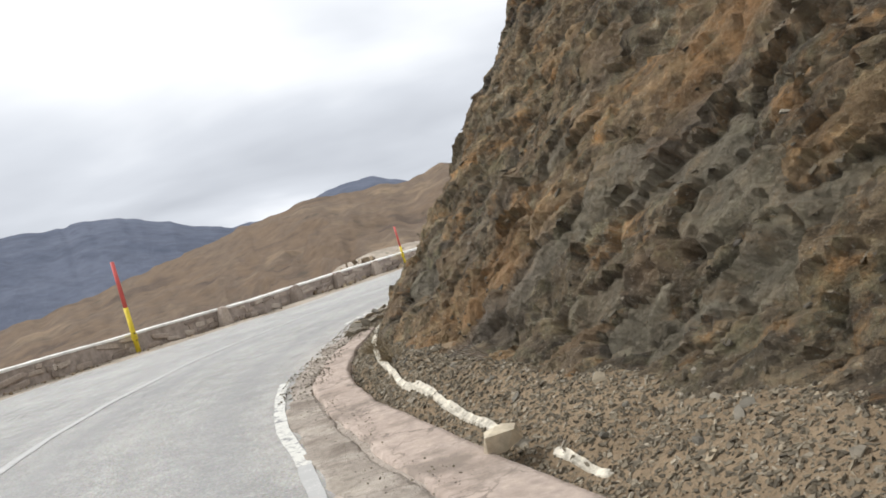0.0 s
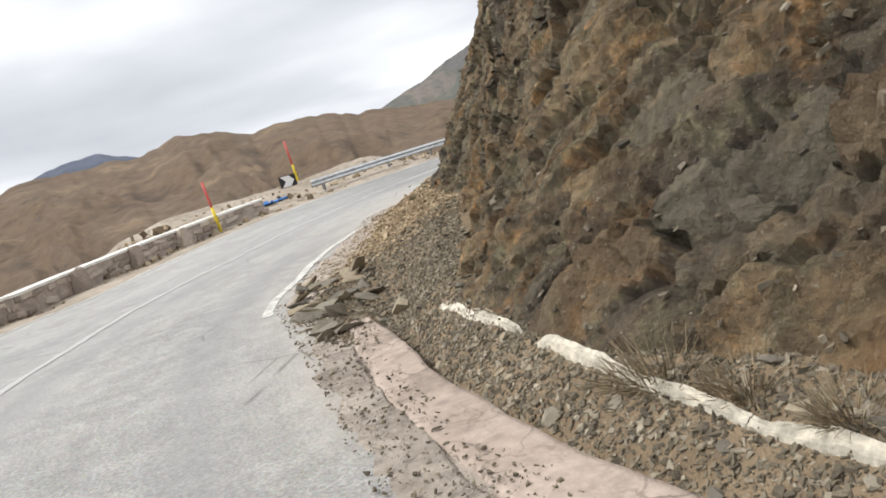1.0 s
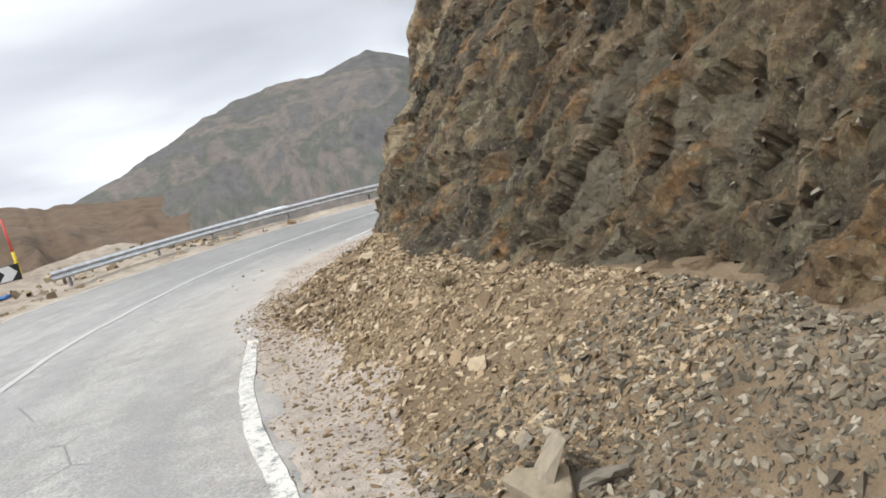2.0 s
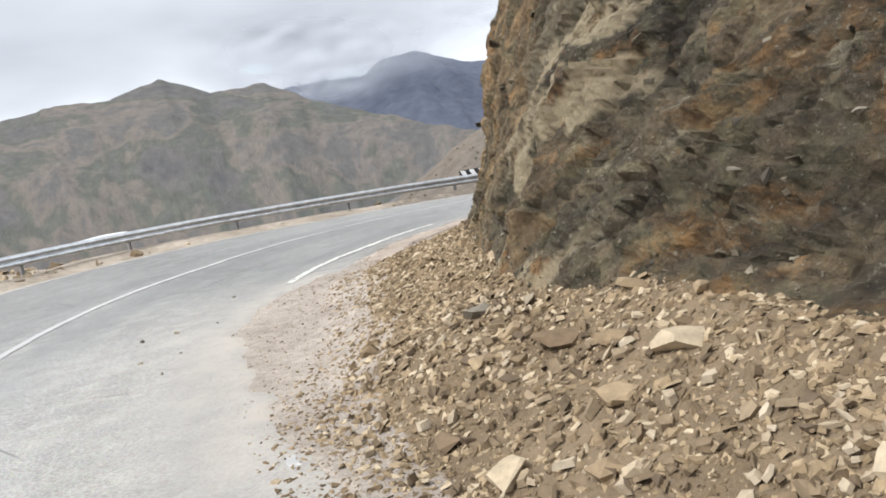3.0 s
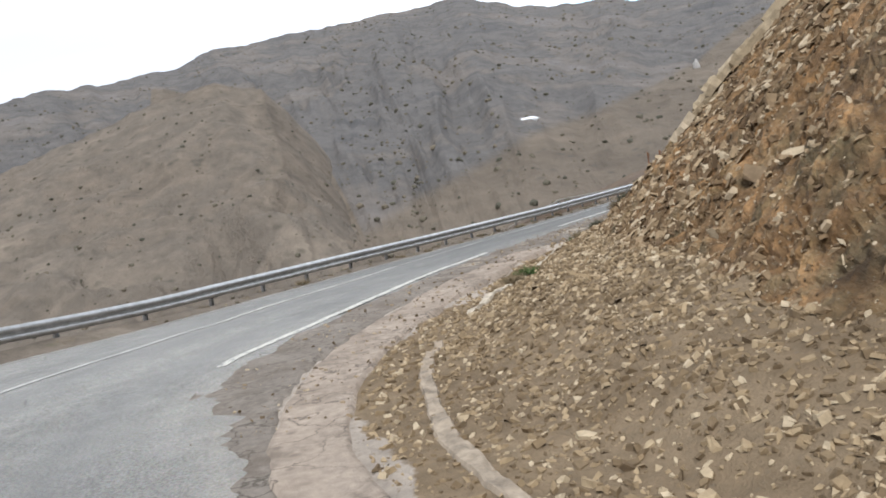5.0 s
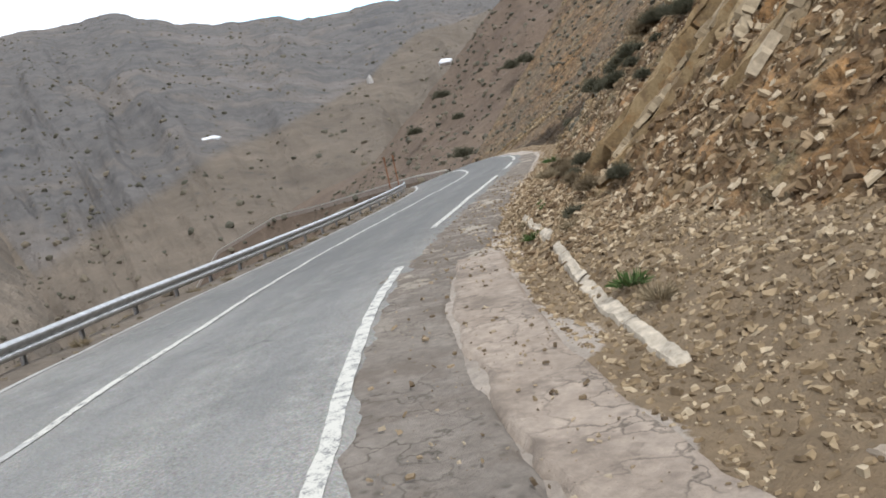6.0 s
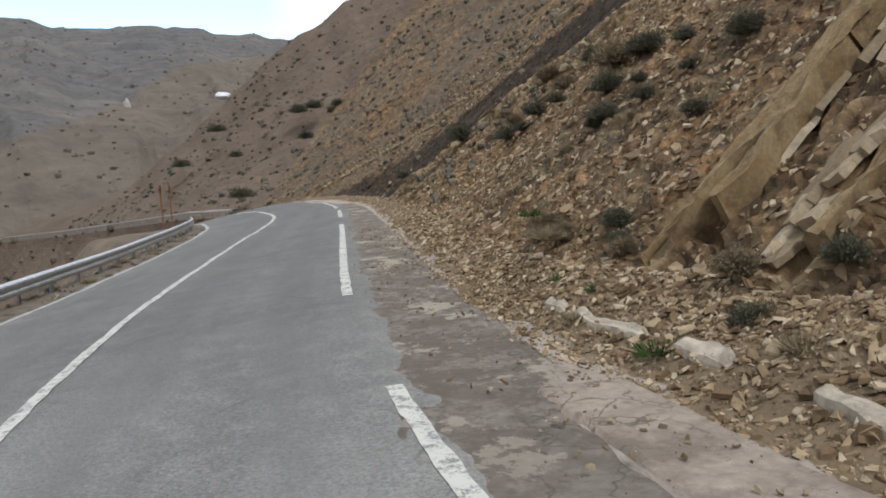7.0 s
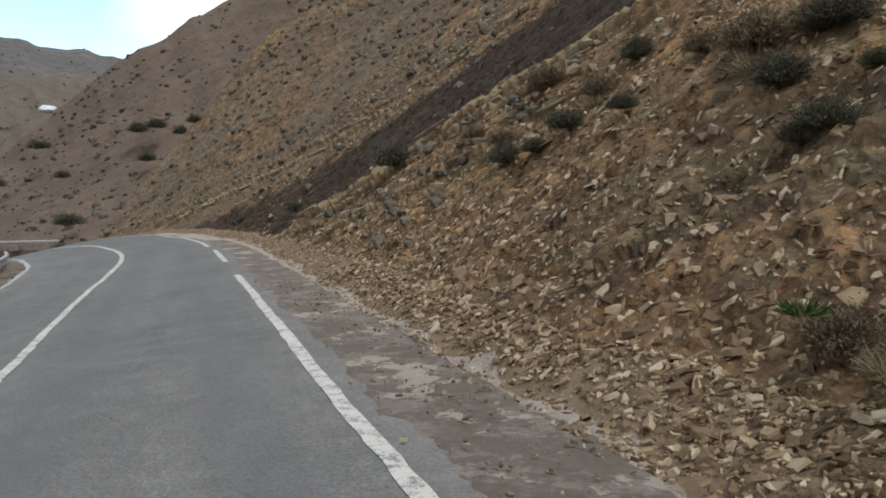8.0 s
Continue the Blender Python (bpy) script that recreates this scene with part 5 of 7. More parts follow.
for s0, o0, size, flat, grey in ((39.52, 1.5, 0.27, 0.5, True), (38.1, 1.44, 0.36, 0.34, False), (37.4, 0.62, 0.36, 0.32, False), (37.15, 1.6, 0.32, 0.45, False), (37.25, 1.25, 0.25, 0.45, False), (37.65, 1.55, 0.24, 0.4, False), (38.1, 0.62, 0.25, 0.35, False), (39.0, 1.75, 0.22, 0.35, True), (49.06, 2.0, 0.28, 0.5, False), (38.6, 1.1, 0.2, 0.4, False), (37.9, 1.9, 0.26, 0.4, False), (36.9, 0.9, 0.22, 0.4, False)):
    me = stone_mesh("boulder", STONE_GREY if grey else STONE_OCHRE, flat, int(s0 * 100), 13)
    ob = tagged(new("boulder", me), "angular grey boulder fallen onto the rubble" if grey else "angular ochre boulder fallen onto the rubble", "boulder", "boulders in the rockfall")
    ob.matrix_world = Matrix.Translation(Vector(place(s0, o0, right_z(np.array(s0), np.array(o0)) + 0.10 * size))) @ Matrix.Rotation(rng.uniform(0, 6.28), 4, "Z") @ Matrix.Rotation(rng.uniform(-0.4, 0.4), 4, "X") @ Matrix.Diagonal((size, size, size, 1))
for x, y, size in ((3.30, 33.48, 0.09), (3.68, 33.31, 0.08), (2.55, 32.35, 0.06), (2.95, 32.2, 0.05), (4.15, 33.1, 0.07), (2.3, 31.6, 0.05), (5.6, 34.6, 0.06)):
    ob = tagged(new("stone", GREY_MESHES[int(rng.integers(len(GREY_MESHES)))]), "small dark stone lying loose on the asphalt", "stone", "stones on the road")
    ob.matrix_world = Matrix.Translation((x, y, 0.02 + 0.10 * size)) @ Matrix.Rotation(rng.uniform(0, 6.28), 4, "Z") @ Matrix.Diagonal((size, size, size, 1))
me = stone_mesh("boulder", SLAB_BOULDER, 0.42, 655, 16)
ob = tagged(new("boulder", me), "flat tan slab of rock lying at the foot of the slope", "boulder")
ob.matrix_world = Matrix.Translation((21.42, 28.36, 0.26)) @ Matrix.Rotation(0.9, 4, "Z") @ Matrix.Rotation(0.25, 4, "X") @ Matrix.Diagonal((0.66, 0.46, 0.5, 1))
# past the bend: ditch and hillside scree
p, q = strip_points(14000, 48.5, 73, past_gutter, toe_hi)
chips("ditch_chippings", "brown stones filling the gutter's edge", p, q, sized(len(p), 0.025, 0.12, 2.4), CHIPS_BROWN)
p, q = strip_points(5000, 49, 68, kerb_off, lambda s: toe_off(s) + 0.9, 0.7)
chips("ditch_chippings", "ochre stones spilled over the buried kerb", p, q, sized(len(p), 0.03, 0.15, 2.6), CHIPS_BROWN, 0.28, 0.45)
p, q = strip_points(9000, 66, 106, lambda s: 1.35 + 0 * s, toe_hi)
chips("ditch_chippings", "brown stones along the foot of the hillside", p, q, sized(len(p), 0.025, 0.12), CHIPS_RUST, 0.2)
p, q = strip_points(5200, 64, 84, lambda s: gutter_right(s) + 0.25, lambda s: toe_off(s) + 0.6, 0.7)
chips("ditch_slabs", "flat tan stones slid down to the foot of the slope", p + 0.02 * q, q, sized(len(p), 0.04, 0.20, 2.6), CHIPS_RUST, 0.15, 0.28)
p, q = face_points("hillside_slope", 7000, 48, 58, 0.0, 6.0, 1.4)
chips("scree", "small broken stones in brown dirt on the slope", p, q, sized(len(p), 0.025, 0.14, 3.0), CHIPS_RUST, 0.25, 0.5)
p, q = face_points("hillside_slope", 11000, 57, 67, 0.0, 6.5, 1.4)
chips("scree", "jumbled flat stones covering the lower slope", p, q, sized(len(p), 0.03, 0.24, 2.8), CHIPS_RUST, 0.15, 0.32)
p, q = face_points("hillside_slope", 30000, 64, 104, 0.0, 9.0, 1.5)
chips("scree", "flat ochre stones scattered over the slope", p, q, sized(len(p), 0.03, 0.24, 2.4), CHIPS_RUST, 0.14, 0.26)
p, q = face_points("hillside_slope", 9000, 69, 87, 0.0, 4.5, 1.3)
chips("scree", "small flat stones crowding the foot of the slope", p, q, sized(len(p), 0.03, 0.16, 2.2), CHIPS_RUST, 0.15, 0.25)
p, q = face_points("hillside_slope", 290, 52, 86, 0.1, 4.0, 1.2)
heap("slope_slabs", "broken flat slabs lying on the slope", list(zip(p, q, sized(len(p), 0.10, 0.30, 2.6))), OCHRE_MESHES[:3] + OCHRE_MESHES[6:7])
# flakes of the bedding standing out of the cliff, edge on
for s0, s1, many, mat in ((10, 27, 5200, CLIFF_FLAKE), (26, 38, 4200, CLIFF_FLAKE), (38, 50, 700, CLIFF_FLAKE)):
    p, q = face_points("rock_face", many, s0, s1, 0.2, 6.5, 1.2)
    k = np.array([np.argmin((GXY[:, 0] - a) ** 2 + (GXY[:, 1] - b) ** 2) for a, b in p[:, :2]])
    bn = np.c_[GT[k] * 0.45, np.ones(len(k))] + 0.75 * q
    p = p - 0.02 * q
    chips("bedding_flakes", "thin flakes of shale standing out of the cliff", p, bn / np.linalg.norm(bn, axis=1)[:, None], sized(len(p), 0.03, 0.15, 2.6), mat, 0.16, 0.25)
p, q = face_points("rock_face", 1600, 9, 50, 0.0, 0.5, 1.8)
chips("ledge_chippings", "shale chips resting on low ledges of the face", p, q, sized(len(p), 0.02, 0.08), STONE_CHIPS)


# tilted beds of rock standing out of the slope
def slab_face_mat():
    m, nt, b = material("pale_bedding_plane", 0.88, 0.25)
    n = Nodes(nt)
    p = n.pos()
    big = n.noise(p, 1.4, 6, 0.65, 0.4)
    base = n.ramp(big, [(0.32, (0.24, 0.160, 0.082)), (0.68, (0.40, 0.300, 0.172)), (0.45, (0.33, 0.235, 0.128)), (0.55, (0.36, 0.270, 0.156))])
    fine = n.noise(p, 16, 7, 0.75)
    base = n.mix(0.7, base, n.mix(1.0, base, n.ramp(fine, [(0.3, (0.55, 0.53, 0.5)), (0.7, (1.35, 1.33, 1.28))]), "MULTIPLY"))
    rust = n.noise(p, 3.0, 6, 0.7)
    base = n.mix(n.ramp(rust, [(0.55, (0, 0, 0)), (0.66, (0.7, 0.7, 0.7))]), base, (0.30, 0.16, 0.06))
    soil = n.noise(p, 2.1, 8, 0.7)
    n.colour(b, n.mix(n.ramp(soil, [(0.50, (0, 0, 0)), (0.60, (0.85, 0.85, 0.85))]), base, (0.185, 0.128, 0.075)))
    n.bump(b, n.math("ADD", fine, n.noise(p, 60, 5, 0.7)), 0.8, 0.03)
    return m


SLAB_FACE = slab_face_mat()
SLAB_STONE = stone_mat("pale_slab_stone", [(0.0, (0.24, 0.185, 0.118)), (0.4, (0.34, 0.272, 0.182)), (0.8, (0.41, 0.335, 0.232)), (1.0, (0.48, 0.40, 0.295))], "object", 0.7)


def plate_mesh(seed):
    """A long broken plate, one unit long, wide and thick."""
    r = np.random.default_rng(seed)
    bm = bmesh.new()
    line = [(x, -0.5) for x in (-0.5, -0.25, 0.0, 0.25, 0.5)] + [(0.52, 0.0)] + [(x, 0.5) for x in (0.5, 0.2, -0.05, -0.3, -0.5)] + [(-0.54, 0.05)]
    line = [(x + r.uniform(-0.09, 0.09), y * r.uniform(0.55, 1.15)) for x, y in line]
    low = [bm.verts.new((x * 0.97, y * 0.97, -0.5)) for x, y in line]
    top = [bm.verts.new((x, y, 0.5 + r.uniform(-0.35, 0.1))) for x, y in line]
    mid = bm.verts.new((r.uniform(-0.1, 0.1), r.uniform(-0.1, 0.1), 0.6))
    for i in range(12):
        j = (i + 1) % 12
        bm.faces.new((low[i], low[j], top[j], top[i]))
        bm.faces.new((top[i], top[j], mid))
    me = bpy.data.meshes.new("plate")
    bm.to_mesh(me)
    bm.free()
    me.materials.append(SLAB_STONE)
    return me


PLATES = [plate_mesh(700 + k) for k in range(8)]


def slope_spot(s, h):
    """A point of the slope with its own directions: along the road, up the slope and outwards."""
    sg, hg, pg, _ = ROCKS["hillside_slope"]
    i = int(np.clip(np.searchsorted(sg[:, 0], s), 8, len(sg) - 9))
    j = int(np.clip(np.searchsorted(hg[i], h), 8, pg.shape[1] - 9))
    a, b = Vector(pg[i + 8, j] - pg[i - 8, j]).normalized(), Vector(pg[i, j + 8] - pg[i, j - 8]).normalized()
    n = a.cross(b)
    return Vector(pg[i - 1:i + 2, j - 1:j + 2].reshape(-1, 3).mean(0)), a, b, n if n.z > 0 else -n


def beds(name, label, rows):
    """Rows of plates: (start s, start h, ds per metre of h, end h, width, thickness, rise, tilt)."""
    top = tagged(new(name), label, "rock outcrop")
    top.location = slope_spot(rows[0][0], rows[0][1])[0]
    for s0, h0, slope, h1, wide, thick, rise, tilt in rows:
        h = h0
        while h < h1:
            ln = rng.uniform(0.25, 0.75) * (1.0 if slope > 0 else 2.2)
            s = s0 + slope * (h - h0 + ln * 0.35)
            p, a, b, n = slope_spot(s + rng.uniform(-0.04, 0.04), h + ln * 0.35)
            x = (b + a * slope).normalized()
            z = (n + a * tilt + Vector(rng.normal(size=3) * 0.10)).normalized()
            y = z.cross(x).normalized()
            z = x.cross(y)
            m = Matrix((x, y, z)).transposed().to_4x4()
            ob = new("plate", PLATES[int(rng.integers(8))])
            ob.parent = top
            ob.matrix_basis = Matrix.Translation(p - top.location + n * (rise + rng.uniform(-0.03, 0.04))) @ m @ Matrix.Diagonal((ln * 1.12, wide * rng.uniform(0.75, 1.25), thick * rng.uniform(0.7, 1.3), 1))
            h += ln * rng.uniform(0.62, 0.80) * (1 if rng.uniform() < 0.86 else 1.6)
    return top


def slope_base(s, h):
    """The slope's smooth surface and its outward direction."""
    p = place(s, toe_off(s) + lean(s) * h, toe_z(s) + h - 0.12)
    n = np.stack([-np.interp(s, GS, GN[:, 0]), -np.interp(s, GS, GN[:, 1]), lean(s)], -1)
    return p, n / np.linalg.norm(n, axis=-1)[..., None]


def slab_run(name, label, runs):
    """Long planar slabs cracked into lengths: (s at the foot, foot h, top h, ds per metre of h, width, thickness, rise, tilt, seed), the near edge lifted and undercut."""
    top = tagged(new(name), label, "rock outcrop")
    base = slope_base(np.array(runs[0][0]), np.array(runs[0][1]))[0]
    top.location = Vector(base)
    for s0, h0, h1, slope, wide, thick, rise, tilt, seed in runs:
        r = np.random.default_rng(seed)
        h = h0
        while h < h1 - 0.2:
            ln = min(r.uniform(1.5, 3.8), h1 - h)
            v = np.linspace(0.0, 1.0, max(6, int(ln / 0.06)))[:, None]
            u = np.linspace(-0.5, 0.5, 13)[None]
            hh = h + (ln + 0.02) * v + r.uniform(-0.25, 0.25) * u * wide
            grow = np.clip((hh - h0) / 0.6 + 0.45, 0, 1)
            ragged = 0.20 * fbm(hh * 1.1, 0 * u, 0 * v + seed, 3, seed, 0.5)
            far = 0.14 * fbm(hh * 1.5, 0 * u, 0 * v + seed + 9, 3, seed)
            ss = s0 + slope * (hh - h0) + wide * grow * u + np.where(u < 0, ragged * (-2 * u), far * 2 * u)
            p, n = slope_base(ss, hh)
            step = 0.016 * np.round(3.2 * vnoise(u * 4.2 + seed + 0.5 * hh, hh * 0.35, 0 * hh, seed + 4))
            lift = rise + tilt * (-u) * wide + step + 0.06 * fbm(ss * 3, hh * 1.6, 0 * hh, 5, seed + 2, 0.6) + r.uniform(-0.015, 0.015)
            q = p + n * lift[..., None]
            edge = (np.abs(u) > 0.49) | ((v < 0.001) & (h <= h0)) | ((v > 0.999) & (h + ln >= h1 - 0.2))
            under = slope_base(ss + np.where(u < -0.49, 0.2 * thick, 0), hh)[0]
            q = np.where(edge[..., None], under + n * (lift - thick)[..., None], q)
            ob = new("slab", mesh_from("slab", q - base, grid_faces(*hh.shape), SLAB_FACE))
            ob.parent = top
            h += ln
    return top


slab_run("rock_outcrop", "steep pale tan slab of rock, broken off along its lower side",
         [(69.12, 0.4, 9.2, 0.06, 0.42, 0.30, -0.12, 0.14, 901), (68.82, 0.6, 9.4, 0.06, 0.40, 0.36, -0.08, 0.16, 902), (68.54, 0.9, 9.0, 0.06, 0.30, 0.36, -0.03, 0.2, 903)])
slab_run("rock_outcrop", "narrow pale slab of rock running up the slope", [(66.75, 0.6, 7.5, 0.12, 0.30, 0.36, 0.0, 0.3, 911)])
slab_run("rock_outcrop", "narrow broken slab of rock above the scree", [(65.5, 1.0, 6.5, 0.10, 0.24, 0.32, 0.0, 0.3, 921), (64.6, 1.3, 5.5, 0.10, 0.18, 0.28, 0.0, 0.3, 931)])
beds("rock_outcrop", "thin pale beds of rock standing on edge on the slope",
     [(67.15, 0.5, 0.10, 6.5, 0.24, 0.10, 0.05, 0.3), (66.95, 0.4, 0.10, 6.8, 0.24, 0.10, 0.12, 0.35)] +
     [(70.0 - q, rng.uniform(1.2, 2.6), 0.10, rng.uniform(5, 8.5), rng.uniform(0.10, 0.2), rng.uniform(0.10, 0.2), 0.05, rng.uniform(0.2, 0.7)) for q in (1.5, 1.9, 2.5, 3.8, 4.2, 4.7, 5.2, 5.9)])
beds("rock_outcrop", "thin pale ribs of rock crossing the far slope",
     [(s0, h0, -2.78, h1, 0.7 * w, 0.11, 0.03, 0.2) for s0, h0, h1, w in ((95.2, 0.5, 5.5, 0.22), (93.3, 0.6, 4.5, 0.14), (109.4, 0.8, 9.5, 0.2), (111.2, 0.7, 7, 0.14), (89.5, 0.4, 3.6, 0.16))])


# whitewashed kerbs
def kerb(name, label, spans, mat, seed):
    """Worn, half buried lengths of kerb with broken outlines; they taper only where a gap follows."""
    top = tagged(new(name), label, "kerb")
    base = place(spans[0][0], kerb_off(spans[0][0]), 0)
    top.location = Vector(base)
    for k, (s0, s1, wide, high) in enumerate(spans):
        s = np.linspace(s0, s1 - 0.003, max(8, int((s1 - s0) / 0.04)))[:, None]
        u = np.linspace(-1, 1, 13)[None]
        open_a = k == 0 or spans[k - 1][1] < s0 - 0.05
        open_b = k == len(spans) - 1 or spans[k + 1][0] > s1 + 0.05
        ends = np.clip((s - s0) / 0.12, 0 if open_a else 0.85, 1) * np.clip((s1 - s) / 0.12, 0 if open_b else 0.85, 1)
        w = wide * (0.5 + 0.10 * fbm(s * 1.7, 0 * s, 0 * s, 4, seed, 0.6)) * (0.6 + 0.4 * ends)
        o = kerb_off(s) + 0.018 * fbm(s * 1.2, 0 * s, 0 * s + 3, 3, seed + 2) + w * u
        crown = np.clip(1.3 - np.abs(u) ** 4 * 1.3, 0, 1)
        z = right_z(s, o) - 0.05 + (high + 0.05) * crown * ends ** 0.5 * (1 + 0.2 * fbm(s * 1.6, 0 * s + u, 0 * s, 3, seed + 4)) + 0.010 * fbm(s * 8, o * 8, 0 * o, 3, seed + 6, 0.6)
        z = np.where(np.abs(u) == 1, right_z(s, o) - 0.10, z)
        ob = new("kerb_stone", mesh_from("kerb_stone", place(s, o, z) - base, grid_faces(*z.shape), mat))
        ob.parent = top
    return top


kerb("kerb", "broken whitewashed kerb along the shale ditch",
     [(14.2, 15.1, 0.083, 0.024), (15.5, 16.4, 0.088, 0.029), (16.4, 17.4, 0.088, 0.031), (17.4, 18.6, 0.094, 0.037), (18.6, 19.7, 0.090, 0.039), (19.7, 20.8, 0.094, 0.043), (20.8, 21.8, 0.101, 0.048), (21.8, 22.75, 0.108, 0.048), (22.95, 23.9, 0.086, 0.039), (23.9, 25.0, 0.068, 0.025)], WHITEWASH, 400)
kerb("kerb", "half buried dirty concrete kerb curving through the rubble",
     [(48.0, 49.6, 0.13, 0.025), (49.6, 51.2, 0.17, 0.03), (51.2, 52.7, 0.19, 0.03), (52.7, 54.1, 0.18, 0.025), (54.1, 55.6, 0.15, 0.025), (55.6, 57.2, 0.12, 0.02)], DUSTY_KERB, 440)
kerb("kerb", "broken pale kerb at the foot of the slope",
     [(59.6, 60.9, 0.17, 0.035), (60.9, 62.1, 0.18, 0.038), (62.1, 63.2, 0.16, 0.034), (63.2, 64.1, 0.16, 0.055), (64.1, 65.3, 0.15, 0.055), (66.1, 66.9, 0.16, 0.05), (67.3, 68.7, 0.15, 0.05), (68.8, 69.4, 0.12, 0.045)], PALE_KERB, 430)

# yellow boulder against the kerb
me = stone_mesh("boulder", plain_mat("cream_boulder_stone", (0.60, 0.515, 0.38), 0.9, 0, 0.18, 6, 0.5), 0.6, 91, 18)
b0 = tagged(new("boulder", me), "cream-coloured boulder resting against the kerb", "boulder")
b0.matrix_world = Matrix.Translation(Vector(place(15.25, 1.38, 0.08))) @ Matrix.Rotation(0.5, 4, "Z") @ Matrix.Diagonal((0.42, 0.34, 0.32, 1))


# guardrail
def rail_top(s): return left_z(s) + np.interp(s, [56, 64], [0.70, 0.52])


def guardrail(s0, s1):
    top = tagged(new("guardrail"), "long galvanised steel guardrail on the outer verge", "guardrail")
    base = Vector(place(s0, -rail_off(s0), left_z(s0)))
    top.location = base
    prof = [(-0.05, -0.02), (-0.03, 0.0), (0.0, 0.004), (0.02, -0.012), (0.075, -0.05), (0.078, -0.095), (0.02, -0.135), (0.0, -0.155), (0.02, -0.175), (0.078, -0.215), (0.075, -0.26), (0.02, -0.298), (0.0, -0.31)]
    edges = np.arange(s0, s1, 3.6)
    for a in edges:
        s = np.linspace(a, min(a + 3.62, s1), 10)[:, None]
        d = np.array([q[0] for q in prof])[None]
        h = np.array([q[1] for q in prof])[None]
        p = place(s, -rail_off(s) + d, rail_top(s) + h)
        back = place(s, -rail_off(s) + d - 0.006, rail_top(s) + h)
        n, m = p.shape[:2]
        v = np.concatenate([p.reshape(-1, 3), back.reshape(-1, 3)])
        f = np.concatenate([grid_faces(n, m), grid_faces(n, m, True) + n * m])
        rim = [[i * m, (i + 1) * m, (i + 1) * m + n * m, i * m + n * m] for i in range(n - 1)] + [[i * m + m - 1, i * m + m - 1 + n * m, (i + 1) * m + m - 1 + n * m, (i + 1) * m + m - 1] for i in range(n - 1)]
        ob = new("beam", mesh_from("beam", v - np.array(base), f.tolist() + rim, GALV, True))
        ob.parent = top
    for a in np.arange(s0 + 0.3, s1, 1.8):
        bm = bmesh.new()
        hgt = float(rail_top(a)) - float(left_z(a)) + 0.45
        for dx, dy, sx, sy in ((0, 0, 0.006, 0.10), (0.03, 0.048, 0.06, 0.006), (0.03, -0.048, 0.06, 0.006)):
            box(bm, Matrix.Translation((dx, dy, -hgt / 2)), sx, sy, hgt)
        box(bm, Matrix.Translation((0.055, 0, -0.12)), 0.05, 0.09, 0.2, 0.005)
        ob = part("post", bm, GALV, top)
        c = place(a, -rail_off(a) - 0.09, rail_top(a) - 0.04)
        ob.matrix_basis = Matrix.Translation(Vector(c) - base) @ Matrix.Rotation(heading(a) - math.pi / 2, 4, "Z")
    return top


guardrail(47.4, 103.5)


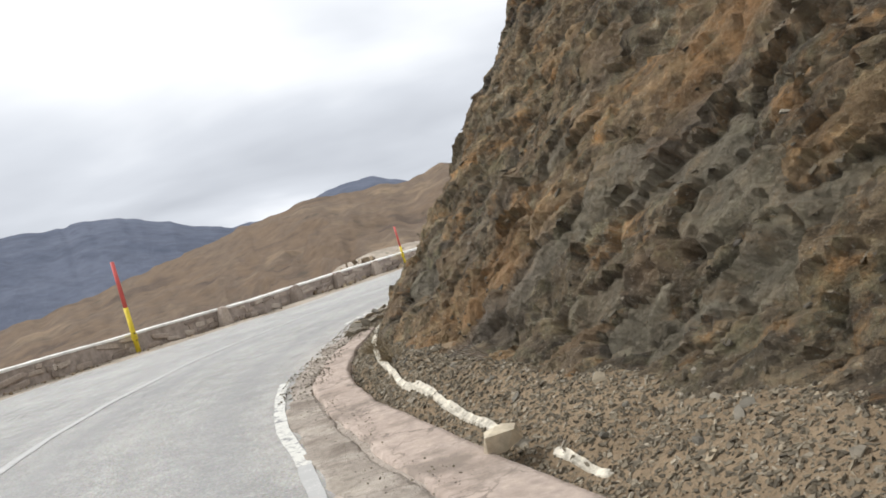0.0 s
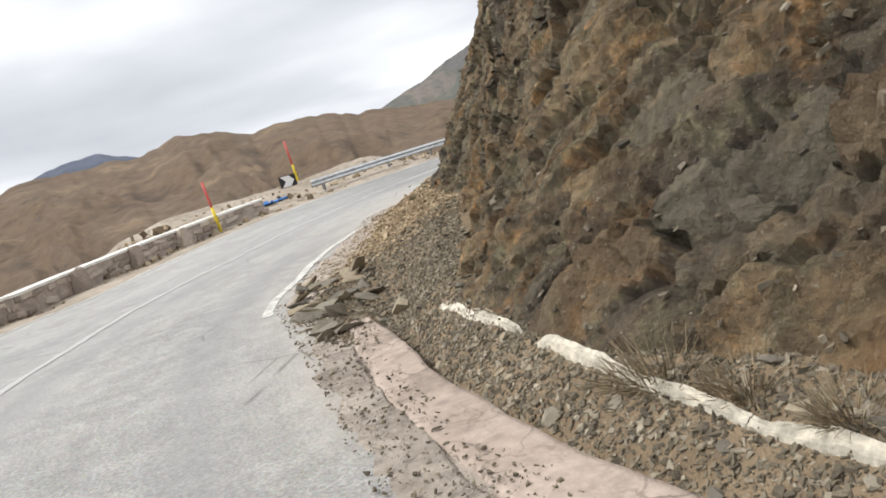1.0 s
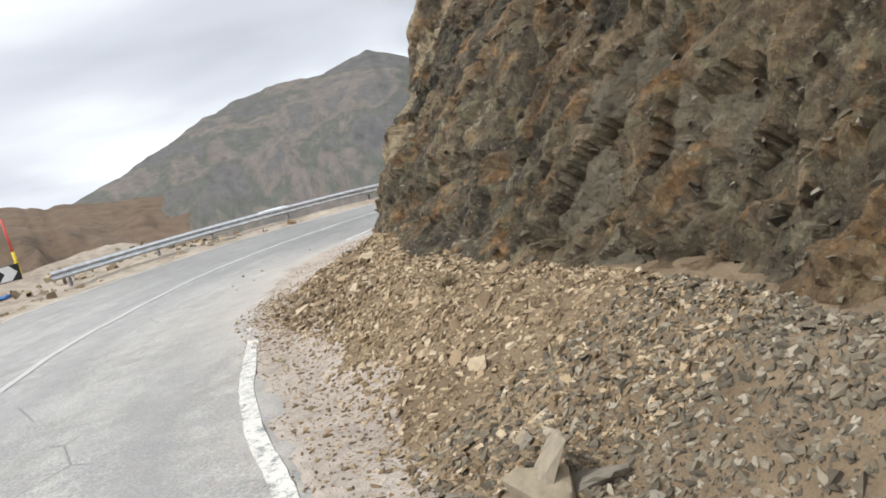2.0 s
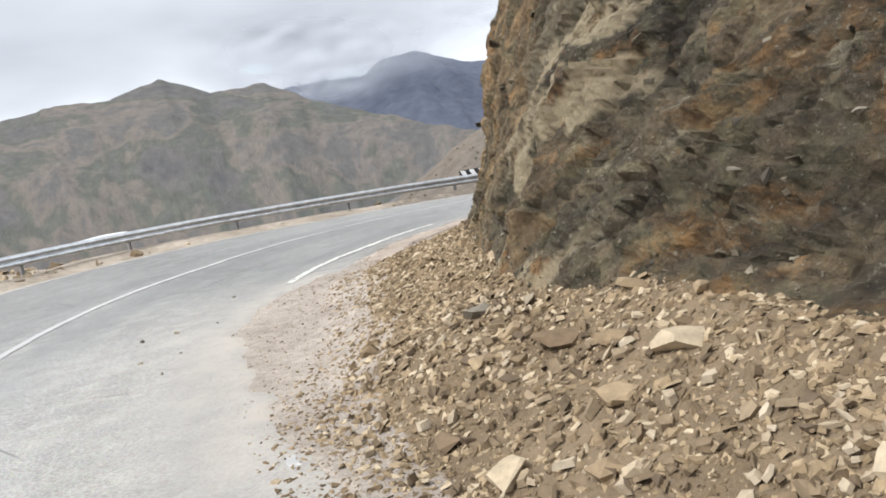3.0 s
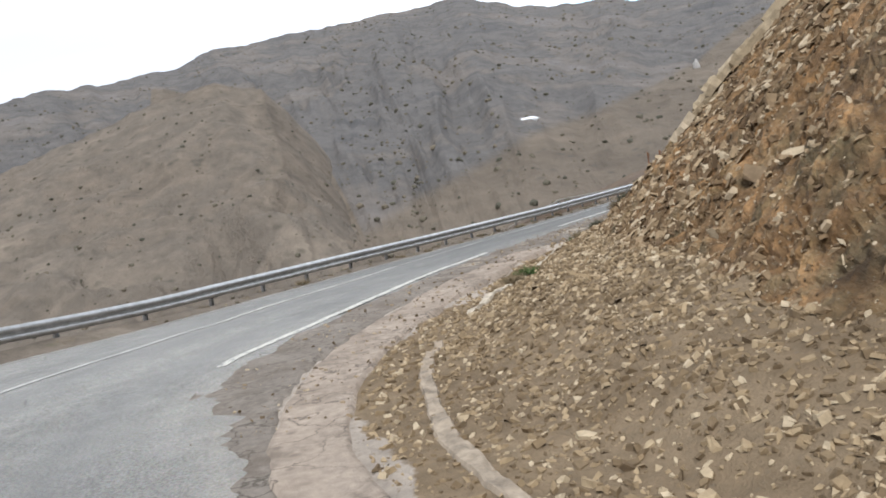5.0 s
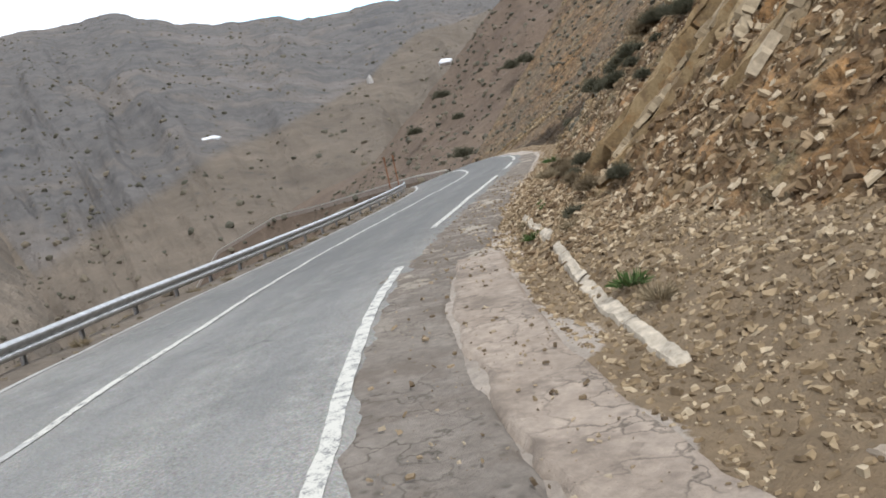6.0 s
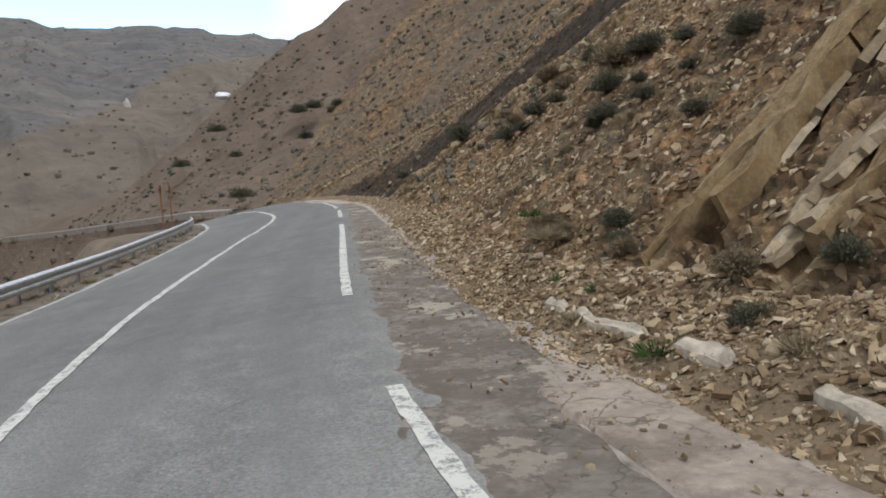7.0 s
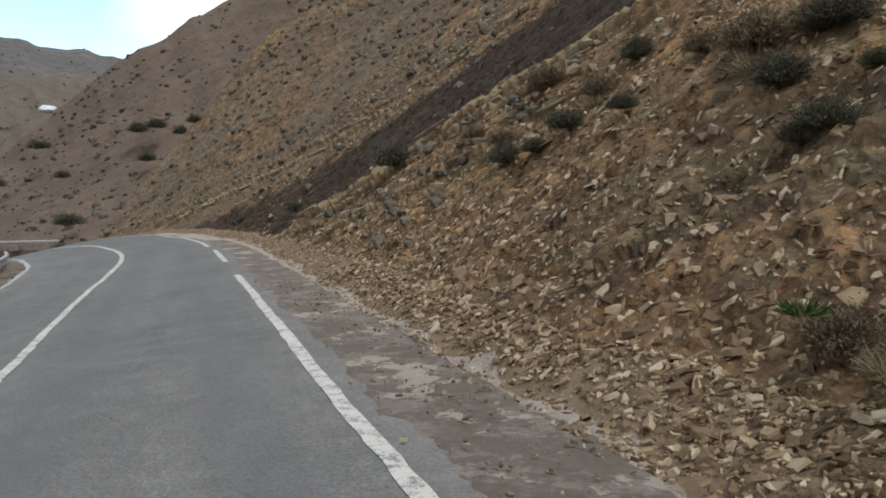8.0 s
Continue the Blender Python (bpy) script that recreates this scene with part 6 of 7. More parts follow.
# stone parapet with a white coping
def parapet(s0, s1):
    s = np.arange(s0, s1, 0.25)[:, None]
    lo = left_z(s) - 0.4
    hi = left_z(s) + 0.56 + 0.015 * fbm(s * 1.3, 0 * s, 0 * s, 3, 4)
    prof = [(0.0, lo), (0.02, hi), (-0.42, hi), (-0.46, lo)]
    p = np.stack([place(s, -rail_off(s) + d, z)[:, 0] for d, z in prof], 1)
    wall = tagged(sheet("parapet", p, MORTAR), "low rubble stone parapet along the outer edge", "parapet", kind="structure")
    s2 = np.arange(s0, s1, 0.25)[:, None]
    z2 = left_z(s2) + 0.56 + 0.015 * fbm(s2 * 1.3, 0 * s2, 0 * s2, 3, 4)
    u = [(0.05, 0.0), (0.055, 0.075), (0.0, 0.09), (-0.44, 0.09), (-0.49, 0.07), (-0.49, 0.0), (0.05, 0.0)]
    p = np.stack([place(s2, -rail_off(s2) + d, z2 + h)[:, 0] for d, h in u], 1)
    cap = sheet("coping", p, CAP_WHITE)
    cap.parent = wall
    cap["label"] = "whitewashed coping"
    meshes = []
    for i in range(8):
        bm = bmesh.new()
        box(bm, Matrix.Identity(4), 1, 1, 1, 0.14)
        for v in bm.verts:
            v.co += Vector(noise.noise_vector(v.co * 2 + Vector((i * 5.1, 0, 0)))) * 0.12
        me = bpy.data.meshes.new("stone")
        bm.to_mesh(me)
        bm.free()
        me.materials.append(WALL_STONE)
        meshes.append(me)
    count = 0
    for row, (zc, hh) in enumerate(((0.09, 0.19), (0.28, 0.17), (0.46, 0.16))):
        a = 28.0 + 0.2 * row
        while a < s1 - 0.3 and count < 295:
            w = rng.uniform(0.18, 0.60)
            if rng.uniform() < 0.3:
                a += w
                continue
            ob = new("stone", meshes[int(rng.integers(8))])
            ob.parent = wall
            c = place(a + w / 2, -rail_off(a + w / 2) + 0.0, left_z(a) + zc + rng.uniform(-0.02, 0.02))
            scl = float(np.linalg.norm(place(a + w, -rail_off(a + w), 0) - place(a, -rail_off(a), 0)))
            tang = place(a + w, -rail_off(a + w), 0) - place(a, -rail_off(a), 0)
            ob.matrix_basis = Matrix.Translation(Vector(c)) @ Matrix.Rotation(math.atan2(tang[1], tang[0]), 4, "Z") @ Matrix.Rotation(rng.uniform(-0.22, 0.22), 4, "Y") @ Matrix.Diagonal((scl * rng.uniform(0.6, 0.95), rng.uniform(0.07, 0.16), hh * rng.uniform(0.65, 1.1), 1))
            a += w
            count += 1
    for a in (35.6, 39.4, 41.1, 43.2):
        bm = bmesh.new()
        box(bm, Matrix.Identity(4), 0.55, 0.36, 0.80, 0.05)
        bmesh.ops.subdivide_edges(bm, edges=bm.edges[:], cuts=2)
        for v in bm.verts:
            v.co.x *= 1.0 - 0.55 * (v.co.z + 0.4)
            v.co.y *= 1.0 - 0.45 * (v.co.z + 0.4)
            v.co += Vector(noise.noise_vector(v.co * 4 + Vector((a, 0, 0)))) * 0.07
        ob = part("pier", bm, WALL_STONE, wall, "rough tapering stone pier")
        c = place(a, -rail_off(a) + 0.20, left_z(a) + 0.26)
        ob.matrix_basis = Matrix.Translation(Vector(c)) @ Matrix.Rotation(heading(a), 4, "Z")
    return wall


parapet(6, 46.4)


# snow poles
def snow_pole(p, tall, lean_deg, label, low=0.95, thick=1.0):
    top = tagged(new("snow_pole"), label, "snow pole", "snow poles along the outer edge")
    bm = bmesh.new()
    tube(bm, (0, 0, -0.3), (0, 0, low), 0.062 * thick, 0.058 * thick, 14)
    part("lower_tube", bm, POLE_YELLOW, top, "yellow lower tube", True)
    bm = bmesh.new()
    tube(bm, (0, 0, low), (0, 0, tall), 0.050 * thick, 0.046 * thick, 14)
    part("upper_tube", bm, POLE_RED, top, "faded red upper tube", True)
    bm = bmesh.new()
    tube(bm, (0, 0, 0.42), (0, 0, 0.60), 0.075 * thick, 0.075 * thick, 14)
    part("collar", bm, POLE_YELLOW, top, "yellow collar")
    for z in (0.40, 0.50, 0.62):
        bm = bmesh.new()
        box(bm, Matrix.Translation((0.05, -0.05, z)), 0.07, 0.05, 0.03, 0.005)
        part("clamp", bm, BLACK, top, "black clamp")
    top.matrix_world = Matrix.Translation(Vector(p)) @ Matrix.Rotation(radians(lean_deg), 4, "Y")
    return top


snow_pole(place(33.1, -rail_off(33.1) + 0.32, left_z(33.1)), 3.05, -2, "tall red and yellow snow pole beside the parapet", 1.5, 1.35)
snow_pole(place(44.6, -rail_off(44.6) + 0.3, left_z(44.6)), 1.95, -3, "red and yellow snow pole near the parapet's end")


def chevron_sign(p, yaw, wide, high, marks, label, legs):
    top = tagged(new("chevron_sign"), label, "road sign")
    bm = bmesh.new()
    box(bm, Matrix.Identity(4), wide, 0.03, high, 0.006)
    part("panel", bm, BLACK, top, "black panel")
    for k in range(marks):
        bm = bmesh.new()
        cx = (k + 0.5) / marks * wide - wide / 2
        w, h, a = wide / marks * 0.5, high * 0.46, wide / marks * 0.28
        pts = [(-w / 2 - a / 2, h), (w / 2 - a / 2, h), (w / 2 + a / 2, 0), (w / 2 - a / 2, -h), (-w / 2 - a / 2, -h), (-w / 2 + a / 2, 0)]
        vs = [bm.verts.new((cx + x, -0.018, z)) for x, z in pts]
        ve = [bm.verts.new((cx + x, -0.024, z)) for x, z in pts]
        bm.faces.new((ve[0], ve[1], ve[2], ve[5]))
        bm.faces.new((ve[5], ve[2], ve[3], ve[4]))
        for i in range(6):
            bm.faces.new((vs[i], vs[(i + 1) % 6], ve[(i + 1) % 6], ve[i]))
        part("chevron", bm, SIGN_WHITE, top, "white chevron")
    for x in legs:
        bm = bmesh.new()
        tube(bm, (x, 0.03, -high / 2 - 0.9), (x, 0.03, high / 2 - 0.05), 0.025, 0.025, 8)
        part("leg", bm, GALV, top)
    top.matrix_world = Matrix.Translation(Vector(p)) @ Matrix.Rotation(yaw, 4, "Z")
    return top


snow_pole((2.25, 49.7, 0.75), 2.15, -2, "red and yellow snow pole beside a chevron sign")
chevron_sign((1.60, 48.3, 1.02), radians(-8), 0.80, 0.55, 1, "small black chevron sign with a white arrow", (0.0,))
chevron_sign((23.65, 42.65, 0.36), radians(-64), 1.05, 0.44, 3, "black and white striped chevron board behind the guardrail", (-0.35, 0.35))

# crumpled blue sheet on the verge
bm = bmesh.new()
bmesh.ops.create_grid(bm, x_segments=26, y_segments=12, size=0.5)
for v in bm.verts:
    f = Vector(noise.noise_vector(v.co * 4.5))
    v.co += Vector((f.x * 0.12, f.y * 0.12, abs(f.z) * 0.35 + 0.02))
ob = bm_object("plastic_sheet", bm, BLUE_TARP)
bmod = ob.modifiers.new("thick", "SOLIDIFY")
bmod.thickness = 0.006
tagged(ob, "crumpled blue plastic sheet dumped on the verge", "plastic sheet").matrix_world = Matrix.Translation((0.4, 46.1, 0.32)) @ Matrix.Rotation(0.7, 4, "Z") @ Matrix.Diagonal((1.6, 0.8, 0.8, 1))


# plants
def tussock(name, mat, blades, reach, width, upright, seed, core=None):
    r = np.random.default_rng(seed)
    v, f = [], []
    for _ in range(blades):
        a, el = r.uniform(0, 6.28), math.asin(r.uniform(upright, 1.0))
        b = np.array([math.cos(a) * 0.18, math.sin(a) * 0.18, 0.0]) * r.uniform(0.2, 1.3)
        dr = np.array([math.cos(a) * math.cos(el), math.sin(a) * math.cos(el), math.sin(el)])
        ln = reach * r.uniform(0.55, 1.0)
        sd = np.cross(dr, r.normal(size=3))
        sd = sd / np.linalg.norm(sd) * width
        bend = np.array([0, 0, -0.16 * reach * r.uniform(0, 1)])
        m = b + dr * ln * r.uniform(0.4, 0.6)
        t = b + dr * ln + bend
        k = len(v)
        v += [b + sd * 0.6, b - sd * 0.6, m - sd, m + sd, t]
        f += [[k, k + 1, k + 2, k + 3], [k + 3, k + 2, k + 4]]
    return mesh_from(name, np.array(v), f, mat)


def shrub_mesh(seed, mat):
    """A fuzzy cushion: thin twigs fanning out of one root, each with small leaves near its tip."""
    r = np.random.default_rng(seed)
    v, f = [], []
    for _ in range(900):
        d = r.normal(size=3)
        d[2] = abs(d[2]) * 0.9 + 0.12
        d /= np.linalg.norm(d)
        lump = 0.40 + 0.13 * noise.noise(Vector(d * 2.1 + seed)) + 0.05 * noise.noise(Vector(d * 6 + seed))
        tip = d * lump * r.uniform(0.62, 1.06) * np.array([1, 1, 0.85])
        root = d * 0.05 + r.normal(size=3) * 0.02
        side = np.cross(d, r.normal(size=3))
        side /= np.linalg.norm(side) + 1e-6
        k = len(v)
        v += [root - side * 0.004, root + side * 0.004, tip]
        f += [[k, k + 1, k + 2]]
        for _ in range(4):
            c = root + (tip - root) * r.uniform(0.55, 1.0) + r.normal(size=3) * 0.012
            a = d + r.normal(size=3) * 0.55
            a /= np.linalg.norm(a)
            b = np.cross(a, r.normal(size=3))
            b /= np.linalg.norm(b) + 1e-6
            ln, w = r.uniform(0.025, 0.055), r.uniform(0.004, 0.009)
            k = len(v)
            v += [c - b * w, c + b * w, c + a * ln]
            f += [[k, k + 1, k + 2]]
    return mesh_from("shrub", np.array(v), f, mat)


SHRUBS = [shrub_mesh(3 + i, SHRUB) for i in range(4)]
DRY_SHRUBS = [shrub_mesh(13 + i, DRY_SHRUB) for i in range(3)]
DRY = [tussock("grass_tuft", DRY_GRASS, 420, 0.45, 0.0045, 0.3, 5 + i) for i in range(3)]
WEEDS = [tussock("weed", GREEN_TUFT, 160, 0.3, 0.012, 0.15, 9)]


def on_slope(x, y):
    """The built slope's height over a point of the plan."""
    g = ROCKS["hillside_slope"][2]
    d = (g[..., 0] - x) ** 2 + (g[..., 1] - y) ** 2
    return float(np.sort(g[..., 2][d < max(0.02, d.min() * 4)])[-1])


def plant(name, label, category, group, meshes, p, size):
    ob = new(name, meshes[int(rng.integers(len(meshes)))])
    sink = 0.03 * size if name == "shrub" else 0.0
    ob.matrix_world = Matrix.Translation(Vector(p) - Vector((0, 0, sink))) @ Matrix.Rotation(rng.uniform(0, 6.28), 4, "Z") @ Matrix.Diagonal((size * rng.uniform(0.9, 1.2), size, size * rng.uniform(0.95, 1.2), 1))
    return tagged(ob, label, category, group)


FAR_SCRUB = stone_mat("far_scrub", [(0.0, (0.088, 0.086, 0.066)), (0.5, (0.13, 0.118, 0.09)), (1.0, (0.18, 0.152, 0.115))], "island", 0.1)
G_SHRUB = "grey-green shrubs on the slope"
for x, y, z, k in ((26.56, 20.73, 2.55, 0.85), (26.14, 21.89, 2.05, 0.66), (26.0, 20.3, 3.22, 0.95), (28.64, 18.61, 2.48, 0.62), (29.75, 17.48, 2.43, 0.80), (25.71, 21.4, 2.63, 0.45), (26.36, 21.75, 2.0, 0.55), (24.57, 22.28, 2.77, 0.5),
                   (24.15, 23.5, 2.2, 0.5), (25.33, 22.25, 2.3, 0.55), (23.75, 22.44, 3.18, 0.8), (24.62, 25.1, 0.8, 0.6), (24.35, 25.65, 0.58, 0.42), (28.86, 16.15, 3.88, 0.9), (43.1, 5.2, 1.15, 1.0), (25.0, 21.2, 3.4, 0.55), (22.3, 28.0, 0.42, 0.5), (21.7, 27.6, 1.0, 0.55)):
    plant("shrub", "rounded grey-green shrub growing on the stony slope", "shrub", G_SHRUB, SHRUBS, (x, y, on_slope(x, y)), k * 1.1)
for x, y, z, k in ((26.85, 19.5, 3.15, 1.25), (30.98, 14.23, 3.58, 1.0), (29.43, 16.54, 3.25, 0.9), (26.08, 24.13, 0.58, 0.75), (25.67, 24.53, 0.55, 0.6), (26.2, 20.06, 3.2, 0.9), (27.6, 18.4, 3.0, 0.7), (31.6, 15.2, 2.6, 0.8), (32.8, 13.6, 2.9, 0.8), (24.2, 25.9, 0.5, 0.5), (22.6, 27.3, 0.7, 0.6)):
    plant("shrub", "dry straw-brown cushion shrub on the stony slope", "shrub", G_SHRUB, DRY_SHRUBS, (x, y, on_slope(x, y)), k * 1.1)
for x, y, z, k in ((35.88, 11.31, 1.95, 1.55), (31.07, 16.52, 2.1, 1.05), (30.4, 17.0, 2.15, 0.7), (61.5, -11.5, 6.2, 1.6)):
    plant("shrub", "larger dark green shrub among the rock beds", "shrub", G_SHRUB, SHRUBS, (x, y, on_slope(x, y)), k)
for x, y, z, k in ((97.3, -44.1, 9.2, 3.6), (94.5, -44.0, 9.5, 3.4), (113.9, -44.6, 8.0, 3.6), (91.0, -38.5, 5.5, 3.0), (97.8, -33.4, 3.9, 2.6), (116.3, -39.9, 3.4, 3.6), (84.2, -21.7, -0.5, 3.0), (88, -40.5, 8.3, 2.6)):
    plant("shrub", "dark green bush on the far spur", "shrub", "dark bushes on the far spur", SHRUBS, (x, y, z), k)
for x, y, z, k in ((26.8, 19.9, 2.9, 0.9), (29.35, 17.0, 2.9, 0.7), (39.2, 10.0, 0.62, 0.9), (31.1, 14.0, 3.55, 0.7), (25.8, 24.9, 0.58, 0.6), (25.5, 25.2, 0.6, 0.55), (*place(21.55, 1.55, 0.12), 0.85), (*place(21.0, 1.62, 0.12), 0.6), (*place(20.4, 1.6, 0.12), 0.55), (*place(33.3, 2.1, 0.5), 0.4), (21.8, 28.6, 0.22, 0.5), (24.2, 27.2, 0.02, 0.4), (18.3, 31.4, 0.12, 0.45)):
    plant("grass_tuft", "dry straw-coloured grass tuft among the stones", "grass", "dry grass tufts", DRY, (x, y, z), k)
for x, y, z, k in ((26.3, 24.2, 0.82, 0.5), (24.2, 26.6, 0.22, 0.5), (25.0, 25.9, 0.2, 0.4), (23.0, 28.2, 0.02, 0.6), (19.0, 30.9, 0.1, 0.6), (0.85, 22.9, 0.5, 0.45)):
    plant("weed", "small green weed between the stones", "weed", "green weeds", WEEDS, (x, y, z), k)
# tufts and stones along the outer verge
for a in np.arange(47, 100, 1.15):
    o = -rail_off(a) + rng.uniform(-0.35, 0.45)
    plant("grass_tuft", "small dry tuft under the guardrail", "grass", "verge tufts", DRY, place(a, o, left_z(a) - 0.04), rng.uniform(0.25, 0.55))


def verge_points(n, s0, s1, lo, hi):
    s = rng.uniform(s0, s1, n)
    o = -(rail_off(s) + rng.uniform(lo, hi, n))
    d = -o - rail_off(s)
    m = np.interp(s, [40, 45, 51, 56], [0, 1, 1, 0])
    return place(s, o, left_z(s) - 0.02 + m * 0.75 * np.clip(d / 5.0, 0, 1) - (1 - m) * np.clip(d - 0.3, 0, 9) * 0.35), np.tile([[0, 0, 1.0]], (n, 1))


p, q = verge_points(1600, 40, 60, -0.7, 5.0)
chips("verge_stones", "pale loose stones on the outer verge", p, q, sized(len(p), 0.05, 0.42, 3.5), CHIPS_OCHRE, 0.5)
p, q = verge_points(1500, 58, 104, -0.6, 1.4)
chips("verge_stones", "loose stones beneath the guardrail", p, q, sized(len(p), 0.03, 0.16), STONE_CHIPS, 0.5)
p, q = verge_points(900, 20, 46, -0.75, -0.05)
chips("verge_stones", "grit and stones along the parapet's foot", p, q, sized(len(p), 0.02, 0.12), CHIPS_OCHRE, 0.5)


def clumps(name, label, pts, sizes, mat):
    """Small far bushes, joined: jittered low domes."""
    n = len(pts)
    bm = bmesh.new()
    bmesh.ops.create_icosphere(bm, subdivisions=1, radius=0.5)
    base = np.array([v.co[:] for v in bm.verts])
    tri = np.array([[v.index for v in f.verts] for f in bm.faces])
    bm.free()
    jit = rng.uniform(0.6, 1.25, (n, len(base), 1))
    v = pts[:, None] + base[None] * jit * sizes[:, None, None] * np.array([1, 1, 0.8]) + np.array([0, 0, 0.12]) * sizes[:, None, None]
    f = (tri[None] + np.arange(n)[:, None, None] * len(base)).reshape(-1, 3)
    return tagged(new(name, mesh_from(name, v, f, mat)), label, "scrub", kind="stuff")


def hill_points(name, n, rows, cols):
    g = HILLS[name]
    i, j = rng.integers(int(g.shape[0] * cols[0]), int(g.shape[0] * cols[1]) - 1, n), rng.integers(int(g.shape[1] * rows[0]), int(g.shape[1] * rows[1]) - 1, n)
    a, b = rng.uniform(0, 1, (n, 1)), rng.uniform(0, 1, (n, 1))
    return (g[i, j] * (1 - a) + g[i + 1, j] * a) * (1 - b) + (g[i, j + 1] * (1 - a) + g[i + 1, j + 1] * a) * b


p = hill_points("tan_ridge", 1500, (0.03, 0.98), (0.02, 0.95))
clumps("hillside_scrub", "small dark shrubs dotting the tan ridge", p, sized(len(p), 0.4, 1.4, 3.0), FAR_SCRUB)
p = hill_points("scrub_hill", 3200, (0.03, 0.98), (0.02, 0.45))
clumps("hillside_scrub", "small dark shrubs dotting the brown hillside", p, sized(len(p), 0.5, 1.7, 3.0), FAR_SCRUB)
p = hill_points("scrub_hill", 2600, (0.05, 1.0), (0.40, 0.80))
clumps("hillside_scrub", "dark shrubs on the tall valley side", p, sized(len(p), 0.7, 2.8, 3.4), FAR_SCRUB)
# scrub and stones on the bank below the outer edge
i, j = rng.integers(60, 175, 4200), rng.integers(6, 75, 4200)
pts = np.stack([gx[i, j], gy[i, j], gz[i, j]], -1) + np.c_[rng.uniform(-0.8, 0.8, (4200, 2)), np.zeros(4200)]
k = outd[i, j] > 3
clumps("bank_scrub", "dry scrub on the bank below the road", pts[k], sized(int(k.sum()), 0.2, 1.3, 2.0), FAR_SCRUB)
i, j = rng.integers(60, 175, 3000), rng.integers(6, 70, 3000)
pts = np.stack([gx[i, j], gy[i, j], gz[i, j]], -1) + np.c_[rng.uniform(-0.8, 0.8, (3000, 2)), np.zeros(3000)]
k = outd[i, j] > 3
chips("bank_stones", "loose stones on the bank below the road", pts[k], np.tile([[0, 0, 1.0]], (int(k.sum()), 1)), sized(int(k.sum()), 0.1, 0.9, 2.5), CHIPS_OCHRE, 0.5)
i, j = rng.integers(0, 150, 700), rng.integers(0, 39, 700)
clumps("bank_scrub", "small shrubs dotting the far bank", BANK[i, j] + rng.uniform(-0.3, 0.3, (700, 3)) * np.array([1, 1, 0]), sized(700, 0.25, 1.0, 2.0), FAR_SCRUB)
p = hill_points("end_spur", 3600, (0.02, 1.0), (0.05, 0.75))
clumps("spur_scrub", "low scrub dotting the far spur", p, sized(len(p), 0.25, 1.2, 2.5), FAR_SCRUB)
p, _ = face_points("hillside_slope", 3200, 82, 117, 0.6, 30.0, 0.9)
clumps("slope_scrub", "low scrub dotting the upper slope", p, sized(len(p), 0.12, 0.5, 2.2), FAR_SCRUB)
p, _ = face_points("hillside_slope", 220, 64, 86, 3.5, 12.0, 0.9)
clumps("slope_scrub", "dry cushions on the upper slope", p, sized(len(p), 0.15, 0.5, 2.0), DRY_GRASS)


# old snow and pale scars on the far side
def on_hill(name, x, y):
    g = HILLS[name].reshape(-1, 3)
    return (x, y, float(g[np.argmin((g[:, 0] - x) ** 2 + (g[:, 1] - y) ** 2), 2]))


def patch(name, label, p, sx, sz, yaw, mat, seed):
    bm = bmesh.new()
    bmesh.ops.create_icosphere(bm, subdivisions=3, radius=0.5)
    for v in bm.verts:
        v.co += Vector(noise.noise_vector(v.co * 3 + Vector((seed, 0, 0)))) * 0.22
    ob = bm_object(name, bm, mat, smooth=True)
    ob.matrix_world = Matrix.Translation(Vector(p)) @ Matrix.Rotation(yaw, 4, "Z") @ Matrix.Diagonal((sx, 2.5, sz, 1))
    return tagged(ob, label, "snow patch")


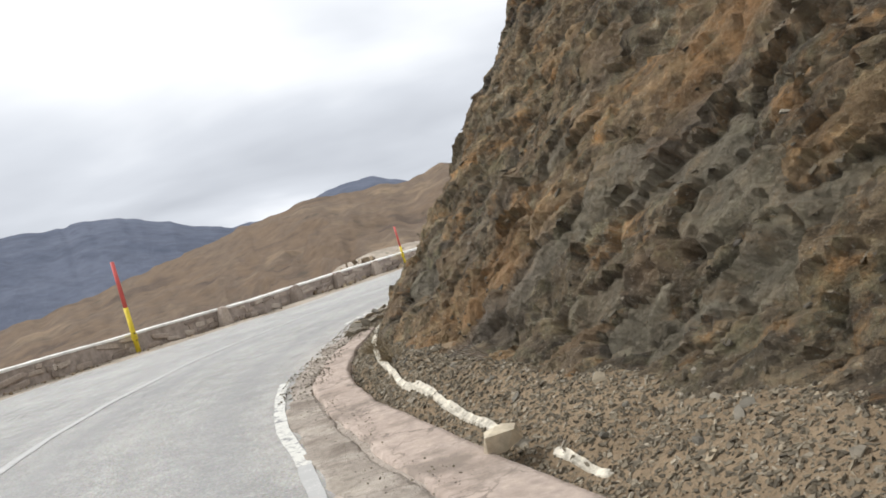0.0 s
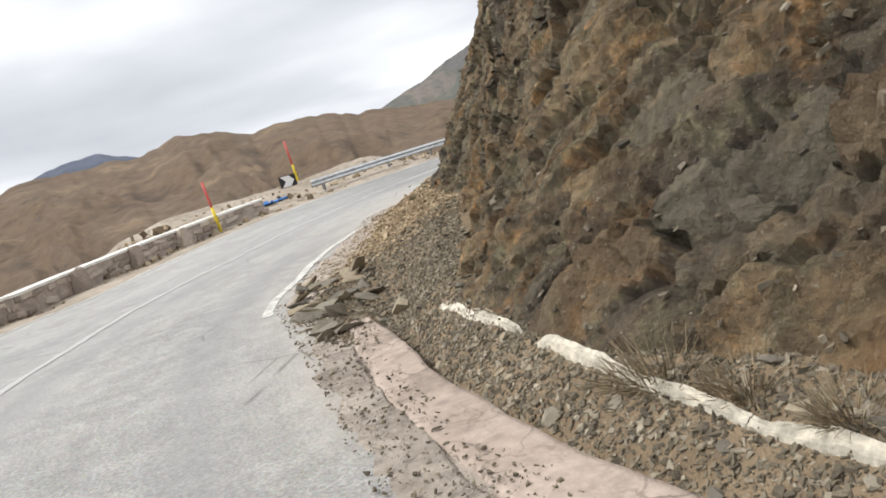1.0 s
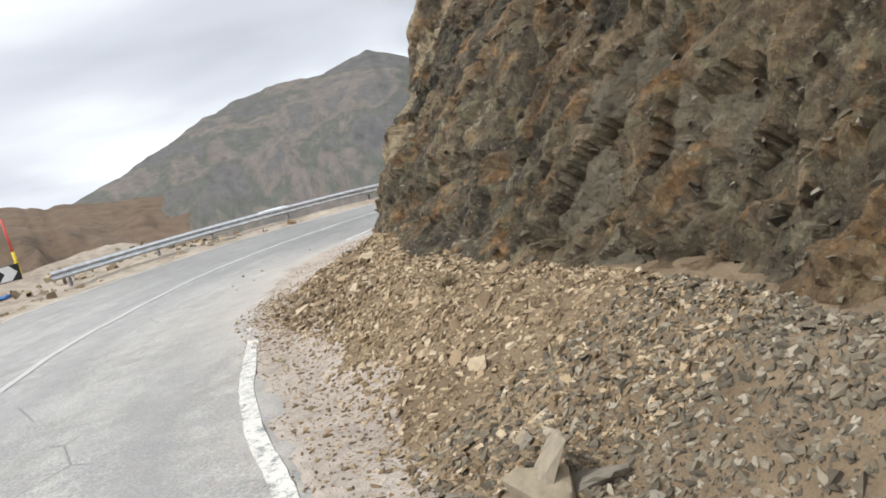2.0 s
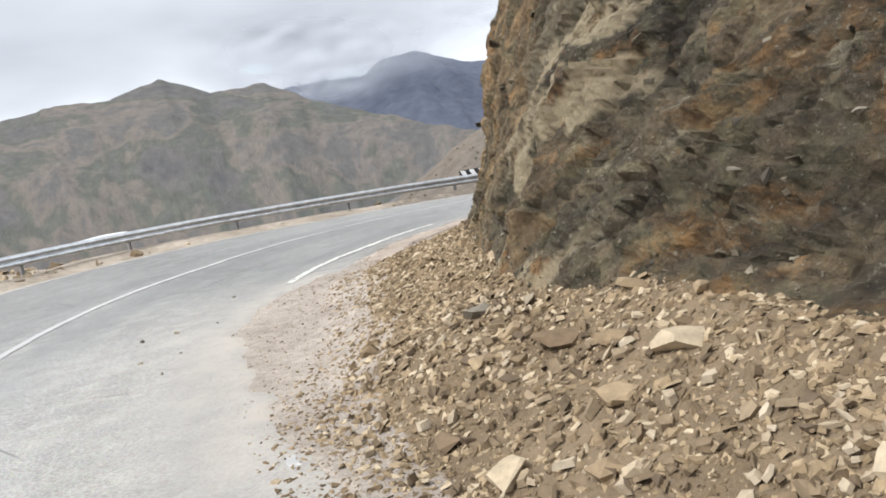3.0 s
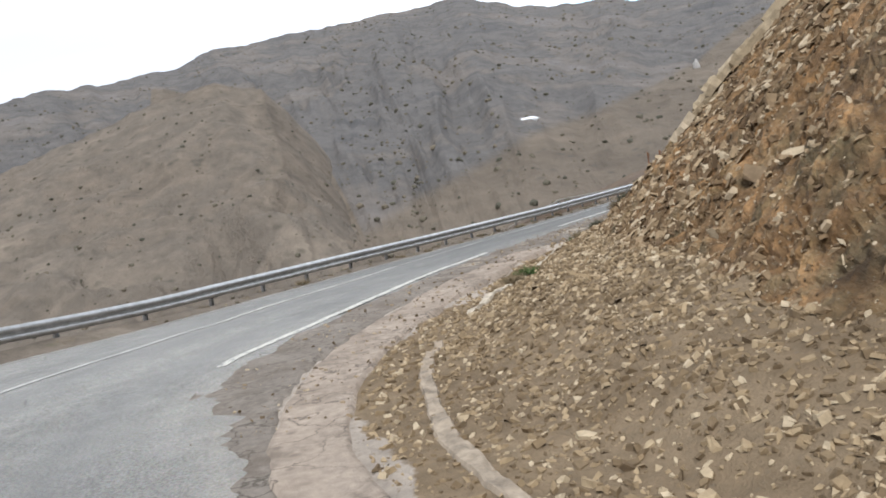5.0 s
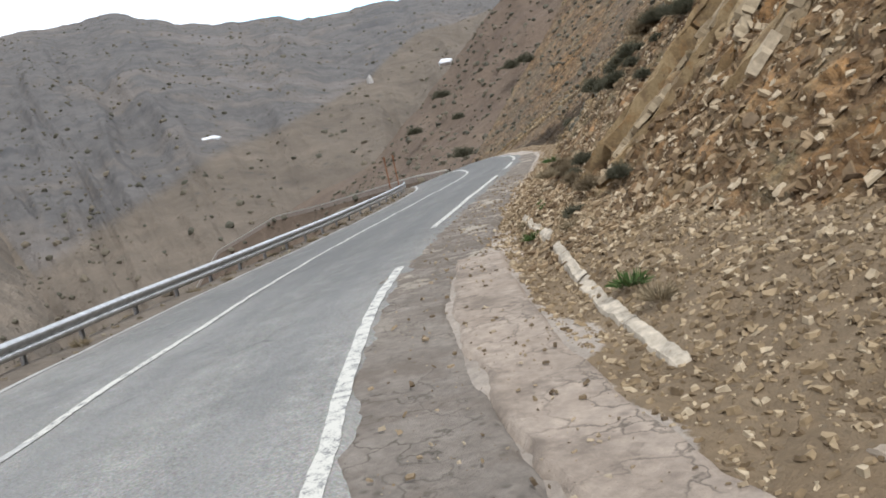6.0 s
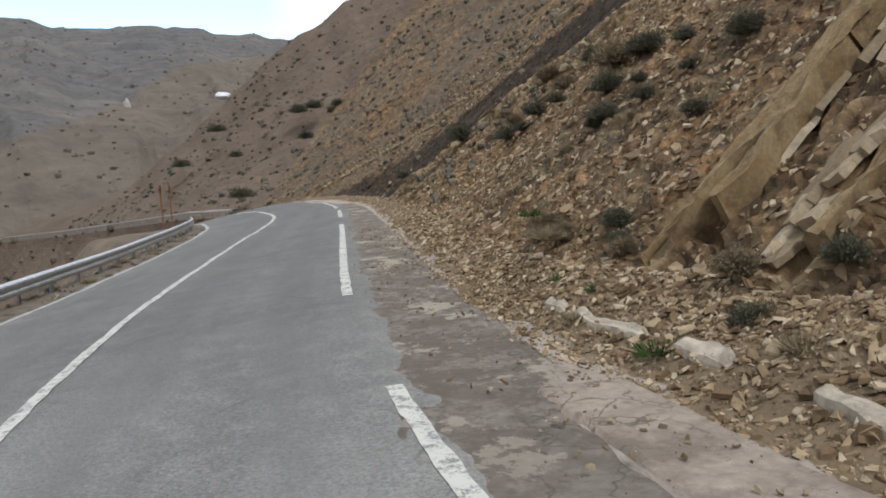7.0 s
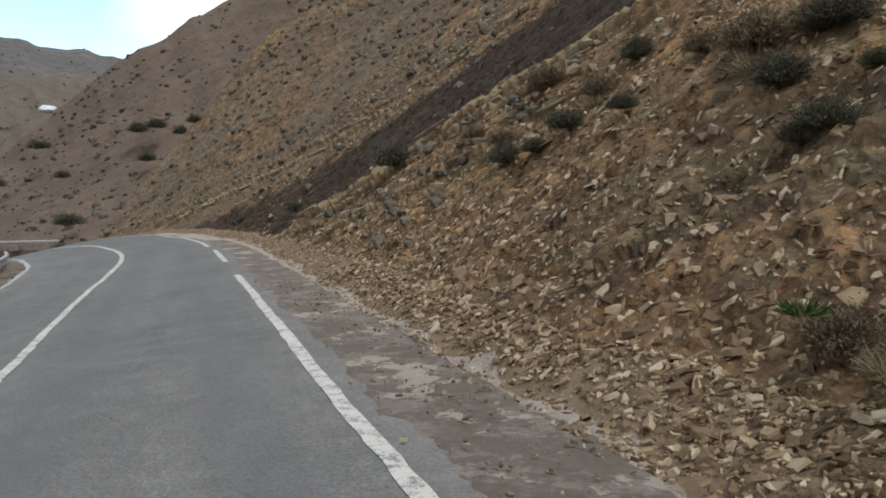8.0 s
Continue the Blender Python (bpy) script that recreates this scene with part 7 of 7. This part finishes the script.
patch("snow_patch", "small patch of old snow on the brown slope", on_hill("scrub_hill", 281, -78.5), 7.5, 2.0, radians(70), SNOW, 1)
patch("snow_patch", "bright snow patch on the spur's shoulder", (130.5, -60.5, 14.9), 2.6, 1.3, radians(50), SNOW, 5)
# a pale scar, added with the same helper as the snow
patch("snow_patch", "pale rock scar in a far gully", on_hill("scrub_hill", 338, -187), 3.0, 6.0, radians(60), plain_mat("pale_scar", (0.42, 0.40, 0.38), 0.8), 9)
bm = bmesh.new()
bmesh.ops.create_icosphere(bm, subdivisions=3, radius=0.5)
for v in bm.verts:
    v.co += Vector(noise.noise_vector(v.co * 3)) * 0.2
ob = bm_object("snow_patch", bm, SNOW, smooth=True)
ob.matrix_world = Matrix.Translation((11.3, 47.9, 0.72)) @ Matrix.Rotation(0.1, 4, "Z") @ Matrix.Diagonal((2.0, 0.6, 0.12, 1))
tagged(ob, "flat patch of old snow on the stony verge", "snow patch")


# rusty posts at the last bend
def sign_post(p, tall, yaw, label):
    top = tagged(new("sign_post"), label, "post", "posts at the last bend")
    bm = bmesh.new()
    box(bm, Matrix.Translation((0, 0, tall / 2 - 0.4)), 0.10, 0.10, tall + 0.8, 0.01)
    part("upright", bm, RUSTY, top)
    bm = bmesh.new()
    box(bm, Matrix.Translation((0, -0.07, tall - 0.25)), 0.75, 0.03, 0.35, 0.01)
    part("plate", bm, RUSTY, top, "rusty blank plate")
    top.matrix_world = Matrix.Translation(Vector(p)) @ Matrix.Rotation(yaw, 4, "Z")
    return top


sign_post((64.5, 2.2, -1.0), 2.4, radians(-35), "rusty brown post with a small plate")
sign_post((66.8, -0.2, -0.9), 2.3, radians(-35), "rusty brown post beside the bend")

# dead twigs at the foot of the face
top = tagged(new("dead_branch"), "dead grey branch lying at the foot of the rock", "branch")
top.location = (0.24, 8.6, 0.22)
for k in range(12):
    bm = bmesh.new()
    p0 = Vector((0, 0, 0.02))
    dr = Vector((-1 + rng.uniform(-0.5, 0.3), rng.uniform(-0.5, 0.6), rng.uniform(0.05, 0.6))).normalized()
    for seg in range(4):
        p1 = p0 + dr * rng.uniform(0.09, 0.17)
        tube(bm, p0, p1, 0.009 - seg * 0.0018, 0.0072 - seg * 0.0018, 5)
        dr = (dr + Vector(rng.normal(size=3) * 0.22)).normalized()
        p0 = p1
    part("twig", bm, TWIG, top)
